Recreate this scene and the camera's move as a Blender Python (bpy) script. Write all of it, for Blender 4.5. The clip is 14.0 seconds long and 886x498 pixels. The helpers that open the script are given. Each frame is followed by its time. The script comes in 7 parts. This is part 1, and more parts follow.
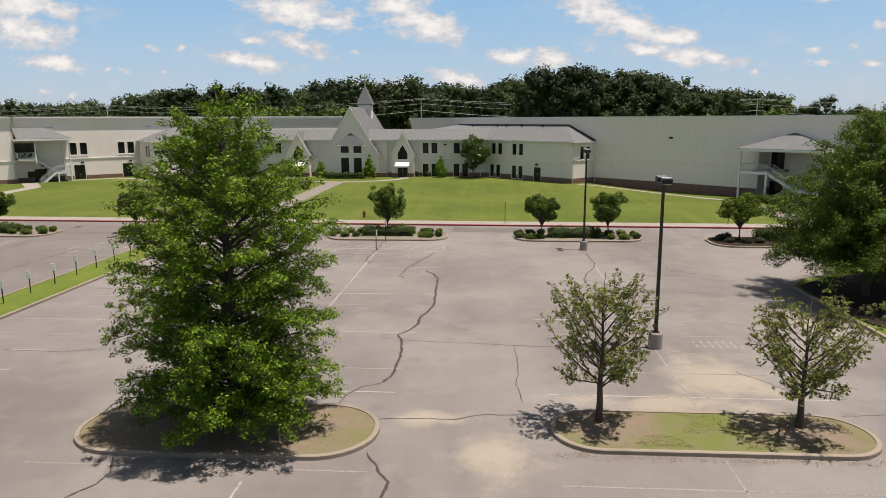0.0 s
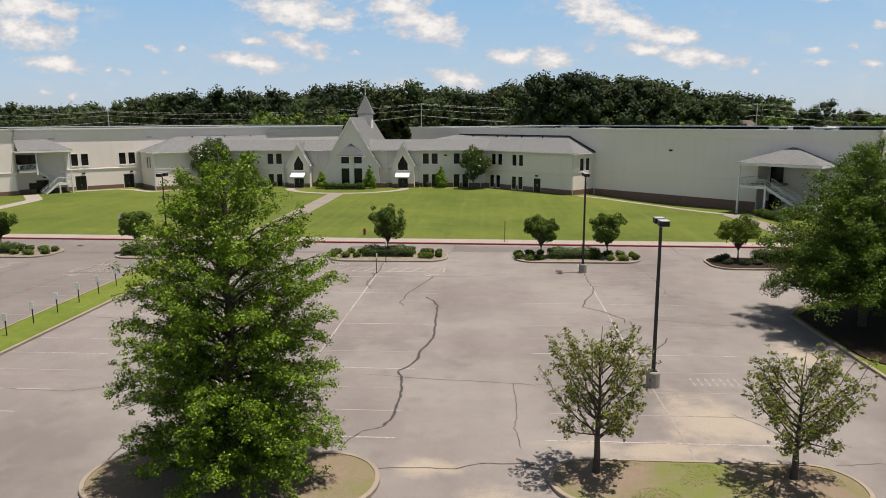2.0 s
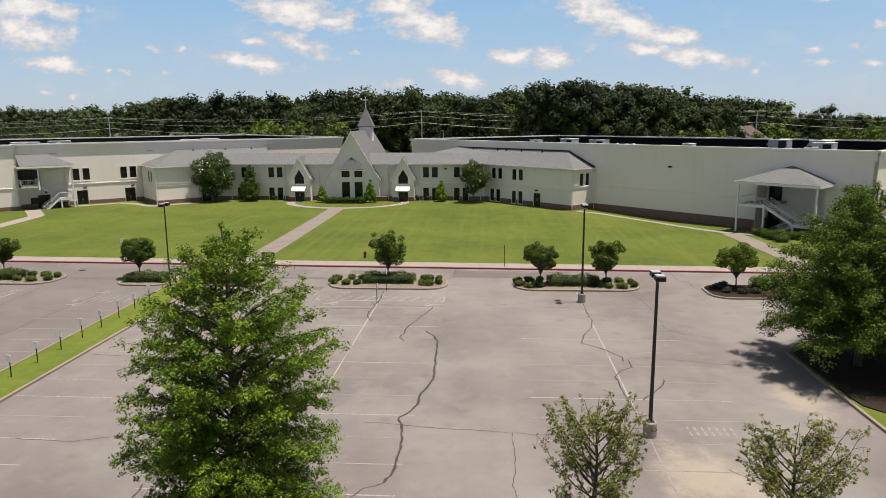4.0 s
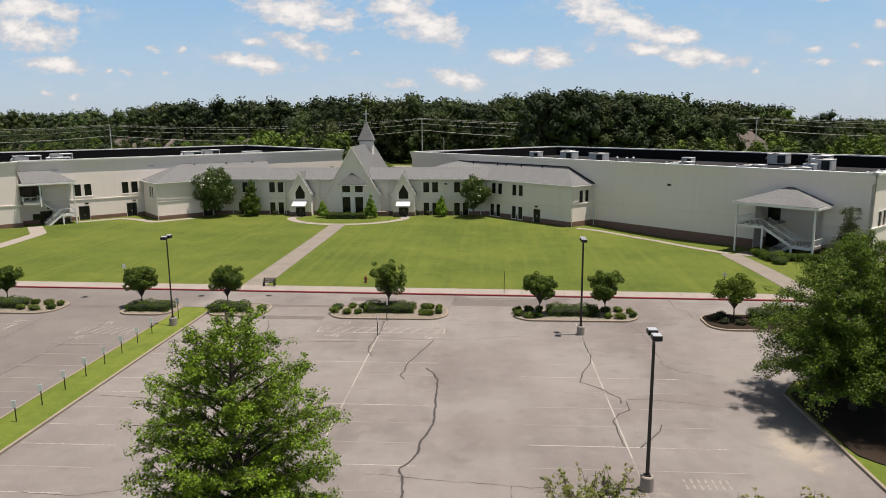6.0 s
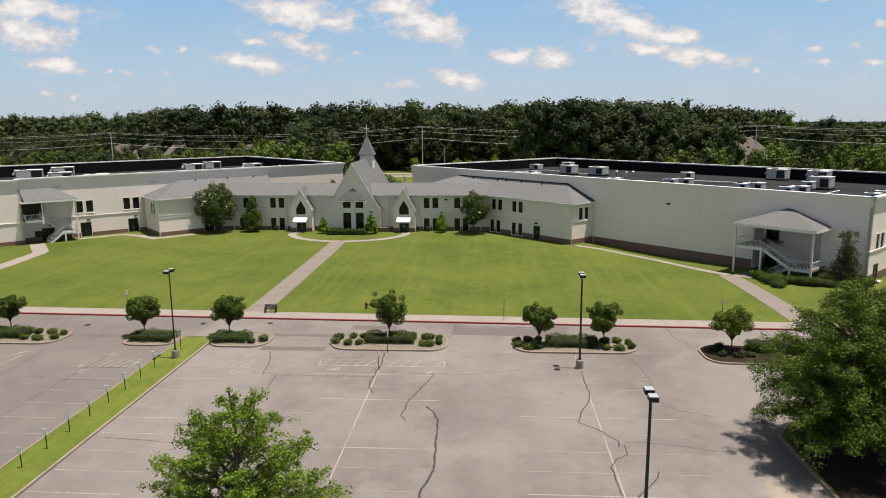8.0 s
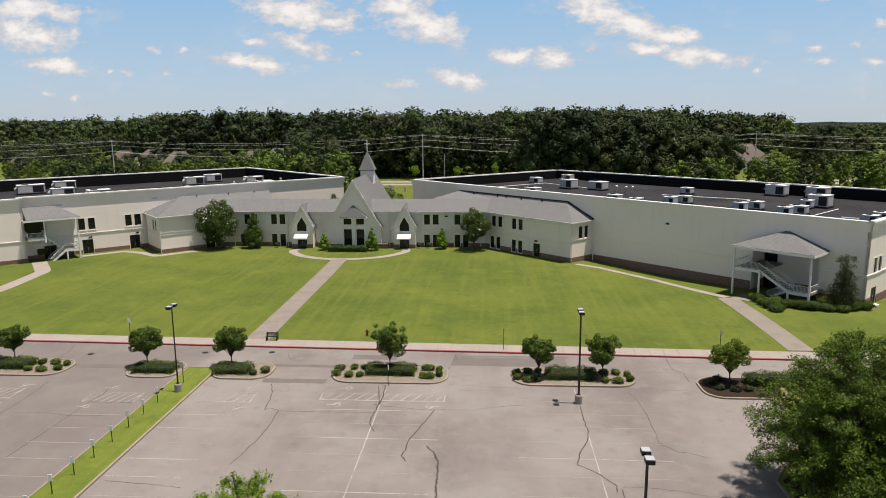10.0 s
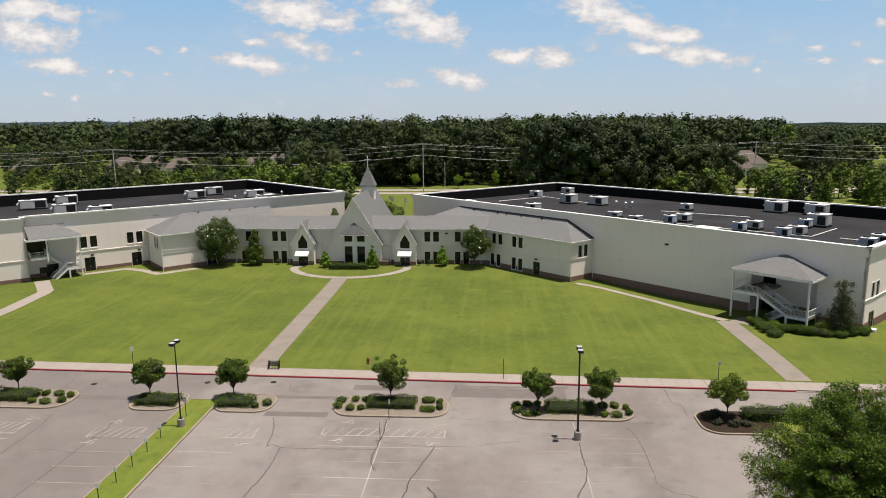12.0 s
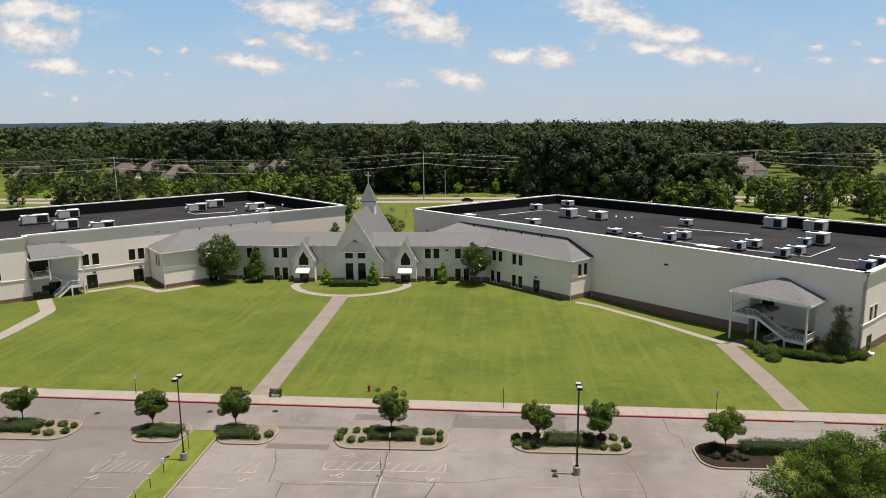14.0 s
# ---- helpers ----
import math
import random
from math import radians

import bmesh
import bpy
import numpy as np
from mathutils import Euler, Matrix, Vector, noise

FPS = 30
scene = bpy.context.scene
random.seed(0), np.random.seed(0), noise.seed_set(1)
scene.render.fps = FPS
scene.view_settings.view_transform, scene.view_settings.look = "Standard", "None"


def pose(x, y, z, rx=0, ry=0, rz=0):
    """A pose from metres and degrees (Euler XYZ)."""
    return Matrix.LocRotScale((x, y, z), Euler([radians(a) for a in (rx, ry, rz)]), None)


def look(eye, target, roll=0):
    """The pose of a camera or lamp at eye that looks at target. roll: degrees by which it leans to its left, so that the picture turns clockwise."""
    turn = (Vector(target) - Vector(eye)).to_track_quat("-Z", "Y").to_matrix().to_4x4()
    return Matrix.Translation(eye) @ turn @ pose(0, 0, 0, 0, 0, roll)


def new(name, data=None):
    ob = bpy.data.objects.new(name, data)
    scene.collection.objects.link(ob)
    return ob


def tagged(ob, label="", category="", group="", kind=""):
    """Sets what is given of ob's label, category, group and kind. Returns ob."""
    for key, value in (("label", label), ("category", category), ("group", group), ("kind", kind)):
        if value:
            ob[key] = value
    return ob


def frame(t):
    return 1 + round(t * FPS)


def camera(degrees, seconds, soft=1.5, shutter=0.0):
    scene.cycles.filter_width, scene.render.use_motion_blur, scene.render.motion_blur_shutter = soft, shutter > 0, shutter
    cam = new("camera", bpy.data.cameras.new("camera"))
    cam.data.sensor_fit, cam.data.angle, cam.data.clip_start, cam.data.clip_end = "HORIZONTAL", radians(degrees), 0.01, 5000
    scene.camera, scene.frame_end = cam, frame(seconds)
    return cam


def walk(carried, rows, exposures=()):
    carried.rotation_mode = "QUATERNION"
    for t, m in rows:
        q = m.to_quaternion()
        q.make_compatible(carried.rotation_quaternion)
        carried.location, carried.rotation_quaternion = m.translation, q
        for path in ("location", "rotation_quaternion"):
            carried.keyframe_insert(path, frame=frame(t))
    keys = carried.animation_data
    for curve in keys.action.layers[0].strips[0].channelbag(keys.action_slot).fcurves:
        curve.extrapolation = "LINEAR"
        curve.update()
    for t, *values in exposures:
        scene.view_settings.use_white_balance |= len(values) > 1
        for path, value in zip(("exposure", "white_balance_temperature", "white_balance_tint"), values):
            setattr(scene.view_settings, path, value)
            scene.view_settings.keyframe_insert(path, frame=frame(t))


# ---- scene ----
cam = camera(65.0, 14.0, 0.95)
PATH = [  # seconds, x, y, z, pitch, roll, yaw
    (0.0, -0.000, -0.000, 10.887, -10.561, 0.238, 3.762),
    (0.5, 0.014, 0.009, 11.280, -10.557, 0.252, 3.769),
    (1.0, 0.029, 0.019, 11.744, -10.553, 0.265, 3.777),
    (1.5, 0.042, 0.028, 12.265, -10.550, 0.279, 3.784),
    (2.0, 0.056, 0.037, 12.834, -10.546, 0.293, 3.792),
    (2.5, 0.071, 0.046, 13.439, -10.543, 0.307, 3.799),
    (3.0, 0.085, 0.055, 14.077, -10.541, 0.320, 3.807),
    (4.2, 0.118, 0.078, 15.696, -10.535, 0.353, 3.824),
    (5.5, 0.156, 0.101, 17.550, -10.531, 0.389, 3.844),
    (6.0, 0.169, 0.111, 18.284, -10.530, 0.403, 3.851),
    (6.5, 0.183, 0.120, 19.027, -10.529, 0.417, 3.859),
    (7.0, 0.198, 0.130, 19.782, -10.528, 0.430, 3.866),
    (7.5, 0.212, 0.139, 20.547, -10.528, 0.444, 3.874),
    (8.0, 0.226, 0.149, 21.323, -10.528, 0.458, 3.881),
    (9.2, 0.260, 0.170, 23.235, -10.528, 0.491, 3.899),
    (10.5, 0.296, 0.195, 25.384, -10.531, 0.527, 3.918),
    (11.0, 0.310, 0.204, 26.230, -10.533, 0.540, 3.926),
    (11.5, 0.325, 0.213, 27.083, -10.534, 0.554, 3.933),
    (12.0, 0.339, 0.223, 27.939, -10.536, 0.568, 3.941),
    (12.5, 0.353, 0.231, 28.795, -10.539, 0.582, 3.948),
    (13.0, 0.367, 0.241, 29.646, -10.541, 0.596, 3.956),
    (13.5, 0.381, 0.250, 30.483, -10.544, 0.609, 3.963),
    (14.0, 0.395, 0.259, 31.298, -10.547, 0.623, 3.970),
]
walk(cam, [(t, pose(x, y, z, 90 + pitch, roll, yaw)) for t, x, y, z, pitch, roll, yaw in PATH], [(0.0, 0.0, 7000, 13), (14.0, 0.0, 7000, 13)])


# ---- sky, sun, exposure ----
scene.view_settings.exposure = 0.0
SUN_TO = Vector((1.95, -0.04, 8.2)).normalized()
sun_data = bpy.data.lights.new("sun", "SUN")
sun_data.energy, sun_data.angle, sun_data.color = 6.5, radians(0.53), (1.0, 0.947, 0.89)
sun = new("sun", sun_data)
sun.matrix_world = look(SUN_TO * 300, (0, 0, 0))

CLOUDS = [  # across, up, half width, half height, fall to the right in degrees
    (-0.201, 0.147, 0.085, 0.020, 9), (-0.155, 0.132, 0.041, 0.011, 8), (-0.065, 0.155, 0.051, 0.024, 12), (-0.027, 0.130, 0.067, 0.023, 14),
    (0.215, 0.145, 0.060, 0.023, 14), (0.262, 0.124, 0.064, 0.021, 20), (0.318, 0.112, 0.038, 0.013, 5), (0.347, 0.086, 0.073, 0.015, 8),
    (0.287, 0.092, 0.038, 0.008, 8), (-0.566, 0.118, 0.058, 0.020, 6), (-0.596, 0.128, 0.034, 0.018, 0), (-0.542, 0.080, 0.046, 0.012, 6),
    (-0.269, 0.080, 0.063, 0.011, 8), (-0.195, 0.103, 0.049, 0.012, 22), (0.019, 0.056, 0.039, 0.014, 14), (0.095, 0.086, 0.026, 0.012, 5),
    (0.150, 0.082, 0.034, 0.014, 3), (-0.570, 0.154, 0.073, 0.016, 4)]
PUFFS = [
    (-0.403, 0.099, 0.015, 0.007, 0), (-0.367, 0.097, 0.013, 0.005, 0), (-0.445, 0.067, 0.017, 0.007, 20), (-0.471, 0.071, 0.011, 0.006, 0),
    (-0.387, 0.066, 0.009, 0.005, 0), (-0.265, 0.108, 0.026, 0.007, 0), (-0.121, 0.091, 0.012, 0.006, 0), (0.205, 0.098, 0.015, 0.008, 0),
    (0.433, 0.063, 0.011, 0.007, 10), (0.526, 0.076, 0.027, 0.007, 0), (0.513, 0.094, 0.027, 0.007, 0), (0.576, 0.096, 0.015, 0.006, 0),
    (0.602, 0.127, 0.020, 0.009, 0), (0.600, 0.073, 0.024, 0.010, 0), (-0.562, 0.040, 0.015, 0.007, 15), (-0.521, 0.034, 0.012, 0.006, 10),
    (-0.063, 0.050, 0.034, 0.008, 0), (0.524, 0.160, 0.029, 0.005, 0)]


class Nodes:
    """A small wrapper that adds nodes and wires them."""

    def __init__(self, tree):
        self.tree = tree
        tree.nodes.clear()

    def add(self, kind, ins=None, **props):
        n = self.tree.nodes.new(kind)
        if "operation" in props:
            n.operation = props["operation"]
        if "use_clamp" in props:
            n.use_clamp = props["use_clamp"]
        if "data_type" in props:
            n.data_type, n.blend_type = props["data_type"], props["blend_type"]
        if "interpolation_type" in props:
            n.interpolation_type = props["interpolation_type"]
        if "rotation_type" in props:
            n.rotation_type = props["rotation_type"]
        if "feature" in props:
            n.feature = props["feature"]
        for k, v in (ins or {}).items():
            if isinstance(v, bpy.types.NodeSocket):
                self.tree.links.new(v, n.inputs[k])
            else:
                n.inputs[k].default_value = v
        return n

    def math(self, op, a, b=0.0, c=0.0, clamp=False):
        return self.add("ShaderNodeMath", {0: a, 1: b, 2: c}, operation=op, use_clamp=clamp).outputs[0]

    def vec(self, op, a, b=(0, 0, 0)):
        return self.add("ShaderNodeVectorMath", {0: a, 1: b}, operation=op).outputs[0]

    def noise(self, vector, scale, detail=4.0, rough=0.55, lac=2.0):
        return self.add("ShaderNodeTexNoise", {"Vector": vector, "Scale": scale, "Detail": detail, "Roughness": rough, "Lacunarity": lac}).outputs["Fac"]

    def ramp(self, fac, stops, mode="LINEAR"):
        n = self.add("ShaderNodeValToRGB", {"Fac": fac})
        cr = n.color_ramp
        cr.interpolation = mode
        while len(cr.elements) < len(stops):
            cr.elements.new(0.5)
        for e, (p, c) in zip(cr.elements, stops):
            e.position = p
            e.color = (*c, 1) if len(c) == 3 else c
        return n.outputs["Color"]

    def mix(self, fac, a, b, blend="MIX"):
        n = self.add("ShaderNodeMix", {"Factor": fac}, data_type="RGBA", blend_type=blend)
        for i, v in ((6, a), (7, b)):
            if isinstance(v, bpy.types.NodeSocket):
                self.tree.links.new(v, n.inputs[i])
            else:
                n.inputs[i].default_value = (*v, 1) if len(v) == 3 else v
        return n.outputs[2]

    def step(self, v, lo, hi):
        return self.add("ShaderNodeMapRange", {"Value": v, "From Min": lo, "From Max": hi}, interpolation_type="SMOOTHSTEP").outputs[0]


def make_sky():
    world = bpy.data.worlds.new("sky")
    scene.world = world
    world.use_nodes = True
    n = Nodes(world.node_tree)
    sky = n.add("ShaderNodeTexSky")
    sky.sky_type, sky.sun_disc, sky.altitude = "NISHITA", False, 100.0
    sky.sun_elevation, sky.sun_rotation = math.asin(SUN_TO.z), math.atan2(SUN_TO.x, SUN_TO.y)
    sky.air_density, sky.dust_density, sky.ozone_density = 1.0, 1.2, 1.3
    way = n.add("ShaderNodeTexCoord").outputs["Generated"]
    turned = n.add("ShaderNodeVectorRotate", {"Vector": way, "Angle": radians(-3.8)}, rotation_type="Z_AXIS").outputs[0]
    s = n.add("ShaderNodeSeparateXYZ", {0: turned})
    ahead = n.math("MAXIMUM", s.outputs[1], 0.02)
    u, v = n.math("DIVIDE", s.outputs[0], ahead), n.math("DIVIDE", s.outputs[2], ahead)
    flat = n.add("ShaderNodeCombineXYZ", {0: u, 1: n.math("MULTIPLY", v, 1.7)}).outputs[0]
    billow = n.noise(flat, 34, 9, 0.62)
    uu = n.math("ADD", u, n.math("MULTIPLY_ADD", n.noise(flat, 21, 4), 0.034, -0.017))
    vv = n.math("ADD", v, n.math("MULTIPLY_ADD", n.noise(n.vec("ADD", flat, (7.3, 2.1, 0)), 26, 5), 0.020, -0.010))
    field = None
    for k, (cu, cv, ru, rv, fall) in enumerate(CLOUDS + PUFFS):
        c, s_ = math.cos(radians(fall)), math.sin(radians(fall))
        du, dv = n.math("SUBTRACT", uu, cu), n.math("SUBTRACT", vv, cv)
        a = n.math("MULTIPLY_ADD", du, c / ru, n.math("MULTIPLY", dv, -s_ / ru))
        b = n.math("MULTIPLY_ADD", du, s_ / rv, n.math("MULTIPLY", dv, c / rv))
        d = n.math("ADD", n.math("MULTIPLY", a, a), n.math("MULTIPLY", b, b))
        f = n.math("SUBTRACT", 1.14 if k < len(CLOUDS) else 0.76, n.math("SQRT", d))
        field = f if field is None else n.math("MAXIMUM", field, f)
    dense = n.math("ADD", n.math("MAXIMUM", field, -1.4), n.math("MULTIPLY_ADD", billow, 2.6, -1.3))
    cover = n.step(dense, -0.10, 0.55)
    # thin veils low over the horizon
    veil = n.math("MULTIPLY", n.step(n.noise(flat, 9, 7, 0.65), 0.50, 0.70), 0.32)
    front = n.math("GREATER_THAN", s.outputs[1], 0.05)
    cover = n.math("MULTIPLY", n.math("MAXIMUM", n.math("MULTIPLY", cover, 0.96), veil), front)
    # the same fair-weather clouds over the rest of the sky
    up = n.math("MAXIMUM", s.outputs[2], 0.08)
    dome = n.add("ShaderNodeCombineXYZ", {0: n.math("DIVIDE", s.outputs[0], up), 1: n.math("DIVIDE", s.outputs[1], up)}).outputs[0]
    high = n.math("MULTIPLY", n.step(n.noise(dome, 1.3, 6, 0.6), 0.60, 0.70), n.step(s.outputs[2], 0.2, 0.45))
    cover = n.math("MAXIMUM", cover, n.math("MULTIPLY", high, 0.8))
    shade = n.ramp(n.math("ADD", n.math("MULTIPLY", n.noise(flat, 30, 5), 0.6), n.math("MULTIPLY", n.step(dense, 0.2, 1.3), 0.4)), [(0.3, (0.62, 0.67, 0.75)), (0.66, (0.97, 0.97, 0.97))])
    # hazy pale blue low down, deeper blue above
    haze = n.ramp(n.math("MULTIPLY", s.outputs[2], 2.5), [(0.0, (0.53, 0.65, 0.775)), (0.12, (0.44, 0.62, 0.825)), (0.42, (0.265, 0.535, 0.86)), (0.6, (0.27, 0.37, 0.50)), (1.0, (0.165, 0.195, 0.245))])
    deep = n.mix(1.0, sky.outputs[0], (0.105, 0.105, 0.105), "MULTIPLY")
    tint = n.mix(0.8, deep, haze)
    blue = n.add("ShaderNodeBackground", {"Color": tint, "Strength": 1.0})
    white = n.add("ShaderNodeBackground", {"Color": shade, "Strength": 0.93})
    both = n.add("ShaderNodeMixShader", {0: cover, 1: blue.outputs[0], 2: white.outputs[0]})
    n.add("ShaderNodeOutputWorld", {"Surface": both.outputs[0]})


make_sky()


# ---- materials ----
def material(name):
    m = bpy.data.materials.new(name)
    m.use_nodes = True
    return m, Nodes(m.node_tree)


def finish(n, color, rough=0.8, bump=None, bump_strength=0.3, bump_distance=0.02, metal=0.0, spec=0.35, **more):
    ins = {"Base Color": color, "Roughness": rough, "Metallic": metal, "Specular IOR Level": spec}
    ins.update(more)
    b = n.add("ShaderNodeBsdfPrincipled", {k: ((*v, 1) if isinstance(v, tuple) and len(v) == 3 else v) for k, v in ins.items()})
    if bump is not None:
        nb = n.add("ShaderNodeBump", {"Height": bump, "Strength": bump_strength, "Distance": bump_distance})
        n.tree.links.new(nb.outputs[0], b.inputs["Normal"])
    n.add("ShaderNodeOutputMaterial", {"Surface": b.outputs[0]})
    return b


def place(n):
    return n.add("ShaderNodeNewGeometry").outputs["Position"]


def plain(name, color, rough=0.7, metal=0.0, vary=0.12, scale=2.0, fine=30.0, bump=0.15, spec=0.35):
    """Paint, metal or plaster with broad stains and fine grain."""
    m, n = material(name)
    p = place(n)
    a, b = n.noise(p, scale, 5), n.noise(p, fine, 3)
    t = n.math("ADD", n.math("MULTIPLY_ADD", a, 2 * vary, -vary), n.math("MULTIPLY_ADD", b, vary, -vary / 2))
    c = n.add("ShaderNodeHueSaturation", {"Color": (*color, 1), "Value": n.math("ADD", t, 1.0)}).outputs[0]
    r = n.math("MULTIPLY_ADD", a, 0.2, rough - 0.1, clamp=True)
    finish(n, c, r, b, bump, 0.01, metal, spec)
    return m


def asphalt_material():
    m, n = material("asphalt")
    p = place(n)
    broad = n.noise(p, 0.06, 6, 0.6)
    mid = n.noise(p, 0.5, 6, 0.65)
    fine = n.noise(p, 14, 4, 0.7)
    stretch = n.add("ShaderNodeMapping", {"Vector": p, "Scale": (0.9, 0.055, 1)}).outputs[0]
    tracks = n.noise(stretch, 0.55, 4)
    c = n.ramp(broad, [(0.3, (0.118, 0.107, 0.102)), (0.5, (0.175, 0.158, 0.151)), (0.7, (0.225, 0.206, 0.195))])
    hue = n.noise(p, 0.11, 5, 0.6)
    c = n.mix(n.math("MULTIPLY", n.step(hue, 0.45, 0.62), 0.65), c, (0.225, 0.212, 0.197))
    c = n.mix(n.math("MULTIPLY", n.step(hue, 0.46, 0.32), 0.55), c, (0.150, 0.126, 0.118))
    c = n.mix(n.math("MULTIPLY", n.step(mid, 0.5, 0.70), 0.42), c, (0.238, 0.217, 0.202))
    c = n.mix(n.math("MULTIPLY", n.step(mid, 0.46, 0.28), 0.40), c, (0.118, 0.105, 0.098))
    c = n.mix(n.math("MULTIPLY", n.step(tracks, 0.5, 0.75), 0.4), c, (0.215, 0.196, 0.180))
    # dried silt left by standing water round the ends of the rows
    s = n.add("ShaderNodeSeparateXYZ", {0: p})
    c = n.mix(n.math("MULTIPLY", n.step(s.outputs[0], -28.5, -30.5), n.math("MULTIPLY_ADD", broad, 0.9, 0.05)), c, (0.118, 0.106, 0.100))
    silt = None
    for cx, cy, rx, ry in ((9.5, 28.5, 3.2, 4.5), (0.3, 21.3, 2.2, 2.6), (7.0, 26.0, 6.0, 1.2), (17.5, 38.0, 2.0, 4.0), (-2.0, 24.0, 2.0, 1.0)):
        a = n.math("MULTIPLY_ADD", s.outputs[0], 1 / rx, -cx / rx)
        b = n.math("MULTIPLY_ADD", s.outputs[1], 1 / ry, -cy / ry)
        d = n.math("SUBTRACT", 1.0, n.math("SQRT", n.math("ADD", n.math("MULTIPLY", a, a), n.math("MULTIPLY", b, b))))
        silt = d if silt is None else n.math("MAXIMUM", silt, d)
    wet = n.math("ADD", n.math("MAXIMUM", silt, -1.0), n.math("MULTIPLY_ADD", mid, 2.2, -1.1))
    c = n.mix(n.math("MULTIPLY", n.step(wet, 0.05, 0.9), 0.62), c, (0.36, 0.31, 0.24))
    # oil spots and old patches
    v = n.add("ShaderNodeTexVoronoi", {"Vector": p, "Scale": 0.37, "Randomness": 1.0}, feature="F1").outputs["Distance"]
    spot = n.math("MULTIPLY", n.step(v, 0.2, 0.05), 0.3)
    c = n.mix(spot, c, (0.12, 0.10, 0.09))
    c = n.mix(n.math("MULTIPLY", n.step(fine, 0.5, 0.72), 0.5), c, (0.105, 0.092, 0.084))
    grit = n.noise(p, 45, 2, 0.6)
    c = n.mix(n.math("MULTIPLY", n.step(grit, 0.5, 0.75), 0.4), c, (0.30, 0.275, 0.25))
    finish(n, c, 0.88, n.math("ADD", fine, n.math("MULTIPLY", mid, 0.5)), 0.35, 0.01, 0, 0.25)
    return m


def grass_material(name, dry=0.5, gain=1.0):
    m, n = material(name)
    p = place(n)
    broad = n.noise(p, 0.05, 5, 0.6)
    mid = n.noise(p, 0.35, 5, 0.65)
    fine = n.noise(p, 9, 4, 0.7)
    c = n.ramp(broad, [(0.3, (0.062, 0.089, 0.012)), (0.5, (0.093, 0.122, 0.017)), (0.7, (0.130, 0.149, 0.026))])
    c = n.mix(n.math("MULTIPLY", n.step(mid, 0.56, 0.75), dry), c, (0.150, 0.165, 0.038))
    c = n.mix(n.math("MULTIPLY", n.step(mid, 0.46, 0.26), 0.6), c, (0.042, 0.072, 0.010))
    rows = n.add("ShaderNodeTexWave", {"Vector": p, "Scale": 0.22, "Distortion": 1.2, "Detail": 2.0}).outputs["Fac"]
    blotch = n.noise(p, 0.14, 6, 0.7)
    c = n.mix(n.math("MULTIPLY", n.step(blotch, 0.5, 0.36), 0.5), c, (0.060, 0.088, 0.012))
    c = n.mix(n.math("MULTIPLY", n.step(blotch, 0.55, 0.68), 0.5), c, (0.146, 0.170, 0.028))
    c = n.mix(n.math("MULTIPLY", rows, 0.06), c, (0.13, 0.18, 0.03))
    swath = n.noise(n.add("ShaderNodeMapping", {"Vector": p, "Rotation": (0, 0, 0.22), "Scale": (1.0, 0.045, 1)}).outputs[0], 0.9, 4, 0.6)
    c = n.mix(n.math("MULTIPLY", n.step(swath, 0.52, 0.70), 0.42), c, (0.140, 0.157, 0.030))
    c = n.mix(n.math("MULTIPLY", n.step(swath, 0.48, 0.32), 0.40), c, (0.062, 0.098, 0.014))
    tuft = n.noise(p, 1.6, 5, 0.7)
    c = n.mix(n.math("MULTIPLY", n.step(tuft, 0.52, 0.72), 0.45), c, (0.138, 0.160, 0.034))
    c = n.mix(n.math("MULTIPLY", n.step(tuft, 0.46, 0.28), 0.45), c, (0.050, 0.082, 0.012))
    worn = n.noise(n.vec("ADD", p, (31.0, 17.0, 0)), 0.22, 6, 0.72)
    c = n.mix(n.math("MULTIPLY", n.step(worn, 0.64, 0.74), 0.5), c, (0.200, 0.180, 0.070))
    c = n.mix(n.math("MULTIPLY", n.step(fine, 0.42, 0.7), 0.4), c, (0.034, 0.055, 0.009))
    c = n.add("ShaderNodeHueSaturation", {"Color": c, "Value": gain}).outputs[0]
    finish(n, c, 0.9, fine, 0.6, 0.05, 0, 0.2)
    return m


def soil_material():
    m, n = material("worn_turf")
    p = place(n)
    mid, fine, broad = n.noise(p, 1.1, 6, 0.7), n.noise(p, 22, 4, 0.7), n.noise(p, 0.3, 4)
    c = n.ramp(fine, [(0.3, (0.12, 0.092, 0.068)), (0.7, (0.26, 0.205, 0.15))])
    s = n.add("ShaderNodeSeparateXYZ", {0: p})
    bare = None
    for cx, cy, r in ((-9.9, 23.0, 5.2), (4.1, 24.0, 2.0), (11.0, 23.6, 2.1)):
        dx, dy = n.math("SUBTRACT", s.outputs[0], cx), n.math("SUBTRACT", s.outputs[1], cy)
        d = n.math("SUBTRACT", 1.0, n.math("MULTIPLY", n.math("SQRT", n.math("ADD", n.math("MULTIPLY", dx, dx), n.math("MULTIPLY", dy, dy))), 1 / r))
        bare = d if bare is None else n.math("MAXIMUM", bare, d)
    green = n.math("SUBTRACT", n.math("ADD", mid, n.math("MULTIPLY", broad, 0.4)), n.math("MULTIPLY", n.math("MAXIMUM", bare, -0.25), 0.7))
    c = n.mix(n.math("MULTIPLY", n.step(n.math("ADD", green, n.math("MULTIPLY_ADD", fine, 0.7, -0.35)), 0.45, 1.05), 0.9), c, (0.120, 0.150, 0.034))
    finish(n, c, 0.95, fine, 0.6, 0.03, 0, 0.15)
    return m


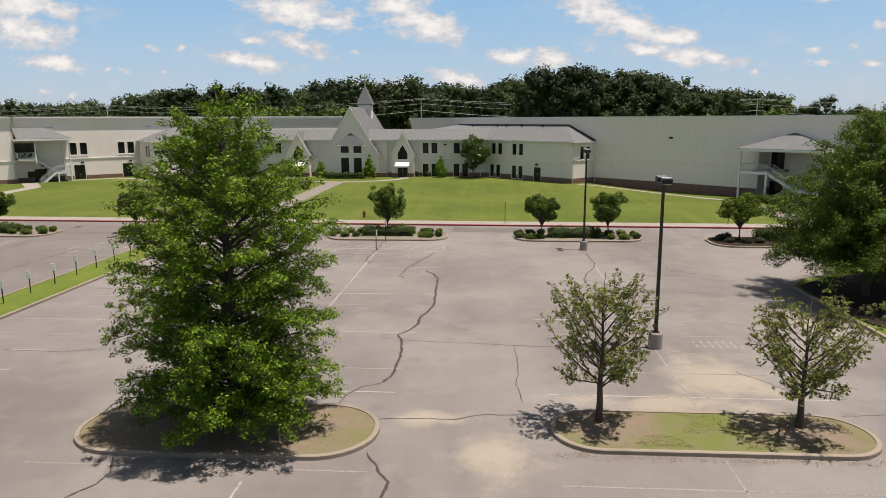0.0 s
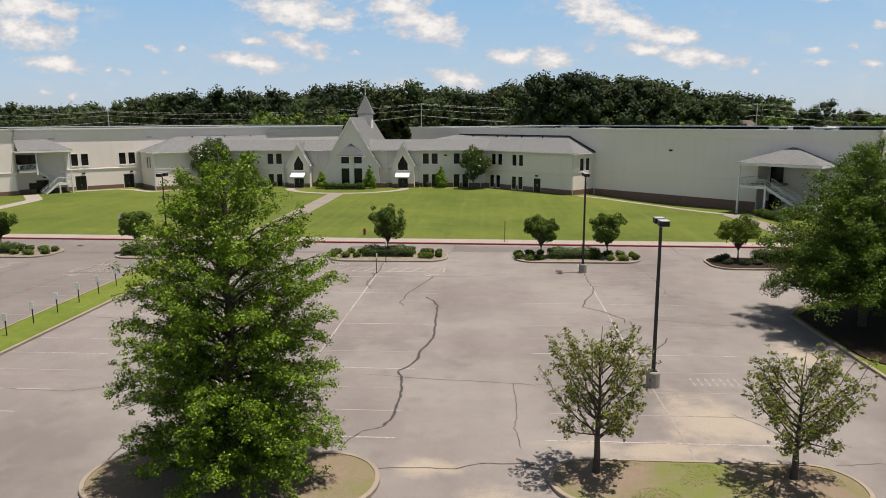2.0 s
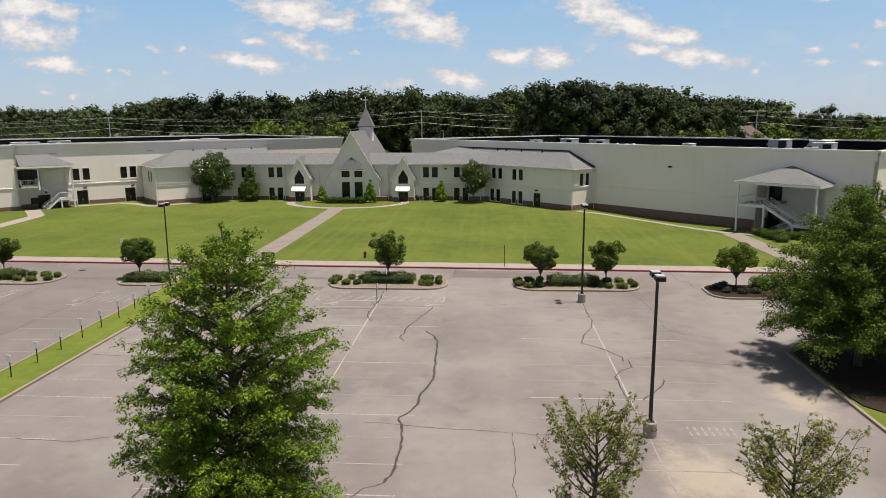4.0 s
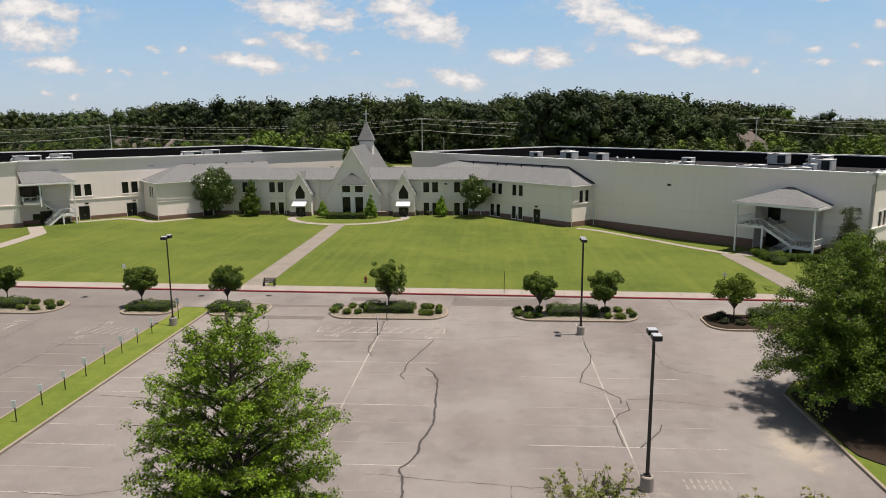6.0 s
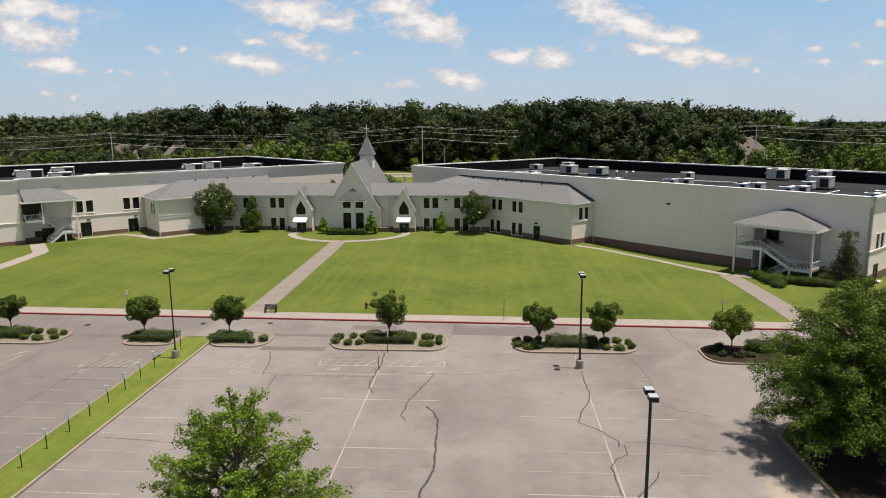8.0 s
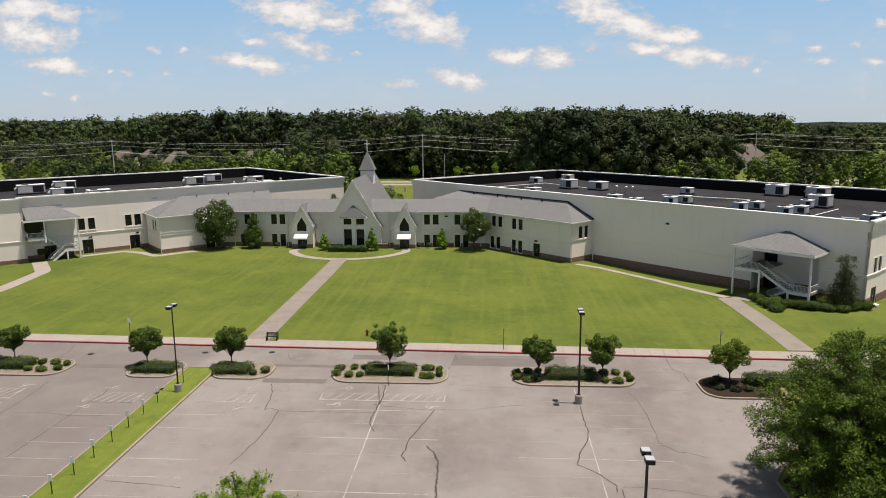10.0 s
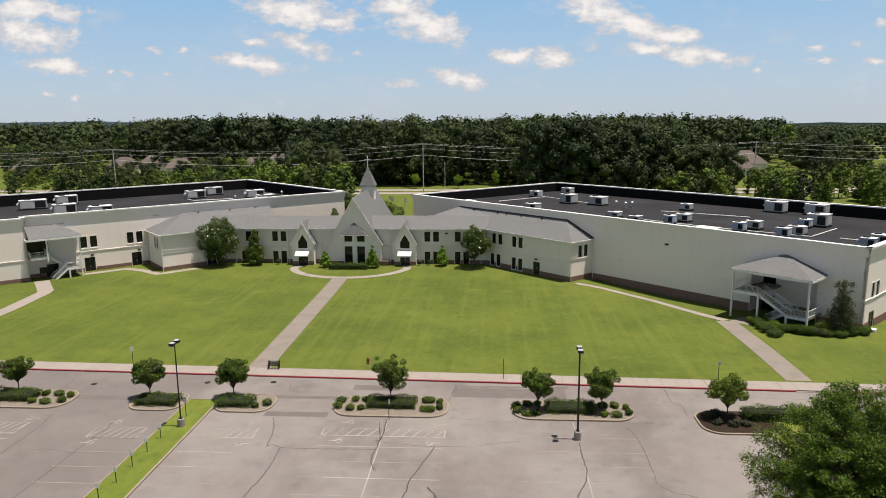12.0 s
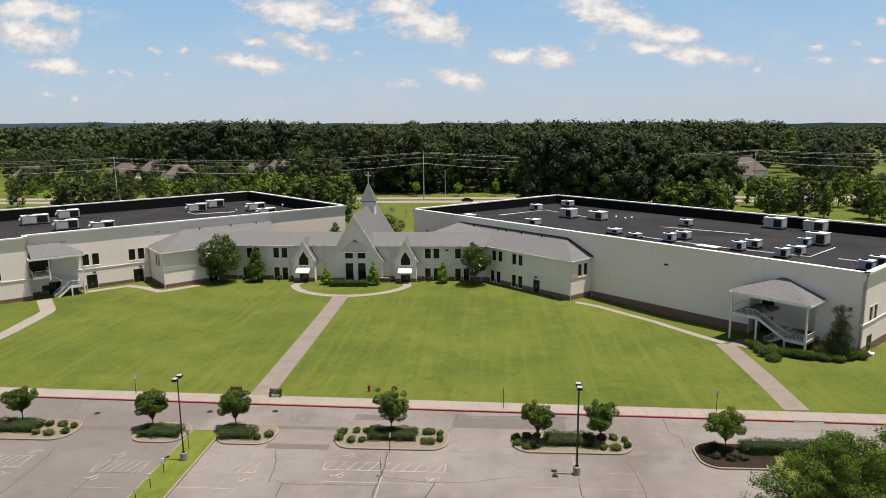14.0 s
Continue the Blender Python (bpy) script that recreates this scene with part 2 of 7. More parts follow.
def gravel_material():
    m, n = material("pea_gravel")
    p = place(n)
    v = n.add("ShaderNodeTexVoronoi", {"Vector": p, "Scale": 22.0}).outputs
    c = n.ramp(n.add("ShaderNodeSeparateColor", {0: v["Color"]}).outputs[0], [(0, (0.10, 0.085, 0.068)), (1, (0.27, 0.235, 0.19))])
    finish(n, c, 0.9, v["Distance"], 0.6, 0.02)
    return m


def stucco_material(name, color, streak=0.22):
    m, n = material(name)
    p = place(n)
    st = n.add("ShaderNodeMapping", {"Vector": p, "Scale": (1.2, 1.2, 0.10)}).outputs[0]
    a, b, f = n.noise(p, 0.22, 5), n.noise(st, 0.9, 6, 0.65), n.noise(p, 40, 3)
    c = n.mix(n.math("MULTIPLY", n.step(b, 0.5, 0.78), streak), color, tuple(x * 0.62 for x in color))
    c = n.mix(n.math("MULTIPLY", n.step(a, 0.45, 0.75), 0.12), c, tuple(x * 0.8 for x in color))
    finish(n, c, 0.85, f, 0.25, 0.01, 0, 0.25)
    return m


def brick_material():
    m, n = material("brick_base")
    p = place(n)
    s = n.add("ShaderNodeSeparateXYZ", {0: p})
    run = n.math("ADD", s.outputs[0], n.math("MULTIPLY", s.outputs[1], 0.6))
    q = n.add("ShaderNodeCombineXYZ", {0: run, 1: s.outputs[2]}).outputs[0]
    b = n.add("ShaderNodeTexBrick", {"Vector": q, "Scale": 1.0, "Color1": (0.25, 0.118, 0.085, 1), "Color2": (0.165, 0.085, 0.066, 1), "Mortar": (0.26, 0.22, 0.19, 1),
                                     "Mortar Size": 0.008, "Brick Width": 0.23, "Row Height": 0.075})
    c = n.mix(n.math("MULTIPLY", n.noise(p, 0.6, 5), 0.45), b.outputs[0], (0.15, 0.09, 0.072))
    finish(n, c, 0.9, b.outputs[1], 0.4, 0.01)
    return m


def shingle_material():
    m, n = material("asphalt_shingles")
    p = place(n)
    s = n.add("ShaderNodeSeparateXYZ", {0: p})
    q = n.add("ShaderNodeCombineXYZ", {0: n.math("ADD", s.outputs[0], n.math("MULTIPLY", s.outputs[1], 0.35)), 1: n.math("MULTIPLY", s.outputs[2], 2.4)}).outputs[0]
    b = n.add("ShaderNodeTexBrick", {"Vector": q, "Scale": 1.0, "Color1": (0.172, 0.178, 0.180, 1), "Color2": (0.138, 0.143, 0.146, 1), "Mortar": (0.09, 0.093, 0.095, 1),
                                     "Mortar Size": 0.012, "Brick Width": 0.32, "Row Height": 0.145, "Bias": 0.1})
    stain = n.step(n.noise(p, 0.25, 5), 0.5, 0.8)
    c = n.mix(n.math("MULTIPLY", stain, 0.4), b.outputs[0], (0.12, 0.12, 0.125))
    finish(n, c, 0.92, n.math("ADD", b.outputs[1], n.noise(p, 30)), 0.3, 0.02)
    return m


def membrane_material():
    m, n = material("roof_membrane")
    p = place(n)
    a, b = n.noise(p, 0.12, 6, 0.65), n.noise(p, 1.5, 5)
    c = n.ramp(a, [(0.3, (0.018, 0.0185, 0.0205)), (0.6, (0.032, 0.0325, 0.036)), (0.8, (0.052, 0.052, 0.057))])
    c = n.mix(n.math("MULTIPLY", n.step(b, 0.6, 0.8), 0.3), c, (0.055, 0.054, 0.055))
    finish(n, c, 0.9, b, 0.2, 0.02, 0, 0.12)
    return m


def concrete_material(name, color, stain=0.35):
    m, n = material(name)
    p = place(n)
    a, b, f = n.noise(p, 0.4, 6, 0.65), n.noise(p, 3.0, 5, 0.6), n.noise(p, 35, 3)
    rnd = n.add("ShaderNodeObjectInfo").outputs["Random"]
    c = n.mix(n.math("MULTIPLY", n.step(a, 0.42, 0.75), stain), color, tuple(x * 0.55 for x in color))
    c = n.mix(n.math("MULTIPLY", n.step(b, 0.55, 0.8), 0.3), c, tuple(x * 0.7 for x in color))
    c = n.mix(n.math("MULTIPLY", rnd, 0.22), c, tuple(x * 0.72 for x in color))
    finish(n, c, 0.9, f, 0.3, 0.01)
    return m


def worn_paint_material(name, color, keep=0.5):
    """Traffic paint with the pavement showing through."""
    m, n = material(name)
    p = place(n)
    w = n.noise(p, 6, 5, 0.75)
    broad = n.noise(p, 0.25, 3)
    worn = n.step(n.math("ADD", w, n.math("MULTIPLY_ADD", broad, 0.5, -0.25)), keep - 0.12, keep + 0.16)
    c = n.mix(worn, color, (0.178, 0.152, 0.134))
    finish(n, c, 0.85, w, 0.2, 0.01)
    return m


def leaf_material(name, low, high, rough=0.55, glow=0.24):
    m, n = material(name)
    p = place(n)
    isl = n.add("ShaderNodeNewGeometry").outputs["Random Per Island"]
    broad = n.noise(p, 1.3, 4)
    t = n.math("ADD", n.math("MULTIPLY", isl, 0.55), n.math("MULTIPLY_ADD", broad, 1.0, -0.25))
    c = n.ramp(t, [(0.15, low), (0.8, high)])
    b = n.add("ShaderNodeBsdfPrincipled", {"Base Color": c, "Roughness": rough, "Specular IOR Level": 0.14})
    tr = n.add("ShaderNodeBsdfTranslucent", {"Color": n.mix(0.45, c, (0.26, 0.36, 0.03))})
    mx = n.add("ShaderNodeMixShader", {0: glow, 1: b.outputs[0], 2: tr.outputs[0]})
    n.add("ShaderNodeOutputMaterial", {"Surface": mx.outputs[0]})
    return m


def woods_material(name, low, high):
    """Crowns that differ from tree to tree as well as leaf to leaf."""
    m, n = material(name)
    p = place(n)
    g = n.add("ShaderNodeNewGeometry").outputs["Random Per Island"]
    tree = n.noise(p, 0.6, 4, 0.6)
    t = n.math("ADD", n.math("MULTIPLY", g, 0.6), n.math("MULTIPLY_ADD", tree, 1.0, -0.3))
    c = n.ramp(t, [(0.05, low), (0.9, high)])
    b = n.add("ShaderNodeBsdfPrincipled", {"Base Color": c, "Roughness": 0.7, "Specular IOR Level": 0.2})
    tr = n.add("ShaderNodeBsdfTranslucent", {"Color": c})
    mx = n.add("ShaderNodeMixShader", {0: 0.10, 1: b.outputs[0], 2: tr.outputs[0]})
    n.add("ShaderNodeOutputMaterial", {"Surface": mx.outputs[0]})
    return m


def glass_material():
    m, n = material("tinted_glass")
    finish(n, (0.010, 0.011, 0.012), 0.08, None, spec=0.35)
    return m


def bark_material(name, color):
    m, n = material(name)
    p = place(n)
    st = n.add("ShaderNodeMapping", {"Vector": p, "Scale": (14, 14, 2.5)}).outputs[0]
    a = n.noise(st, 1.0, 5, 0.7)
    c = n.mix(a, tuple(x * 0.5 for x in color), tuple(min(1, x * 1.5) for x in color))
    finish(n, c, 0.95, a, 0.7, 0.03)
    return m


ASPHALT, GRASS, TURF, GRAVEL = asphalt_material(), grass_material("lawn_grass"), soil_material(), gravel_material()
MEADOW = grass_material("verge_grass", 0.6, 1.22)
STUCCO, TRIM = stucco_material("cream_stucco", (0.82, 0.745, 0.695), 0.14), stucco_material("white_trim", (0.83, 0.79, 0.755), 0.08)
BRICK, SHINGLE, MEMBRANE = brick_material(), shingle_material(), membrane_material()
CONCRETE, KERB = concrete_material("walk_concrete", (0.285, 0.255, 0.229)), concrete_material("kerb_concrete", (0.265, 0.222, 0.175), 0.55)
HYDRANT_RED = plain("hydrant_paint", (0.13, 0.022, 0.018), 0.55, vary=0.2)
RED_PAINT = concrete_material("red_kerb_paint", (0.31, 0.055, 0.068), 0.4)
OLD_WALK = concrete_material("weathered_walk_concrete", (0.215, 0.19, 0.165), 0.45)
LINE_PAINT, FADED_PAINT = worn_paint_material("line_paint", (0.365, 0.345, 0.32), 0.50), worn_paint_material("faded_paint", (0.262, 0.242, 0.222), 0.5)
TAR = plain("crack_sealant", (0.046, 0.041, 0.039), 0.7)
PATCH = plain("asphalt_patch", (0.128, 0.113, 0.106), 0.9, vary=0.25, scale=0.6, fine=12)
GLASS = glass_material()
BLACK_METAL = plain("dark_bronze_metal", (0.022, 0.021, 0.02), 0.45, 0.4, fine=8)
WHITE_METAL = plain("white_painted_metal", (0.72, 0.72, 0.70), 0.5, 0.0, 0.08)
LAMP_TOP = plain("pale_lamp_cover", (0.33, 0.36, 0.40), 0.6, 0.0, 0.1)
GALV = plain("galvanised_steel", (0.55, 0.56, 0.57), 0.45, 0.75, 0.1)
GREY_METAL = plain("grey_painted_steel", (0.45, 0.45, 0.45), 0.55, 0.0, 0.15)
BLUE_METAL = plain("pale_blue_cabinet", (0.42, 0.52, 0.66), 0.55, 0.0, 0.12)
DARK = plain("inner_shade_black", (0.012, 0.012, 0.013), 0.8)
WHITE_CLOTH = plain("white_canvas", (0.60, 0.60, 0.59), 0.8, vary=0.05)
SIGN_WHITE = plain("sign_face", (0.90, 0.89, 0.88), 0.5, vary=0.05)
BARK, PALE_BARK = bark_material("oak_bark", (0.075, 0.06, 0.048)), bark_material("smooth_bark", (0.14, 0.115, 0.09))
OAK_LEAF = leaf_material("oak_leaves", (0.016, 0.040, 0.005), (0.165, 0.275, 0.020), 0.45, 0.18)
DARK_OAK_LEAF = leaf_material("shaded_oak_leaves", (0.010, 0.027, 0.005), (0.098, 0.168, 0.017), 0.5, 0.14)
PEAR_LEAF = leaf_material("thinning_leaves", (0.070, 0.085, 0.022), (0.215, 0.235, 0.060))
HOLLY_LEAF = leaf_material("holly_leaves", (0.015, 0.034, 0.008), (0.098, 0.152, 0.022), 0.5, 0.15)
HEDGE_LEAF = leaf_material("hedge_leaves", (0.014, 0.032, 0.006), (0.072, 0.122, 0.016), 0.75, 0.15)
SHRUB_LEAF = leaf_material("shrub_leaves", (0.034, 0.064, 0.010), (0.130, 0.180, 0.028), 0.7, 0.25)
YOUNG_LEAF = leaf_material("bright_leaves", (0.07, 0.14, 0.014), (0.17, 0.29, 0.03))
PLUM_LEAF = leaf_material("dark_plum_leaves", (0.020, 0.028, 0.015), (0.065, 0.078, 0.034), 0.6, 0.1)
PARAPET = plain("black_parapet_membrane", (0.009, 0.009, 0.010), 0.9, vary=0.3, spec=0.1)
MAGNOLIA_LEAF = leaf_material("magnolia_leaves", (0.012, 0.028, 0.008), (0.072, 0.115, 0.025), 0.5, 0.15)
BLADE = leaf_material("grass_blades", (0.12, 0.14, 0.03), (0.20, 0.23, 0.05), 0.8, 0.3)
# mulch taken near black; shade under tree crowns is in its colour
SHADED_MULCH = plain("shade_dark_mulch", (0.030, 0.022, 0.016), 0.95, vary=0.35, scale=0.8, fine=14, bump=0.6, spec=0.1)
BLOSSOM = plain("white_blossom", (0.75, 0.74, 0.68), 0.8)
WOODS_A = woods_material("woods_foliage", (0.013, 0.027, 0.010), (0.068, 0.100, 0.027))
WOODS_DARK = woods_material("dark_woods_foliage", (0.008, 0.017, 0.009), (0.040, 0.062, 0.021))
WOODS_OLIVE = woods_material("olive_woods_foliage", (0.019, 0.030, 0.012), (0.080, 0.098, 0.031))
WOODS_B = woods_material("bright_woods_foliage", (0.034, 0.066, 0.010), (0.135, 0.200, 0.028))


# ---- building blocks ----
def thing(name, m, label="", category="", group="", kind=""):
    ob = new(name)
    ob.empty_display_size = 0.2
    ob.matrix_world = m
    return tagged(ob, label, category, group, kind)


def mesh_of(bm, mat, name, smooth=False):
    me = bpy.data.meshes.new(name)
    bm.normal_update()
    bm.to_mesh(me)
    bm.free()
    me.materials.append(mat)
    if smooth:
        me.polygons.foreach_set("use_smooth", [True] * len(me.polygons))
    return me


def part(name, bm, mat, parent=None, label="", m=None, smooth=False):
    """One bmesh as one mesh object; m is its pose in its parent."""
    ob = new(name, bm if isinstance(bm, bpy.types.Mesh) else mesh_of(bm, mat, name, smooth))
    if parent is not None:
        ob.parent = parent
    if m is not None:
        ob.matrix_basis = m
    return tagged(ob, label)


def box(bm, x0, x1, y0, y1, z0, z1, m=None):
    vs = [bm.verts.new(Vector(c) if m is None else m @ Vector(c)) for c in
          ((x0, y0, z0), (x1, y0, z0), (x1, y1, z0), (x0, y1, z0), (x0, y0, z1), (x1, y0, z1), (x1, y1, z1), (x0, y1, z1))]
    for f in ((3, 2, 1, 0), (4, 5, 6, 7), (0, 1, 5, 4), (1, 2, 6, 5), (2, 3, 7, 6), (3, 0, 4, 7)):
        bm.faces.new([vs[i] for i in f])
    return bm


def cube(x0, x1, y0, y1, z0, z1, bevel=0.0):
    bm = box(bmesh.new(), x0, x1, y0, y1, z0, z1)
    if bevel:
        bmesh.ops.bevel(bm, geom=bm.edges[:], offset=bevel, segments=1, affect="EDGES")
    return bm


def prism(bm, pts, z0, z1):
    """An upright prism over a plan outline, counter-clockwise."""
    lo, hi = [bm.verts.new((x, y, z0)) for x, y in pts], [bm.verts.new((x, y, z1)) for x, y in pts]
    bm.faces.new(lo[::-1]), bm.faces.new(hi)
    for i in range(len(pts)):
        j = (i + 1) % len(pts)
        bm.faces.new((lo[i], lo[j], hi[j], hi[i]))
    return bm


def slab(bm, pts, t=0.14):
    """A sloping sheet with thickness t below its outline."""
    hi, lo = [bm.verts.new(p) for p in pts], [bm.verts.new((p[0], p[1], p[2] - t)) for p in pts]
    a, b = bm.faces.new(hi), bm.faces.new(lo[::-1])
    for i in range(len(pts)):
        j = (i + 1) % len(pts)
        bm.faces.new((hi[j], hi[i], lo[i], lo[j]))
    bmesh.ops.triangulate(bm, faces=[a, b])
    bmesh.ops.recalc_face_normals(bm, faces=bm.faces[:])
    return bm


def ring(bm, outer, inner, y0, y1):
    """A wall with one opening: two outlines in x, z with the same number of corners, from y0 to y1."""
    o0, o1 = [bm.verts.new((x, y0, z)) for x, z in outer], [bm.verts.new((x, y1, z)) for x, z in outer]
    i0, i1 = [bm.verts.new((x, y0, z)) for x, z in inner], [bm.verts.new((x, y1, z)) for x, z in inner]
    for i in range(len(outer)):
        j = (i + 1) % len(outer)
        for q in ((o0[i], o0[j], i0[j], i0[i]), (o1[j], o1[i], i1[i], i1[j]), (o0[j], o0[i], o1[i], o1[j]), (i0[i], i0[j], i1[j], i1[i])):
            bm.faces.new(q)
    bmesh.ops.recalc_face_normals(bm, faces=bm.faces[:])
    return bm


def tube(bm, pts, radii, sides=8, cap=True):
    """A tapered round bar along points."""
    rings = []
    for i, p in enumerate(pts):
        p = Vector(p)
        d = (Vector(pts[min(i + 1, len(pts) - 1)]) - Vector(pts[max(i - 1, 0)])).normalized()
        a = d.cross(Vector((0.31, 0.95, 0.05)) if abs(d.z) > 0.9 else Vector((0, 0, 1))).normalized()
        b = d.cross(a)
        r = radii[i] if isinstance(radii, (list, tuple)) else radii
        rings.append([bm.verts.new(p + (a * math.cos(t) + b * math.sin(t)) * r) for t in [2 * math.pi * k / sides for k in range(sides)]])
    for r0, r1 in zip(rings, rings[1:]):
        for k in range(sides):
            bm.faces.new((r0[k], r0[(k + 1) % sides], r1[(k + 1) % sides], r1[k]))
    if cap:
        bm.faces.new(rings[0][::-1]), bm.faces.new(rings[-1])
    return bm


def along(p0, p1, z=0.0):
    """The pose of a wall from p0 to p1 in plan: x runs along it, y goes inwards."""
    return pose(p0[0], p0[1], z, 0, 0, math.degrees(math.atan2(p1[1] - p0[1], p1[0] - p0[0])))


def length(p0, p1):
    return math.hypot(p1[0] - p0[0], p1[1] - p0[1])


def pierced(bm, run, z0, z1, thick, holes):
    """A straight wall with rectangular openings (s0, s1, z0, z1) through it."""
    ss = sorted({0.0, run, *[h[0] for h in holes], *[h[1] for h in holes]})
    for a, b in zip(ss, ss[1:]):
        cuts = sorted((h[2], h[3]) for h in holes if h[0] <= a + 1e-6 and h[1] >= b - 1e-6)
        z = z0
        for c0, c1 in cuts:
            if c0 > z + 1e-6:
                box(bm, a, b, 0, thick, z, c0)
            z = c1
        if z1 > z + 1e-6:
            box(bm, a, b, 0, thick, z, z1)
    bmesh.ops.remove_doubles(bm, verts=bm.verts[:], dist=0.0005)
    return bm


# ---- the lie of the land ----
def kerb_y(x):
    return 71.3 - 0.034 * x


def smooth(t):
    t = min(1.0, max(0.0, t))
    return t * t * (3 - 2 * t)


def lawn_z(x, y):
    """The lawn's height: nearly level, sinking a little towards the long grey wall."""
    foot = 0.12 - 0.75 * smooth((x - 13) / 18) + 0.1 * smooth((-58 - x) / 12)
    return 0.14 + (foot - 0.14) * smooth((y - 76) / 44)


def far_fall(x, y):
    """Beyond the woods the land falls away gently to the east."""
    return -0.008 * max(0.0, y - 700) * smooth((x + 100) / 500)


def build_ground():
    xs = [-3200, -1200, -400, -200] + [-140 + 4 * i for i in range(56)] + [110, 160, 260, 500, 1200, 3200]
    offs = [-1800, -160, -60, -20, 0.08, 0.3, 2.5] + [5 + 3 * i for i in range(20)] + [70, 90, 120, 170, 230, 320, 500, 900, 1600, 3400]
    bm = bmesh.new()
    grid = []
    for o in offs:
        row = []
        for x in xs:
            xx = min(max(x, -140), 110)
            y = kerb_y(xx) + o
            z = -0.08 if o < 0.2 else lawn_z(x, y)
            if o > 100:
                z = lawn_z(x, 200) * max(0.0, 1 - (o - 100) / 80)
            row.append(bm.verts.new((x, y, z + far_fall(x, y))))
        grid.append(row)
    for a, b in zip(grid, grid[1:]):
        for i in range(len(xs) - 1):
            bm.faces.new((a[i], a[i + 1], b[i + 1], b[i]))
    return tagged(part("ground", bm, GRASS, smooth=True), "mown green lawn and open land rising to the building", "ground", kind="structure")


build_ground()
lot = bmesh.new()
prism(lot, [(-140, -90), (110, -90), (110, kerb_y(110)), (-140, kerb_y(-140))], -0.05, 0.0)
tagged(part("road", lot, ASPHALT), "weathered pinkish-grey asphalt car park with faded stalls", "car park", kind="structure")
far_road = bmesh.new()
box(far_road, -400, 400, 264, 271, -0.05, 0.06), box(far_road, -400, 400, 276, 283, -0.05, 0.06)
tagged(part("road", far_road, CONCRETE), "pale concrete divided road behind the building", "road", kind="structure")


# ---- kerb, pavement and walks ----
def build_kerb():
    base = thing("kerb", pose(0, 0, 0), "long roadside kerb painted red along the lawn", "kerb", kind="structure")
    x = -130.3
    gaps = ((32.0, 34.4),)
    me = {}
    while x < 100:
        w = 3.0
        y = kerb_y(x + w / 2)
        low = any(a < x + w / 2 < b for a, b in gaps)
        if low not in me:
            me[low] = mesh_of(cube(-w / 2 + 0.006, w / 2 - 0.006, 0, 0.17, -0.05, 0.05 if low else 0.16, 0.012), CONCRETE if low else RED_PAINT, "kerb_stone")
        part("kerb_stone", me[low], None, base, m=pose(x + w / 2, y, 0, 0, 0, -2.06))
        x += w
    walkway = thing("pavement", pose(0, 0, 0), "pale concrete pavement of cast panels beside the kerb", "pavement", kind="structure")
    me = mesh_of(cube(-0.743, 0.743, 0.18, 2.45, -0.05, 0.17, 0.01), CONCRETE, "panel")
    for i in range(140):
        x = -130 + 1.5 * (i + 0.5)
        part("panel", me, None, walkway, m=pose(x, kerb_y(x), 0, 0, 0, -2.06))


build_kerb()


def ribbon(name, label, pts, width, step=1.5, lift=0.035, mat=None):
    """A walk of cast panels laid on the lawn along a line in plan."""
    base = thing(name, pose(0, 0, 0), label, "path", kind="structure")
    line = [Vector(p) for p in pts]
    run = [0.0]
    for a, b in zip(line, line[1:]):
        run.append(run[-1] + (b - a).length)

    def at(s):
        s = min(max(s, 0), run[-1])
        for i in range(len(line) - 1):
            if s <= run[i + 1] or i == len(line) - 2:
                return line[i].lerp(line[i + 1], (s - run[i]) / (run[i + 1] - run[i]))

    def edge(s):
        d = (at(s + 0.4) - at(s - 0.4)).normalized()
        c, side = at(s), Vector((-d.y, d.x)) * width / 2
        return c - side, c + side

    n = max(1, round(run[-1] / step))
    for i in range(n):
        s0, s1 = run[-1] * i / n + 0.005, run[-1] * (i + 1) / n - 0.005
        (a, b), (c, d) = edge(s0), edge(s1)
        bm = bmesh.new()
        slab(bm, [(p.x, p.y, lawn_z(p.x, p.y) + lift) for p in (a, b, d, c)], 0.12)
        part("panel", bm, mat or CONCRETE, base)


ribbon("path", "long straight concrete walk across the lawn", [(-26.2, 74.6), (-26.5, 107), (-26.75, 120.6)], 2.75, mat=OLD_WALK)
arc = [(-26.6 + 11.3 * math.cos(a), 131.4 + 10.6 * math.sin(a)) for a in [math.pi + math.pi * k / 16 for k in range(1, 16)]]
ribbon("path", "curved concrete walk round the entrance bed", [(-36.6, 131.6)] + arc + [(-16.4, 131.6)], 1.6)
ribbon("path", "concrete walk from the pavement to the outside stair", [(33.15, 73.0), (33.2, 84), (33.1, 96.6)], 2.7, mat=OLD_WALK)
ribbon("path", "shaded concrete floor under the outside stair", [(34.9, 97.9), (40.4, 92.4)], 3.8, mat=OLD_WALK)
ribbon("path", "narrow concrete walk beside the long wall", [(33.2, 97.0), (32.0, 98.6), (26.0, 107.8), (18.4, 115.4), (14.8, 117.6)], 1.3)
ribbon("path", "concrete walk from the covered stair to the pavement", [(-80.0, 116.4), (-74.2, 108.8), (-72.9, 97), (-72.6, 76.6)], 2.4)
ribbon("path", "concrete apron along the wall and wing", [(-75.5, 122.0), (-69.8, 127.0), (-65.4, 125.4), (-61.6, 122.9), (-56.4, 128.3)], 1.6)


def oblong(x0, x1, y0, y1, r, n=8):
    pts = []
    for cx, cy, a0 in ((x1 - r, y1 - r, 0), (x0 + r, y1 - r, 90), (x0 + r, y0 + r, 180), (x1 - r, y0 + r, 270)):
        pts += [(cx + r * math.cos(radians(a0 + 90 * k / n)), cy + r * math.sin(radians(a0 + 90 * k / n))) for k in range(n + 1)]
    return pts


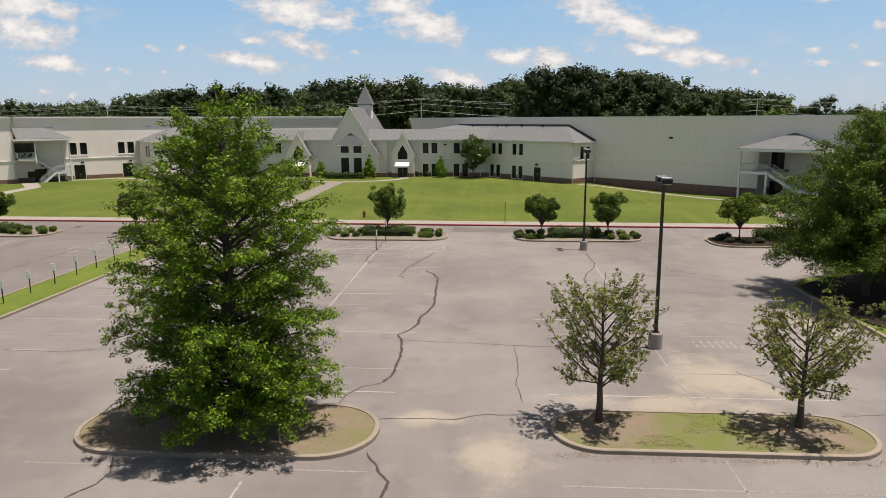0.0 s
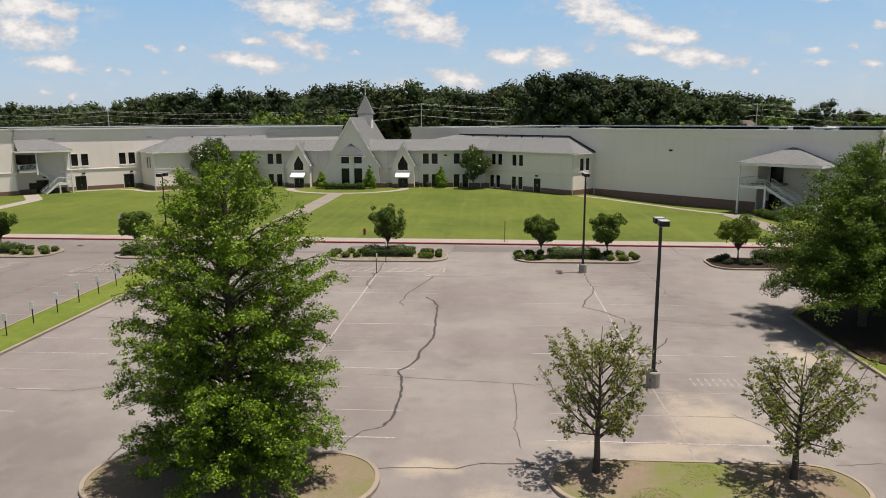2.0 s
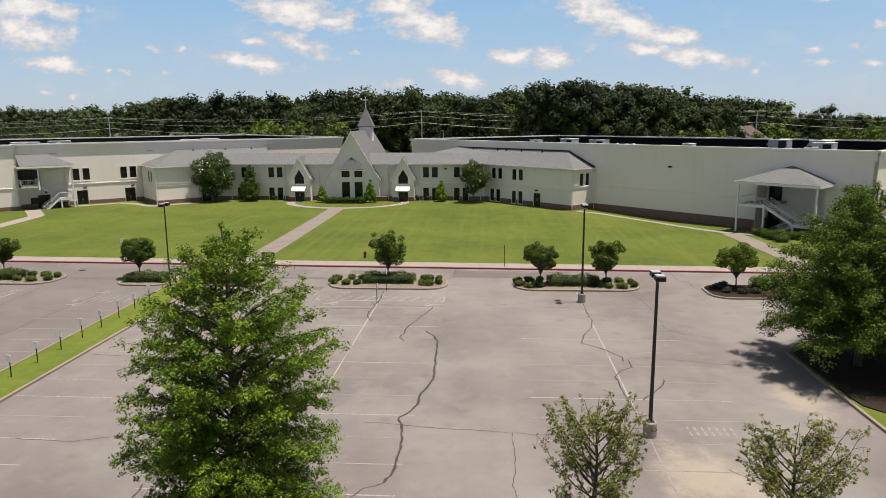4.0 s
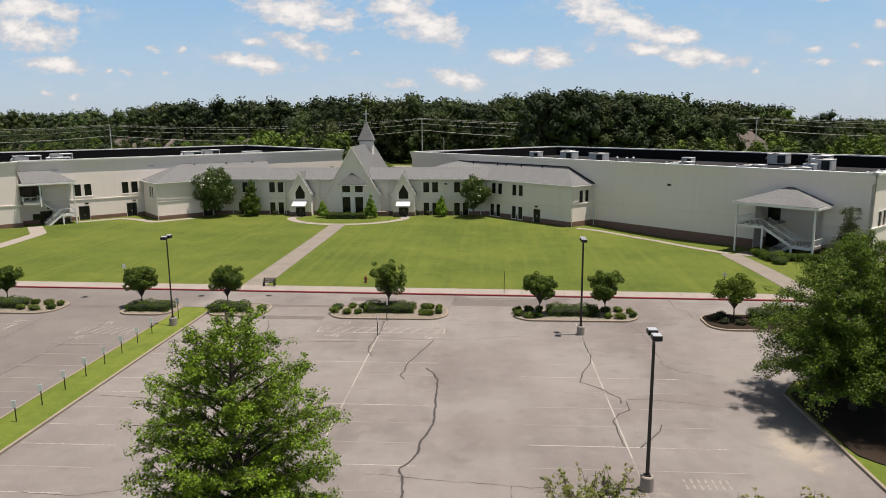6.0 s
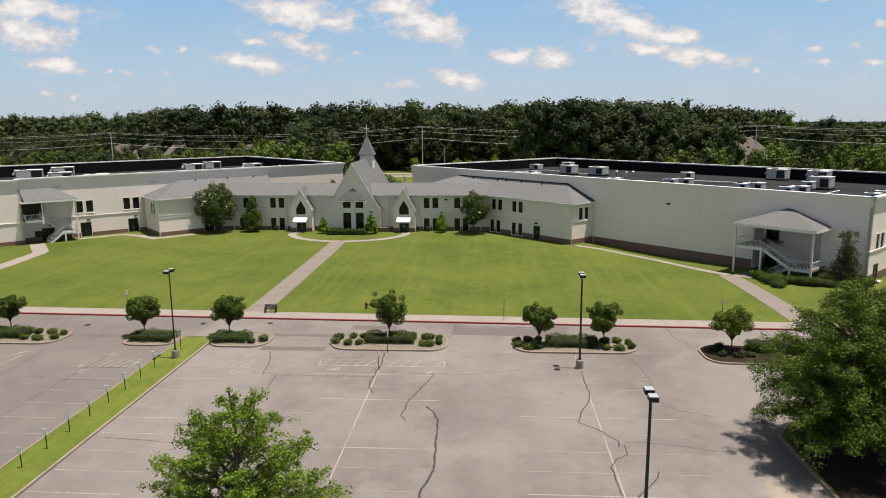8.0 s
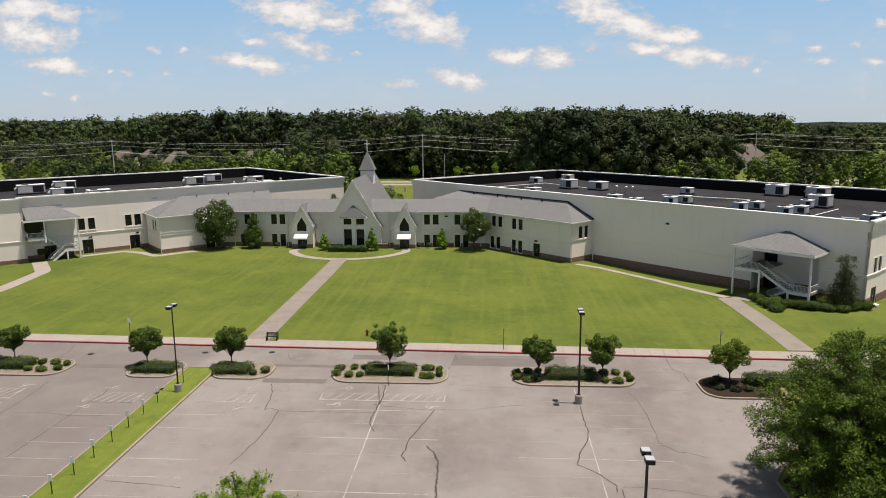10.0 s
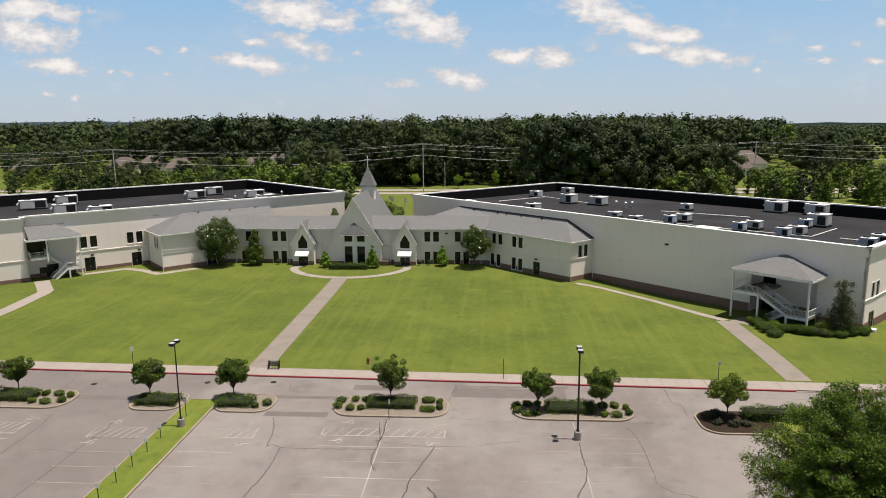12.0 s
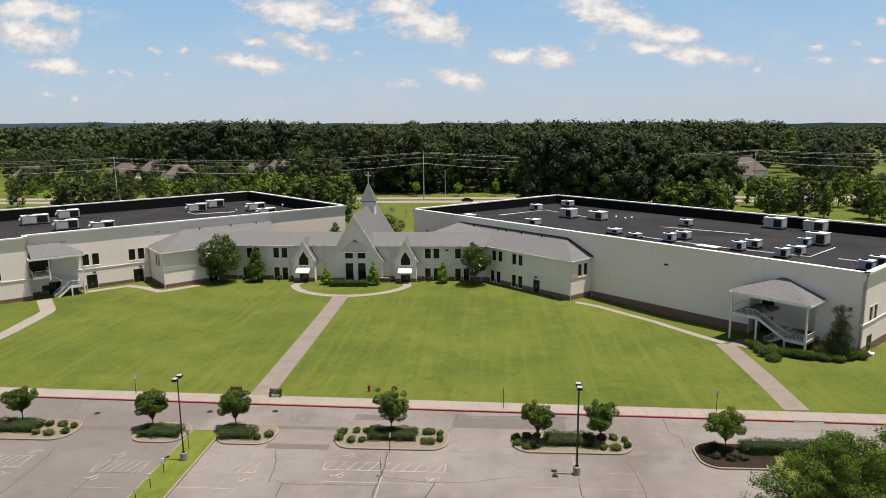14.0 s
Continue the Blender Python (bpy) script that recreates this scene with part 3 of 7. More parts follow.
def island(outline, fill, label):
    """A raised bed in the car park: a concrete kerb round it and its filling."""
    base = thing("traffic_island", pose(0, 0, 0), label, "traffic island", "islands in the car park", kind="structure")
    c = Vector((sum(p[0] for p in outline) / len(outline), sum(p[1] for p in outline) / len(outline)))
    inner = []
    n = len(outline)
    for i in range(n):
        a, b = Vector(outline[i - 1]), Vector(outline[(i + 1) % n])
        d = (b - a).normalized()
        inner.append(tuple(Vector(outline[i]) + Vector((-d.y, d.x)) * 0.17))
    bm = bmesh.new()
    loops = [[bm.verts.new((x, y, z)) for x, y in pts] for pts, z in ((outline, -0.02), (outline, 0.135), (
        [tuple(Vector(o).lerp(Vector(i), 0.15)) for o, i in zip(outline, inner)], 0.155), (inner, 0.155), (inner, 0.05))]
    for l0, l1 in zip(loops, loops[1:]):
        for i in range(n):
            bm.faces.new((l0[i], l0[(i + 1) % n], l1[(i + 1) % n], l1[i]))
    part("kerb", bm, KERB, base, "tan concrete kerb")
    bm = bmesh.new()
    top = [bm.verts.new((x, y, 0.125)) for x, y in inner]
    mid = [bm.verts.new((c.x + (x - c.x) * 0.7, c.y + (y - c.y) * 0.7, 0.17)) for x, y in inner]
    for i in range(n):
        bm.faces.new((top[i], top[(i + 1) % n], mid[(i + 1) % n], mid[i]))
    bmesh.ops.triangulate(bm, faces=[bm.faces.new(mid)])
    part("bed", bm, fill, base)
    return base


island(oblong(-14.6, -3.8, 20.6, 24.9, 2.1), TURF, "kerbed island of worn turf under the big oak")
island(oblong(2.25, 13.35, 21.6, 24.95, 1.65), TURF, "kerbed island of patchy grass with two thin trees")
island(oblong(-15.1, -3.8, 62.1, 67.0, 1.9), GRAVEL, "kerbed gravel island planted with low shrubs")
island(oblong(2.4, 14.0, 62.1, 66.6, 1.9), GRAVEL, "kerbed gravel island with two small trees")
island(oblong(19.5, 27.0, 59.8, 64.9, 1.8), SHADED_MULCH, "kerbed island of dark mulch with a small tree and hedge")
island(oblong(-27.2, -21.3, 62.5, 67.0, 1.7), GRAVEL, "kerbed gravel island beside the grass median")
island(oblong(-36.0, -30.5, 62.5, 67.0, 1.7), GRAVEL, "kerbed gravel island beside the grass median")
island(oblong(-55.0, -42.4, 62.5, 67.2, 1.9), GRAVEL, "kerbed gravel island with shrubs and a small tree")
island([(-30.4, 5.0), (-27.1, 5.0), (-27.1, 65.3), (-30.4, 65.3)], MEADOW, "long narrow grass median with a row of signs")
island([(19.75, 12), (34.0, 12), (34.0, 64.0), (27.05, 64.0), (25.2, 61.4), (25.2, 50.0), (21.0, 47.5), (19.75, 45.5)], MEADOW, "wide grass island under the shade trees")


# ---- the buildings ----
# They are set out on a slightly small plan, which place_building() brings to true size.
GROW, SINK = 1.034, -0.79
def window(parent, s, z0, w, h, style="window", deep=0.10):
    """A dark window in its opening, in the wall's own frame: surround, frame, mid rail and pane."""
    win = part("window", ring(bmesh.new(), [(s - 0.09, z0 - 0.09), (s + w + 0.09, z0 - 0.09), (s + w + 0.09, z0 + h + 0.09), (s - 0.09, z0 + h + 0.09)],
                              [(s, z0), (s + w, z0), (s + w, z0 + h), (s, z0 + h)], -0.045, -0.003), TRIM, parent, "white-trimmed window with dark glass")
    fr = ring(bmesh.new(), [(s, z0), (s + w, z0), (s + w, z0 + h), (s, z0 + h)], [(s + 0.05, z0 + 0.05), (s + w - 0.05, z0 + 0.05), (s + w - 0.05, z0 + h - 0.05), (s + 0.05, z0 + h - 0.05)], deep, deep + 0.06)
    box(fr, s + 0.05, s + w - 0.05, deep + 0.005, deep + 0.055, z0 + h * 0.5 - 0.025, z0 + h * 0.5 + 0.025)
    part("window_frame", fr, BLACK_METAL, win, "dark bronze frame")
    part("pane", cube(s + 0.04, s + w - 0.04, deep + 0.02, deep + 0.04, z0 + 0.04, z0 + h - 0.04), GLASS, win, "dark tinted pane")
    part("window_sill", cube(s - 0.13, s + w + 0.13, -0.10, 0.06, z0 - 0.16, z0 - 0.092), TRIM, win)
    return win


def door(parent, s, z0, w, h, leaves=2):
    ob = part("door", ring(bmesh.new(), [(s, z0), (s + w, z0), (s + w, z0 + h), (s, z0 + h)], [(s + 0.07, z0 + 0.02), (s + w - 0.07, z0 + 0.02), (s + w - 0.07, z0 + h - 0.07), (s + 0.07, z0 + h - 0.07)], 0.06, 0.16), BLACK_METAL, parent, "dark bronze glazed door")
    lw = (w - 0.14) / leaves
    for k in range(leaves):
        a = s + 0.07 + k * lw
        part("door_leaf", ring(bmesh.new(), [(a + 0.01, z0 + 0.03), (a + lw - 0.01, z0 + 0.03), (a + lw - 0.01, z0 + h - 0.08), (a + 0.01, z0 + h - 0.08)],
                               [(a + 0.11, z0 + 0.28), (a + lw - 0.11, z0 + 0.28), (a + lw - 0.11, z0 + h - 0.2), (a + 0.11, z0 + h - 0.2)], 0.08, 0.13), BLACK_METAL, ob)
        part("pane", cube(a + 0.1, a + lw - 0.1, 0.095, 0.115, z0 + 0.27, z0 + h - 0.19), GLASS, ob)
        part("door_handle", tube(bmesh.new(), [(a + (lw - 0.07 if k == 0 else 0.07), 0.03, z0 + 0.95), (a + (lw - 0.07 if k == 0 else 0.07), 0.03, z0 + 1.3)], 0.018, 6), GALV, ob)
    return ob


def dressed_wall(parent, p0, p1, z_top, thick=0.35, windows=(), doors=(), band=None, brick=None, cap=False, z_low=-1.0, name="wall", label="", openings=()):
    """A stucco wall along p0-p1 with its openings, string course, brick base and parapet moulding."""
    m = parent.matrix_world.inverted() @ along(p0, p1)
    run = length(p0, p1)
    holes = [(s, s + w, z, z + h) for s, z, w, h in windows] + [(d[0], d[0] + d[2], d[1], d[1] + d[3]) for d in doors] + list(openings)
    w_ob = part(name, pierced(bmesh.new(), run, z_low, z_top, thick, holes), STUCCO, parent, label, m)
    for s, z, w, h in windows:
        window(w_ob, s, z, w, h)
    for d in doors:
        door(w_ob, *d)
    if band:
        cuts = sorted((h[0] - 0.1, h[1] + 0.1) for h in holes if h[2] < band + 0.2 and h[3] > band)
        a = 0.0
        for c0, c1 in cuts + [(run, run)]:
            if c0 > a + 0.05:
                bm = bmesh.new()
                vs = [[bm.verts.new((x, y, z)) for y, z in ((-0.003, band), (-0.06, band), (-0.06, band + 0.2), (-0.10, band + 0.22), (-0.10, band + 0.29), (-0.003, band + 0.31))] for x in (a, c0)]
                bm.faces.new(vs[0]), bm.faces.new(vs[1][::-1])
                for i in range(6):
                    bm.faces.new((vs[0][i], vs[1][i], vs[1][(i + 1) % 6], vs[0][(i + 1) % 6]))
                bmesh.ops.recalc_face_normals(bm, faces=bm.faces[:])
                part("string_course", bm, STUCCO, w_ob)
            a = c1
    if brick:
        cuts = sorted((h[0] - 0.1, h[1] + 0.1) for h in holes if h[2] < brick)
        a = 0.0
        for c0, c1 in cuts + [(run, run)]:
            if c0 > a + 0.05:
                part("brick_base", box(bmesh.new(), a, c0, -0.07, -0.003, z_low, brick), BRICK, w_ob, "reddish-brown brick base course")
            a = c1
    if cap:
        bm = bmesh.new()
        box(bm, -0.15, run + 0.15, -0.15, -0.003, z_top - 1.25, z_top - 0.5), box(bm, -0.28, run + 0.28, -0.28, -0.003, z_top - 0.5, z_top - 0.18)
        part("cornice", bm, STUCCO, w_ob)
        part("coping", box(bmesh.new(), -0.36, run + 0.36, -0.36, thick + 0.08, z_top - 0.178, z_top + 0.03), WHITE_METAL, w_ob, "white metal parapet coping")
    return w_ob


ROOF, TOP = 9.4, 11.6


def hall(outline, label, fronts, top=TOP):
    """A flat-roofed hall: walls round the outline, black membrane roof behind the parapet. fronts: wall number to its openings."""
    base = thing("hall_building", pose(outline[0][0], outline[0][1], 0), label, "building", "flat-roofed halls")
    inv = base.matrix_world.inverted()
    n = len(outline)
    for i in range(n):
        p0, p1 = outline[i], outline[(i + 1) % n]
        opts = fronts.get(i, {})
        dressed_wall(base, p0, p1, top, windows=opts.get("windows", ()), doors=opts.get("doors", ()), openings=opts.get("openings", ()), band=4.45, brick=1.65, cap=True)
        run = length(p0, p1)
        part("parapet_lining", box(bmesh.new(), 0.36, run - 0.36, 0.354, 0.40, ROOF - 0.2, top - 0.2), PARAPET, base, "black membrane up the parapet", inv @ along(p0, p1))
    cx, cy = sum(p[0] for p in outline) / n, sum(p[1] for p in outline) / n
    d = 0.36
    ins = []
    for i in range(n):
        a, b, c = Vector(outline[i - 1]), Vector(outline[i]), Vector(outline[(i + 1) % n])
        d0, d1 = (b - a).normalized(), (c - b).normalized()
        n0, n1 = Vector((-d0.y, d0.x)), Vector((-d1.y, d1.x))
        ins.append(b + (n0 + n1) * d / (1 + n0.dot(n1)))
    bm = prism(bmesh.new(), [(p.x - outline[0][0], p.y - outline[0][1]) for p in ins], ROOF - 0.3, ROOF)
    part("roof", bm, MEMBRANE, base, "dark grey-black membrane roof")
    return base


P_L = (-80.6, 114.7)
U_L = Vector((47.4, 41.8)).normalized()
Q_L = (-33.2, 156.5)
V_L = Vector((U_L.y, -U_L.x))


def on_left(s, out=0.0):
    p = Vector(P_L) + U_L * s + V_L * out
    return (p.x, p.y)


left_hall = hall([on_left(-60, 2.6), on_left(-0.5, 2.6), on_left(-0.5, 0.0), Q_L, (-67.4, 189.8), (-140, 122)],
                 "long cream stucco hall with a flat black roof", {
    0: {"windows": [(51.6, 5.0, 1.3, 2.1), (53.9, 5.0, 1.3, 2.1)]},
    2: {"windows": [(8.7, 5.35, 1.15, 2.1), (10.4, 5.35, 1.15, 2.1), (16.75, 5.35, 1.15, 2.1), (18.4, 5.35, 1.15, 2.1)],
        "doors": [(9.15, 0.75, 1.8, 2.75), (17.3, 0.75, 1.8, 2.75), (3.0, 0.5, 1.9, 2.6)]}}, 12.0)
W_R, N_R = (-17.0, 153.2), (47.375, 88.825)
right_hall = hall([W_R, N_R, (78.875, 120.325), (17.1, 181.4)],
                  "long pale grey stucco hall with rooftop cooling units", {
    0: {"openings": [(76.5, 85.4, 0.0, 7.0)]},
    1: {"windows": [(2.2, 4.7, 1.1, 2.0), (3.9, 4.7, 1.1, 2.0)], "doors": [(2.1, 0.5, 1.9, 2.3)]}})

# the alcove behind the outside stair
alcove_at = right_hall.matrix_world.inverted() @ along(W_R, N_R)
for name, dims, mat in (("alcove_wall", (76.2, 85.7, 3.0, 3.3, -0.5, 7.3), STUCCO), ("alcove_wall", (76.2, 76.5, 0.354, 2.997, -0.5, 7.3), STUCCO), ("alcove_wall", (85.4, 85.7, 0.354, 2.997, -0.5, 7.3), STUCCO),
                        ("alcove_ceiling", (76.503, 85.397, 0.354, 2.997, 7.0, 7.2), STUCCO), ("alcove_floor", (76.503, 85.397, 0.0, 2.997, -0.3, 0.2), CONCRETE)):
    part(name, cube(*dims), mat, right_hall, m=alcove_at)
for a, b, y in ((76.503, 85.397, 2.93),):
    part("brick_base", cube(a, b, y, 2.997, 0.204, 1.65), BRICK, right_hall, m=alcove_at)

# the chapel front between the halls, with two angled wings
EAVE, RIDGE = 7.65, 9.5
C_L, C_R = (-51.5, 129.75), (-0.75, 129.2)
WING_R, END_R = (13.5, 115.0), (17.55, 118.7)
WING_L, END_L = (-59.8, 121.4), (-65.3, 127.5)
chapel = thing("church_building", pose(-25.7, 129.4, 0), "two-storey cream church building with steep central gable and grey shingle roof", "building")
UP, LOW = 5.12, 0.85


def pairs(ss, z, w, h):
    return [(s, z, w, h) for s in ss]


dressed_wall(chapel, C_L, C_R, EAVE, windows=pairs([4.5, 5.9, 9.75, 11.4, 39.2, 40.85, 44.95, 46.55], UP, 1.1, 1.9) + pairs([9.75, 11.4, 39.2, 40.85, 44.95, 46.55, 3.6], LOW, 1.05, 2.35),
             band=3.85, brick=1.6)
dressed_wall(chapel, C_R, WING_R, EAVE, windows=pairs([1.7, 3.3, 6.8, 8.35], UP, 1.0, 1.9) + pairs([1.3, 2.85, 6.75, 8.3], 1.0, 1.0, 2.2), doors=[(11.9, 0.85, 1.5, 2.3)], band=3.85, brick=1.65)
dressed_wall(chapel, WING_R, END_R, EAVE, windows=pairs([1.9, 3.35], 4.75, 0.95, 2.0), band=4.3, brick=1.65)
dressed_wall(chapel, WING_L, C_L, EAVE, windows=pairs([9.6], UP, 1.0, 1.9), doors=[(8.4, 0.75, 1.8, 2.5)], band=3.95, brick=1.6)
dressed_wall(chapel, END_L, WING_L, EAVE, windows=pairs([3.7, 5.2], 4.75, 0.95, 2.0), band=3.95, brick=1.6)


def chapel_local(pts):
    return [(x + 25.7, y - 129.4, z) for x, y, z in pts]


ROOFS = [
    [(-51.3, 129.2, EAVE), (-0.7, 128.6, EAVE), (0.2, 133.6, RIDGE), (-54.6, 134.2, RIDGE)],
    [(0.2, 133.6, RIDGE), (-54.6, 134.2, RIDGE), (-50.0, 138.7, EAVE), (-4.0, 138.2, EAVE)][::-1],
    [(13.5, 114.36, EAVE), (13.55, 122.65, 10.25), (-6.1, 142.3, 10.25), (0.2, 133.6, RIDGE), (-0.7, 128.6, EAVE)],
    [(13.5, 114.36, EAVE), (17.7, 118.5, EAVE), (13.55, 122.65, 10.25)],
    [(0.2, 133.6, RIDGE), (-6.1, 142.3, 10.25), (-11.5, 133.75, 9.4)],
    [(-59.8, 120.76, EAVE), (-51.3, 129.2, EAVE), (-54.6, 134.2, RIDGE), (-46.7, 144.6, 10.2), (-60.4, 132.5, 10.25)],
    [(-59.8, 120.76, EAVE), (-60.4, 132.5, 10.25), (-65.9, 127.65, EAVE)],
    [(-54.6, 134.2, RIDGE), (-43.0, 134.1, 9.4), (-46.7, 144.6, 10.2)]]
for pts in ROOFS:
    part("roof", slab(bmesh.new(), chapel_local(pts), 0.16), SHINGLE, chapel, "grey asphalt shingle roof")
gut = bmesh.new()
for a, b in (((-51.3, 129.12), (-0.7, 128.52)), ((-0.7, 128.52), (13.5, 114.26)), ((13.5, 114.26), (17.75, 118.45)), ((-59.8, 120.66), (-51.3, 129.12)), ((-65.95, 127.6), (-59.8, 120.66))):
    m = pose(25.7, -129.4, 0) @ along(a, b)
    box(gut, 0, length(a, b), -0.10, 0.02, EAVE - 0.17, EAVE - 0.02, m)
part("gutter", gut, WHITE_METAL, chapel, "white metal eaves gutter")
for x, y in ((-49.0, 129.6), (-38.6, 129.5), (-32.0, 129.5), (-18.9, 129.4), (-13.0, 129.3), (-1.6, 129.2), (13.6, 115.0), (-59.7, 121.2), (17.6, 118.3)):
    part("downpipe", cube(x + 25.65, x + 25.76, y - 129.4 - 0.16, y - 129.4 - 0.05, 0.5, EAVE - 0.15), WHITE_METAL, chapel)
flash = bmesh.new()
for a, b in (((13.55, 122.6, 10.3), (-6.1, 142.25, 10.3)), ((13.55, 122.6, 10.3), (17.7, 118.45, 7.7))):
    tube(flash, chapel_local([a, b]), 0.13, 6)
part("flashing", flash, BLACK_METAL, chapel, "black roof flashing against the hall")


def gable_front(parent, cx, y, half, z_base, z_eave, z_apex, opening, depth, roof_back, label, flare=0.35):
    """A steep gabled front: pierced wall, side walls and a two-pitched shingle roof with white verges."""
    m = parent.matrix_world.inverted() @ pose(cx, y, 0)
    outer = [(-half, z_base), (half, z_base), (half, z_eave), (0, z_apex), (-half, z_eave)]
    w = part("gable_wall", ring(bmesh.new(), outer, opening, 0, 0.3), STUCCO, parent, label, m)
    for s in (-1, 1):
        part("side_wall", cube(min(s * half, s * (half - 0.3)), max(s * half, s * (half - 0.3)), 0.304, depth, z_base, z_eave), STUCCO, parent, m=m)
        e, k = half + flare, (z_apex - z_eave) / half
        run = [(0, -0.25, z_apex + 0.22), (s * (half * 0.86), -0.25, z_eave + 0.22 + k * half * 0.14), (s * e, -0.25, z_eave - 0.12)]
        back = [(p[0], roof_back, p[2]) for p in run]
        rf = bmesh.new()
        for i in range(2):
            slab(rf, [run[i], run[i + 1], back[i + 1], back[i]], 0.14)
        part("roof", rf, SHINGLE, parent, "steep grey shingle roof", m)
        vg = bmesh.new()
        for i in range(2):
            a, b = Vector(run[i]), Vector(run[i + 1])
            q = [a + Vector((0, -0.03, 0.03)), b + Vector((0, -0.03, 0.03)), b + Vector((0, -0.03, -0.42)), a + Vector((0, -0.03, -0.62))]
            f0 = [vg.verts.new(p) for p in q]
            f1 = [vg.verts.new(p + Vector((0, 0.12, 0))) for p in q]
            vg.faces.new(f0), vg.faces.new(f1[::-1])
            for j in range(4):
                vg.faces.new((f0[j], f0[(j + 1) % 4], f1[(j + 1) % 4], f1[j]))
        bmesh.ops.recalc_face_normals(vg, faces=vg.faces[:])
        part("bargeboard", vg, STUCCO, parent, "cream bargeboard", m)
    return w, m


# the tall central gable with its cross-shaped window
big, _ = gable_front(chapel, -25.5, 128.3, 5.1, 0.2, 4.85, 13.45, [(-1.95, 1.0), (1.95, 1.0), (1.95, 6.5), (0.0, 6.5), (-1.95, 6.5)], 9.0, 24.0, "steep central gable wall")
cross = bmesh.new()
box(cross, -0.45, 0.45, 0.02, 0.2, 1.0, 6.5), box(cross, -1.95, -0.452, 0.02, 0.2, 4.35, 5.25), box(cross, 0.452, 1.95, 0.02, 0.2, 4.35, 5.25)
box(cross, -2.15, -1.952, -0.04, 0.12, 1.0, 6.6), box(cross, 1.952, 2.15, -0.04, 0.12, 1.0, 6.6)
part("cross_mullion", cross, TRIM, big, "white cross-shaped mullion")
for a, b in ((-1.95, -0.45), (0.45, 1.95)):
    for z0, z1 in ((1.0, 4.35), (5.25, 6.5)):
        part("pane", cube(a + 0.02, b - 0.02, 0.22, 0.24, z0, z1), GLASS, big, "dark tinted pane")
for a, b in ((-5.27, -2.16), (2.16, 5.27)):
    part("brick_base", box(bmesh.new(), a, b, -0.07, -0.003, 0.2, 1.5), BRICK, big)
hood = bmesh.new()
ha, hb, hc = (-2.55, -1.0, 6.75), (2.55, -1.0, 6.75), (0, -0.02, 8.95)
slab(hood, [ha, hb, hc], 0.1)
slab(hood, [(-2.55, -0.02, 6.75), ha, hc], 0.1)
slab(hood, [hb, (2.55, -0.02, 6.75), hc], 0.1)
part("window_hood", hood, SHINGLE, big, "small shingled hood over the window")
part("hood_edge", cube(-2.6, 2.6, -1.05, -0.01, 6.55, 6.66), TRIM, big, "white edge under the hood")
for s in (-1, 1):
    part("wall_vent", cube(s * 3.7 - 0.3, s * 3.7 + 0.3, -0.05, 0.0, 4.9, 5.3), TRIM, big)

# short pipes through the wing roofs, just under the ridge
for a, b, shares, d in (((13.55, 122.65), (-6.1, 142.3), (0.18, 0.36, 0.50, 0.58, 0.82), (-0.6, -0.6)), ((-60.4, 132.5), (-46.7, 144.6), (0.15, 0.5, 0.8), (0.55, -0.6))):
    for q in shares:
        vx, vy = a[0] + (b[0] - a[0]) * q + d[0], a[1] + (b[1] - a[1]) * q + d[1]
        part("vent_pipe", tube(bmesh.new(), chapel_local([(vx, vy, 9.7), (vx, vy, 10.3)]), 0.13, 8), BLACK_METAL, chapel, "short black roof vent pipe")

# louvres high on the cream wall
for q in (5.5, 21.8):
    part("wall_vent", cube(q - 0.5, q + 0.5, -0.06, -0.003, 10.1, 10.32), GREY_METAL, left_hall, "pale louvred vent", left_hall.matrix_world.inverted() @ along(P_L, Q_L))

# steeple
stp = part("steeple", cube(-1.3, 1.3, -1.3, 1.3, 10.5, 14.45), STUCCO, chapel, "white steeple with shingled spire and cross", chapel.matrix_world.inverted() @ pose(-25.5, 144.8, 0))
cone = bmesh.new()
apex = cone.verts.new((0, 0, 18.4))
for (h0, z0), (h1, z1) in (((1.6, 14.3), (1.6, 14.45)), ((1.6, 14.45), (1.32, 15.1))):
    r0, r1 = [[cone.verts.new((sx * h, sy * h, z)) for sx, sy in ((-1, -1), (1, -1), (1, 1), (-1, 1))] for h, z in ((h0, z0), (h1, z1))]
    for i in range(4):
        cone.faces.new((r0[i], r0[(i + 1) % 4], r1[(i + 1) % 4], r1[i]))
    if z0 < 14.4:
        cone.faces.new(r0[::-1])
for i in range(4):
    cone.faces.new((r1[i], r1[(i + 1) % 4], apex))
part("spire", cone, SHINGLE, stp, "grey shingled spire")
crs = bmesh.new()
box(crs, -0.085, 0.085, -0.085, 0.085, 18.2, 20.5), box(crs, -0.58, -0.087, -0.085, 0.085, 19.65, 19.82), box(crs, 0.087, 0.58, -0.085, 0.085, 19.65, 19.82)
part("cross", crs, WHITE_METAL, stp, "slender white cross")
for s in (-1, 1):
    part("louvre", cube(-0.5, 0.5, -1.36, -1.303, 12.6, 14.0) if s < 0 else cube(1.303, 1.36, -0.5, 0.5, 12.6, 14.0), TRIM, stp)

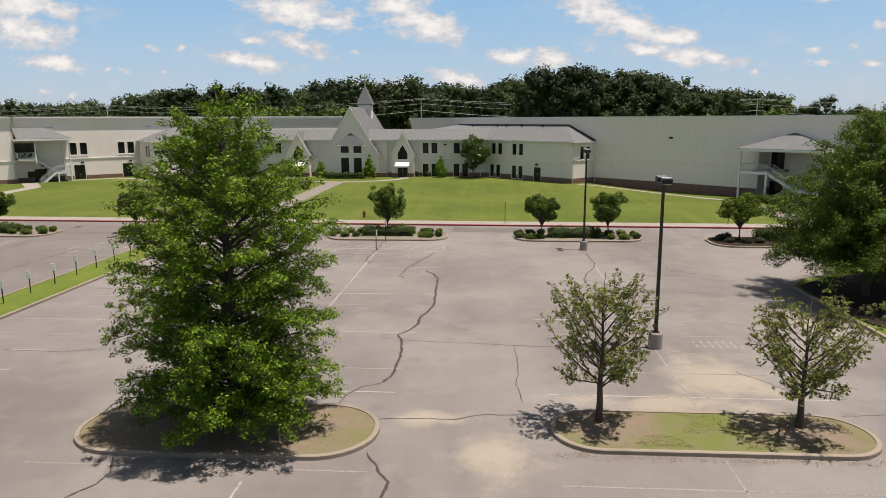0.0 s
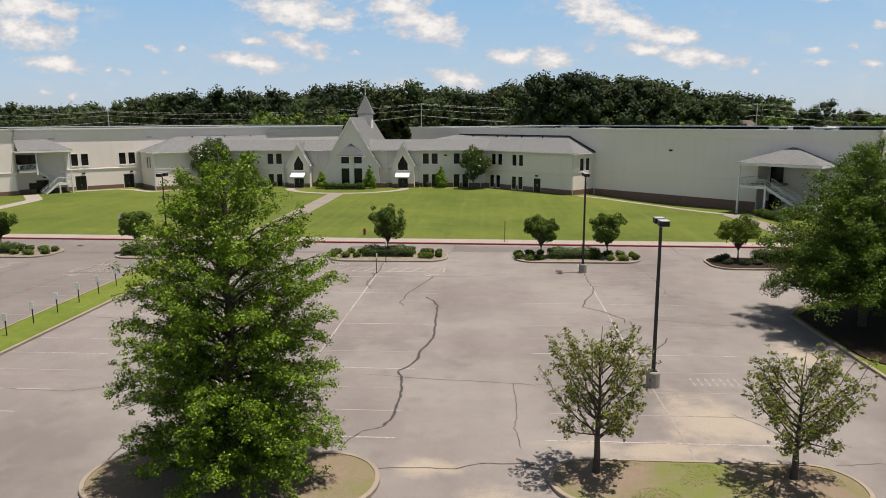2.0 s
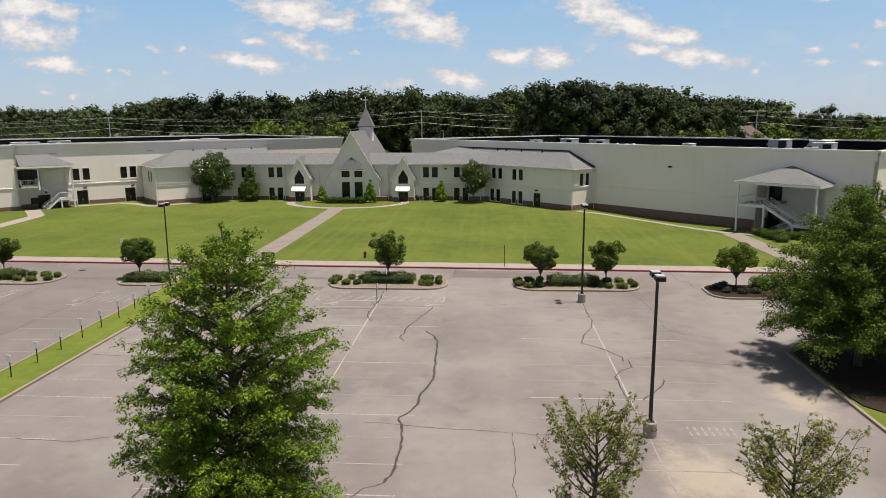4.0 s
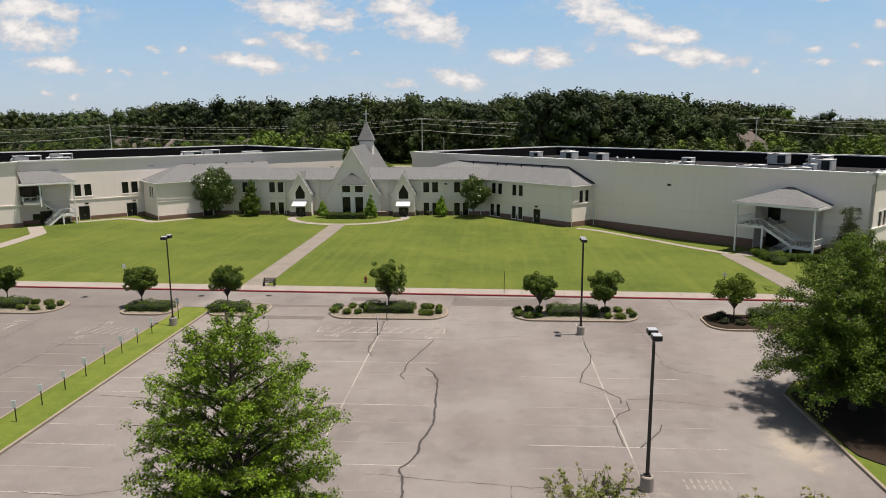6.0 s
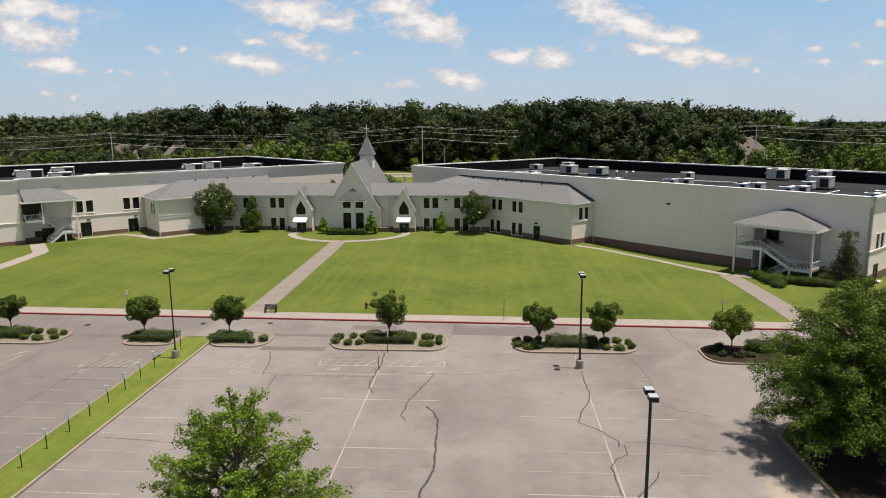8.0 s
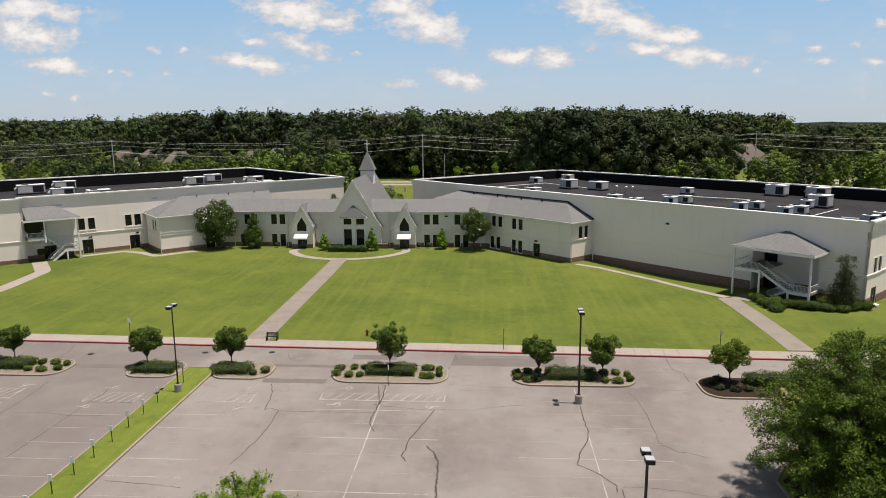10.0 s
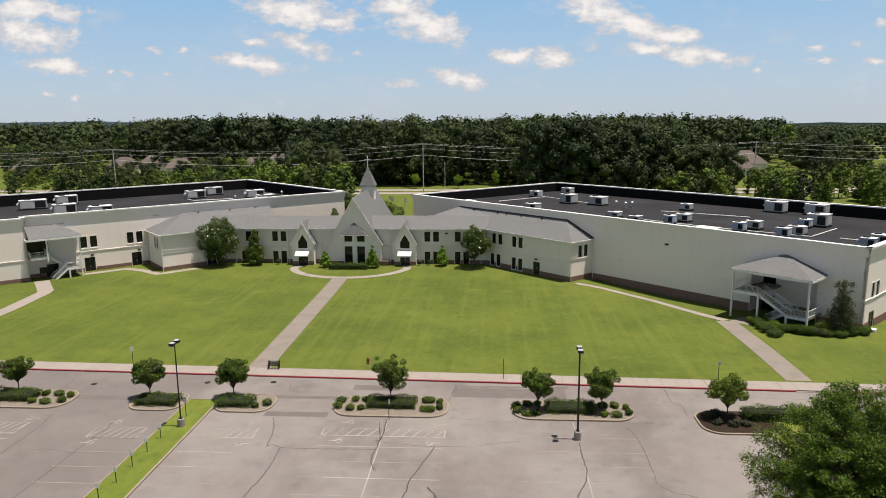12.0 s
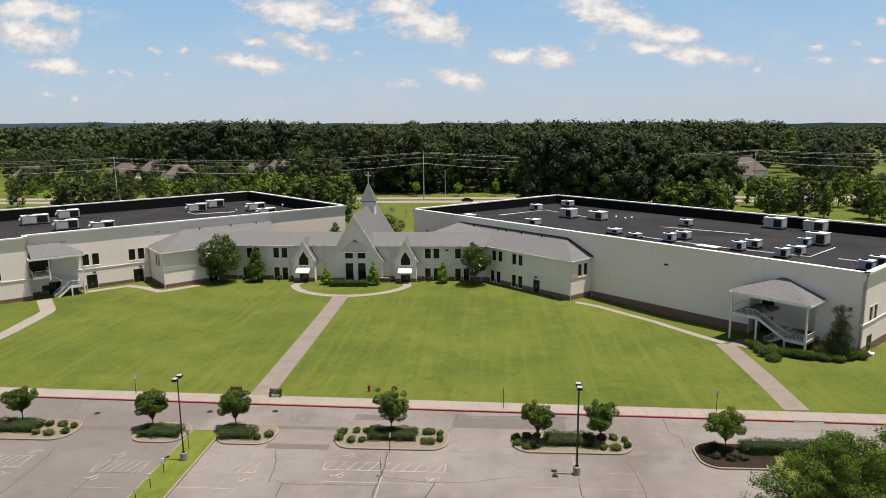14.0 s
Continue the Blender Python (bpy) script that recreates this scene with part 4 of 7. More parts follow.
# the two gabled porches
for cx in (-35.3, -15.85):
    w, m = gable_front(chapel, cx, 127.6, 2.05, 0.2, 5.0, 8.85, [(-0.9, 0.85), (0.9, 0.85), (0.9, 5.25), (0.0, 6.75), (-0.9, 5.25)], 2.1, 5.5, "small gabled porch front", 0.3)
    part("transom_panel", cube(-0.9, 0.9, 0.05, 0.25, 3.25, 4.1), STUCCO, w)
    gl = bmesh.new()
    fs = [[gl.verts.new((x, y, z)) for x, z in ((-0.89, 4.1), (0.89, 4.1), (0.89, 5.25), (0, 6.74), (-0.89, 5.25))] for y in (0.16, 0.18)]
    gl.faces.new(fs[0]), gl.faces.new(fs[1][::-1])
    part("pane", gl, GLASS, w, "pointed dark window")
    door(w, -0.9, 0.85, 1.8, 2.4)
    for a, b in ((-2.07, -0.95), (0.95, 2.07)):
        part("brick_base", box(bmesh.new(), a, b, -0.07, -0.003, 0.2, 1.6), BRICK, w)
    aw = thing("awning", pose(cx, 127.6, 0), "white canvas awning over the porch door", "awning", "porch awnings")
    part("canopy", slab(bmesh.new(), [(-1.3, -0.01, 3.75), (-1.3, -1.5, 2.95), (1.3, -1.5, 2.95), (1.3, -0.01, 3.75)], 0.04), WHITE_CLOTH, aw)
    part("valance", cube(-1.3, 1.3, -1.53, -1.505, 2.72, 2.95), WHITE_CLOTH, aw)
    for s in (-1.27, 1.27):
        part("side_panel", slab(bmesh.new(), [(s - 0.01, -0.01, 3.7), (s - 0.01, -1.5, 2.92), (s + 0.01, -1.5, 2.92), (s + 0.01, -0.01, 3.7)], 0.22), WHITE_CLOTH, aw)
        part("support", tube(bmesh.new(), [(s, -0.02, 2.3), (s, -1.45, 2.9)], 0.02, 6), GALV, aw)
for x in (-30.9, -20.0):
    scr = thing("garden_screen", pose(x - 1.2, 127.3, 0), "low brick yard wall beside the entrance gable", "wall")
    part("wall", cube(0, 2.3, 0, 0.3, 0.3, 1.65, 0.02), BRICK, scr)
    part("coping", cube(-0.05, 2.35, -0.05, 0.35, 1.654, 1.75, 0.01), CONCRETE, scr)


# ---- vegetation ----
def quads_mesh(name, centres, normals, sizes, mat, aspect=0.6, rng=None, fold=0.25):
    """Many small leaf quads as one mesh: each a diamond with its own tilt."""
    n = len(centres)
    rng = rng or np.random.default_rng(1)
    nr = normals / np.maximum(np.linalg.norm(normals, axis=1, keepdims=True), 1e-6)
    h = rng.normal(size=(n, 3))
    a = np.cross(nr, h)
    a /= np.maximum(np.linalg.norm(a, axis=1, keepdims=True), 1e-6)
    b = np.cross(nr, a)
    s = sizes[:, None]
    v = np.empty((n, 4, 3))
    v[:, 0], v[:, 2] = centres - a * s * 0.5, centres + a * s * 0.5
    v[:, 1], v[:, 3] = centres + b * s * aspect * 0.5 + nr * s * fold * 0.5, centres - b * s * aspect * 0.5 + nr * s * fold * 0.5
    me = bpy.data.meshes.new(name)
    me.vertices.add(4 * n), me.loops.add(4 * n), me.polygons.add(n)
    me.vertices.foreach_set("co", v.reshape(-1))
    me.loops.foreach_set("vertex_index", np.arange(4 * n, dtype=np.int32))
    me.polygons.foreach_set("loop_start", np.arange(0, 4 * n, 4, dtype=np.int32))
    me.update(calc_edges=True)
    me.materials.append(mat)
    return me


def tuft_leaves(points, radii, per, size, rng, flat=0.75):
    """Leaves set round twig points in small rounded tufts: centres, normals and sizes."""
    p, r = np.repeat(np.asarray(points), per, axis=0), np.repeat(np.asarray(radii), per)
    v = rng.normal(size=p.shape)
    v /= np.linalg.norm(v, axis=1, keepdims=True)
    c = p + v * (r * rng.uniform(0.25, 1.05, len(p)))[:, None] * np.array([1, 1, flat])
    return c, v * 0.55 + np.array([0, 0, 0.55]) + rng.normal(size=p.shape) * 0.4, size * rng.uniform(0.6, 1.3, len(p))


def oak(name, at, height, profile, leaf, label, seed, limbs, per, size, low=1.0, group="", tuft=0.2, lean=0.0, gap=0.3):
    """A broad oak: one leader, tiers of spreading limbs, side branches and leaf tufts. profile: (height share, reach in metres)."""
    rng = np.random.default_rng(seed)
    tree = thing(name, pose(*at), label, "tree", group)
    bm = bmesh.new()
    bend = [(0.12 * math.sin(2.1 * k + seed) + lean * (k / 9) ** 2, 0.12 * math.cos(1.7 * k + seed), height * k / 9) for k in range(10)]
    bend[0] = (0, 0, -0.1)
    tube(bm, bend, [0.021 * height * (1 - 0.93 * k / 9) + 0.012 for k in range(10)], 9)
    hs, rs = [p[0] for p in profile], [p[1] for p in profile]
    pts, radii = [], []
    for i in range(limbs):
        f = ((i + rng.uniform(0, 0.8)) / limbs) ** 1.2
        z_out = low + (height * 0.97 - low) * f
        az = i * 2.39996 + rng.normal() * 0.25
        reach = np.interp(z_out / height, hs, rs) * rng.uniform(0.74, 1.03)
        climb = reach * (0.10 + 0.55 * f) * rng.uniform(0.7, 1.3)
        z = max(low * 0.7 + 0.2, z_out - climb)
        d = np.array([math.cos(az), math.sin(az), 0])
        sway = rng.normal() * 0.12
        knots = []
        for k in range(7):
            s = k / 6
            rise = (z_out - z) * (1.7 * s - 0.7 * s * s) - (0.13 * reach * s * s * s if f < 0.45 else 0.0)
            side = np.array([-d[1], d[0], 0]) * sway * reach * s * s
            knots.append(np.array([lean * (z / height) ** 2, 0, z + rise]) + d * reach * s + side + rng.normal(size=3) * 0.03 * reach * s)
        r0 = 0.014 + 0.013 * reach
        tube(bm, [tuple(k) for k in knots], [r0 * (1 - 0.86 * j / 6) for j in range(7)], 6, False)
        knots = np.array(knots)
        n = int(5 + 3.1 * reach)
        for j in range(n):
            s = 0.16 + 0.84 * (j + rng.uniform(0, 0.9)) / n
            q = np.array([np.interp(s * 6, range(7), knots[:, c]) for c in range(3)])
            ta = az + (1 if j % 2 else -1) * rng.uniform(0.35, 1.15) * (1.15 - 0.6 * s)
            tl = (0.28 + 0.28 * reach * (1.25 - s)) * rng.uniform(0.65, 1.15)
            tip = q + np.array([math.cos(ta), math.sin(ta), rng.uniform(-0.12, 0.42)]) * tl
            tip[2] = max(tip[2], 0.3)
            mid = (q + tip) / 2 + np.array([0, 0, 0.05 * tl])
            tube(bm, [tuple(q), tuple(mid), tuple(tip)], [0.006 + 0.006 * tl, 0.007, 0.004], 4, False)
            m = max(2, round(tl / gap))
            for k in range(m):
                w = (k + 0.75) / m
                p = q + (tip - q) * w + rng.normal(size=3) * 0.08 * tuft / 0.2
                if rng.uniform() < 0.9:
                    pts.append(p)
                    radii.append(tuft * rng.uniform(0.7, 1.25) * (0.8 + 0.35 * w))
    for k in range(5):
        pts.append(np.array([lean + rng.normal() * 0.1, rng.normal() * 0.1, height * (0.95 + 0.014 * k)]))
        radii.append(tuft * 0.8)
    part("trunk", bm, BARK, tree, "dark grey-brown trunk and limbs", smooth=True)
    c, nrm, sz = tuft_leaves(pts, radii, per, size, rng)
    c[:, 2] = np.maximum(c[:, 2], 0.12)
    part("crown", quads_mesh("crown", c, nrm, sz, leaf, 0.5, rng), None, tree)
    return tree


def lobes_of(rng, centre, radii, count, share=(0.35, 0.6)):
    """Round leaf masses that fill an ellipsoid unevenly."""
    out = []
    for i in range(count):
        v = rng.normal(size=3)
        v /= np.linalg.norm(v)
        q = np.array(centre) + v * np.array(radii) * rng.uniform(0.35, 0.72)
        out.append((q, min(radii) * rng.uniform(*share)))
    return out


def lobe_leaves(rng, lobes, count, size, squash=0.8):
    w = np.array([l[1] ** 2 for l in lobes])
    pick = rng.choice(len(lobes), count, p=w / w.sum())
    v = rng.normal(size=(count, 3))
    v /= np.linalg.norm(v, axis=1, keepdims=True)
    c0, r0 = np.array([l[0] for l in lobes])[pick], np.array([l[1] for l in lobes])[pick]
    rad = r0 * rng.uniform(0.55, 1.08, count) ** 0.6
    c = c0 + v * rad[:, None] * np.array([1, 1, squash])
    return c, v + rng.normal(size=(count, 3)) * 0.55 + np.array([0, 0, 0.25]), size * rng.uniform(0.6, 1.35, count)


def small_tree(name, at, height, clear, reach, leaf, label, seed, leaves, size, stems=3, group="", bark=None, lobes=11, blossom=0, category="tree", share=(0.35, 0.6), spikes=0, cone=False):
    """A small ornamental tree: a few stems and a lumpy, open crown."""
    rng = np.random.default_rng(seed)
    tree = thing(name, pose(*at), label, category, group)
    cz = (height + clear) / 2
    ls = lobes_of(rng, (0, 0, cz), (reach, reach, (height - clear) / 2), lobes, share)
    ls.append((np.array([rng.uniform(-0.3, 0.3), rng.uniform(-0.3, 0.3), height - reach * 0.4]), reach * 0.38))
    if cone:
        ls = []
        for k in range(lobes):
            f = (k + 0.5) / lobes
            wide = reach * (1 - f) ** 0.75 * (0.6 + 0.4 * min(1.0, f * 5))
            d = wide * rng.uniform(0.35, 0.85)
            ls.append((np.array([d * math.cos(2.4 * k), d * math.sin(2.4 * k), clear + 0.25 + (height - clear - 0.45) * f * rng.uniform(0.85, 1.0)]), (0.14 * reach + 0.30 * wide) * rng.uniform(0.7, 1.2)))
    for k in range(spikes):
        a, d = k * 2.39996, reach * rng.uniform(0.2, 0.8)
        ls.append((np.array([d * math.cos(a), d * math.sin(a), height * rng.uniform(0.78, 1.0) - 0.25 * d]), reach * rng.uniform(0.12, 0.2)))
    bm = bmesh.new()
    tube(bm, [(0, 0, -0.1), (0.02, 0, clear * 0.5), (0, 0.02, clear)], [0.026 * height ** 0.8, 0.019 * height ** 0.8, 0.016 * height ** 0.8], 8)
    for k, (q, r) in enumerate(ls):
        mid = np.array([q[0] * 0.4, q[1] * 0.4, clear + (q[2] - clear) * 0.5])
        tube(bm, [(0, 0, clear * (0.8 + 0.2 * (k % 3) / 3)), tuple(mid), tuple(q)], [0.017 * height ** 0.5, 0.012 * height ** 0.5, 0.005], 5, False)
    part("trunk", bm, bark or PALE_BARK, tree, smooth=True)
    c, nrm, sz = lobe_leaves(rng, ls, leaves, size)
    part("crown", quads_mesh("crown", c, nrm, sz, leaf, 0.6, rng), None, tree)
    if blossom:
        c, nrm, sz = lobe_leaves(rng, [(q, r * 1.1) for q, r in ls], blossom, 0.28)
        part("blossom", quads_mesh("blossom", c, nrm, sz, BLOSSOM, 0.8, rng), None, tree, "white flowers")
    return tree


def sparse_tree(at, height, reach, label, seed, skew=0.0):
    """A thin young tree: limbs sweep up from one fork, with fine twigs and small leaf tufts between them."""
    rng = np.random.default_rng(seed)
    tree = thing("young_tree", pose(*at), label, "tree", "thin trees on the island")
    bm = bmesh.new()
    fork = 0.25 * height
    stem = [(0, 0, -0.1), (0.03, 0.01, fork * 0.5), (0, 0, fork), (0.06, 0.0, height * 0.5), (0.0, 0.05, height * 0.75), (0.05, 0, height * 0.95)]
    tube(bm, stem, [0.15, 0.115, 0.095, 0.05, 0.025, 0.008], 9)
    pts, radii = [], []
    limbs = 30
    for i in range(limbs):
        u = (i + 0.5) / limbs
        az = i * 2.39996 + rng.normal() * 0.3
        low = i % 4 == 3
        wide = reach * np.interp(u, (0, 0.25, 0.6, 1), (0.92, 1.0, 0.85, 0.32)) * (1 + skew * math.cos(az)) * rng.uniform(0.78, 1.06)
        z0 = fork * 0.85 + (height * 0.70 - fork * 0.85) * u ** 1.15 * (0.45 if low else 1.0)
        z1 = min(z0 + wide * (rng.uniform(0.25, 0.5) if low else 0.75 + 0.65 * rng.uniform() + 0.9 * u), height * rng.uniform(0.9, 1.0) - 0.25 * wide)
        d = np.array([math.cos(az), math.sin(az), 0])
        knots = np.array([d * wide * (1.25 * s - 0.25 * s * s) + np.array([0, 0, z0 + (z1 - z0) * (0.75 * s + 0.25 * s * s)]) + rng.normal(size=3) * 0.07 * s for s in [k / 6 for k in range(7)]])
        tube(bm, [tuple(k) for k in knots], [0.036 * (1 - 0.84 * j / 6) for j in range(7)], 5, False)
        for j in range(11):
            s = 0.25 + 0.75 * (j + rng.uniform(0, 0.9)) / 11
            q = np.array([np.interp(s * 6, range(7), knots[:, c]) for c in range(3)])
            ta = az + rng.uniform(-1.5, 1.5)
            tl = rng.uniform(0.3, 0.75) * (1.2 - 0.55 * s) * (reach / 2)
            tip = q + np.array([math.cos(ta) * 0.8, math.sin(ta) * 0.8, rng.uniform(-0.15, 0.85)]) * tl
            tube(bm, [tuple(q), tuple((q + tip) / 2 + np.array([0, 0, 0.03])), tuple(tip)], [0.011, 0.008, 0.004], 3, False)
            bare = rng.uniform() < 0.06 + 0.45 * max(0.0, q[2] / height - 0.62)
            for k in range(4):
                tw = q + (tip - q) * (0.25 + 0.25 * k)
                e = tw + rng.normal(size=3) * 0.13
                tube(bm, [tuple(tw), tuple(e)], [0.005, 0.003], 3, False)
                if not bare and rng.uniform() < 0.8:
                    pts.append(e)
                    radii.append(rng.uniform(0.07, 0.15))
    part("trunk", bm, BARK, tree, "dark trunk with bare twigs showing", smooth=True)
    c, nrm, sz = tuft_leaves(pts, radii, 10, 0.105, rng, 0.9)
    part("crown", quads_mesh("crown", c, nrm, sz, PEAR_LEAF, 0.55, rng), None, tree, "thin olive-green leaves")
    return tree


OAK_SHAPE = [(0.0, 2.8), (0.06, 3.2), (0.19, 4.1), (0.29, 3.95), (0.38, 3.7), (0.46, 3.5), (0.55, 3.7), (0.63, 3.65), (0.70, 3.3), (0.79, 2.75), (0.87, 2.1), (0.94, 1.4), (1.0, 0.3)]
oak("oak_tree", (-9.05, 22.9, 0.12), 11.75, OAK_SHAPE, OAK_LEAF, "tall bright green pin oak with low drooping branches", 5, 140, 34, 0.112, low=0.8, tuft=0.24, lean=0.15, gap=0.3)
SHADE_SHAPE = [(0.0, 4.6), (0.15, 6.0), (0.3, 6.4), (0.45, 6.0), (0.6, 5.2), (0.75, 4.0), (0.88, 2.5), (1.0, 0.9)]
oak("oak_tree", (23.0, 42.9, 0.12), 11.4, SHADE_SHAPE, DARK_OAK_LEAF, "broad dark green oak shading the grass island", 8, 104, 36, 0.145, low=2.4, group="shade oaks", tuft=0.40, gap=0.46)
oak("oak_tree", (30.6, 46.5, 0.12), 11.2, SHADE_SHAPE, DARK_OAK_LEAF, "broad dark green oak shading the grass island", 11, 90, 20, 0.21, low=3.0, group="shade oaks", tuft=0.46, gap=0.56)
sparse_tree((4.0, 23.8, 0.14), 5.85, 1.85, "thin half-bare young tree with olive leaves", 6)
sparse_tree((10.95, 23.7, 0.14), 5.0, 2.05, "thin half-bare young tree with olive leaves", 21, 0.12)

for k, (x, y, h, r) in enumerate(((-49.5, 66.6, 3.6, 1.75), (-34.6, 65.5, 3.9, 1.8), (-26.0, 66.0, 3.95, 1.9), (-9.7, 65.6, 4.5, 1.75), (4.9, 64.3, 3.75, 1.7), (11.0, 64.4, 4.0, 1.75), (22.45, 63.2, 3.9, 2.2))):
    small_tree("holly_tree", (x, y, 0.12), h + 0.25, 1.15, r + 0.2, HOLLY_LEAF if k != 6 else SHRUB_LEAF, "small round-headed dark green tree in a gravel island" if k != 6 else "small round-headed olive-green tree beside a hedge",
               40 + k, 9000, 0.17, group="small trees along the drive", bark=BARK, lobes=26, share=(0.24, 0.40), spikes=14)


def shrub(at, r, h, leaf, label, seed, leaves=420, size=0.13, group="low shrubs in the islands", name="shrub"):
    rng = np.random.default_rng(seed)
    ob = thing(name, pose(*at), label, "shrub", group)
    ls = [(np.array([0, 0, h * 0.42]), r * 0.8)] + [(np.array([math.cos(a) * r * 0.45, math.sin(a) * r * 0.45, h * rng.uniform(0.35, 0.6)]), r * rng.uniform(0.45, 0.65)) for a in rng.uniform(0, 6.28, 5)]
    # black core stands in for the shade between the leaves
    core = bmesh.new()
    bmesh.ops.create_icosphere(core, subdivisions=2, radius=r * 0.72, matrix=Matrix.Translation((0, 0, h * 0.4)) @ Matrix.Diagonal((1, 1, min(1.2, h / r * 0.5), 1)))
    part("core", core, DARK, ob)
    c, nrm, sz = lobe_leaves(rng, ls, leaves, size, min(1.0, h / r * 0.6))
    c[:, 2] = np.maximum(c[:, 2], 0.02)
    part("foliage", quads_mesh("foliage", c, nrm, sz, leaf, 0.6, rng), None, ob)
    return ob


def hedge(at, turn, lx, ly, h, leaf, label, seed, density=230, size=0.11, name="hedge"):
    """A clipped but uneven hedge: leaves over a black core that stands for inner shade."""
    rng = np.random.default_rng(seed)
    ob = thing(name, pose(*at, 0, 0, turn), label, "hedge")
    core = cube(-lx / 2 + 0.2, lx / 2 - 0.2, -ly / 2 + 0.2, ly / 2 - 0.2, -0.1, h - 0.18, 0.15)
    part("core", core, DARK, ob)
    n = int(density * (lx * ly + 2 * (lx + ly) * h))
    c = np.stack([rng.uniform(-lx / 2, lx / 2, n), rng.uniform(-ly / 2, ly / 2, n), rng.uniform(0, h, n)], 1)
    face = rng.choice(3, n, p=np.array([lx * ly, 2 * lx * h, 2 * ly * h]) / (lx * ly + 2 * lx * h + 2 * ly * h))
    sg = rng.choice([-1, 1], n)
    nrm = np.zeros((n, 3))
    c[face == 0, 2] = h
    nrm[face == 0, 2] = 1
    c[face == 1, 1] = (sg * ly / 2)[face == 1]
    nrm[face == 1, 1] = sg[face == 1]
    c[face == 2, 0] = (sg * lx / 2)[face == 2]
    nrm[face == 2, 0] = sg[face == 2]
    lump = np.sin(c[:, 0] * 2.3 + seed) * 0.10 + np.sin(c[:, 0] * 5.1 + c[:, 1] * 3) * 0.06 + np.sin(c[:, 1] * 2.9) * 0.06
    c += nrm * (lump + rng.uniform(-0.2, 0.06, n))[:, None]
    edge = np.maximum(0, np.abs(c[:, 0]) / (lx / 2) - 0.8) + np.maximum(0, np.abs(c[:, 1]) / (ly / 2) - 0.75)
    c[:, 2] = np.maximum(0.02, c[:, 2] - edge * h * 0.55)
    part("foliage", quads_mesh("foliage", c, nrm + rng.normal(size=(n, 3)) * 0.6, size * rng.uniform(0.6, 1.3, n), leaf, 0.6, rng), None, ob)
    return ob


# mulch under the shade oaks, near black with the trees' shade painted in
bed = bmesh.new()
rim = []
for k in range(40):
    a = 2 * math.pi * k / 40
    bx, by = 26.2 + (7.4 + 0.25 * math.sin(5 * a)) * math.cos(a), 41.0 + (7.6 + 0.25 * math.cos(4 * a)) * math.sin(a)
    rim.append((max(bx, 20.1 + max(0.0, (by - 45.3) * 0.65)), by))
lo, hi = [bed.verts.new((x, y, 0.06)) for x, y in rim], [bed.verts.new((x, y, 0.21)) for x, y in rim]
bed.faces.new(hi)
for k in range(40):
    bed.faces.new((lo[k], lo[(k + 1) % 40], hi[(k + 1) % 40], hi[k]))
tagged(part("mulch_bed", bed, SHADED_MULCH), "mulch bed under the shade oaks, their shade in its near-black colour", "mulch", kind="structure")

# planting in the gravel islands
seed = 100
for x0, x1, hx0, hx1, cy in ((-14.4, -4.5, -11.9, -7.0, 64.7), (3.1, 13.3, 5.6, 10.4, 64.3), (-54, -43.2, -52, -46.3, 64.8)):
    hedge(((hx0 + hx1) / 2, cy, 0.12), 0, hx1 - hx0, 2.2, 0.78, HEDGE_LEAF, "low spreading dark green hedge in gravel", seed)
    for x in (x0, x0 + 1.1, hx0 - 0.6, hx1 + 0.6, x1 - 1.3, x1 - 0.2):
        for dy in (-1.2, 0.9):
            seed += 1
            j = math.sin(seed * 12.9898) * 0.35
            shrub((x + j, cy + dy * (0.6 if x in (x0, x1 - 0.2) else 1.0), 0.12), 0.50 + 0.12 * math.sin(seed), 0.62, SHRUB_LEAF if seed % 3 else HEDGE_LEAF, "round clipped yellow-green shrub in gravel" if seed % 3 else "round clipped dark green shrub in gravel", seed, 620)
for x, w in ((-33.2, 4.2), (-25.2, 3.6)):
    hedge((x, 64.3, 0.12), 0, w, 2.1, 0.75, HEDGE_LEAF, "low dark green hedge in a kerbed island", seed + 50 + int(x))
shrub((-21.9, 64.3, 0.12), 0.6, 0.7, SHRUB_LEAF, "round clipped yellow-green shrub in gravel", 300)
shrub((-23.0, 63.6, 0.12), 0.5, 0.6, HEDGE_LEAF, "round clipped dark green shrub in gravel", 301)
for k, (x, y) in enumerate(((20.9, 63.3), (21.2, 61.8), (22.5, 61.4), (23.7, 61.6), (21.6, 64.0))):
    shrub((x, y, 0.12), 0.55, 0.6, PLUM_LEAF, "low dark shrub under a small tree", 310 + k)
hedge((29.05, 63.1, 0.1), 0, 10.5, 1.6, 1.15, HEDGE_LEAF, "long clipped dark green hedge", 330)

# planting along the building
def at_lawn(x, y):
    x, y = x * GROW, y * GROW
    return (x, y, lawn_z(x, y))


small_tree("magnolia_tree", at_lawn(-51.0, 126.3), 9.6, 0.3, 4.3, MAGNOLIA_LEAF, "large flowering tree with white blossom against the wing", 60, 17000, 0.28, blossom=420, lobes=34, share=(0.25, 0.42), spikes=8, bark=BARK)
small_tree("crape_myrtle", at_lawn(-2.9, 126.3), 8.0, 1.3, 3.5, MAGNOLIA_LEAF, "rounded multi-stemmed tree with pale flowers before the windows", 61, 12000, 0.25, blossom=160, lobes=22, share=(0.25, 0.42), spikes=8)
small_tree("evergreen_tree", at_lawn(-44.6, 127.4), 7.4, 0.2, 2.4, HOLLY_LEAF, "upright bushy dark green conifer beside the wall", 62, 8500, 0.24, lobes=30, cone=True)
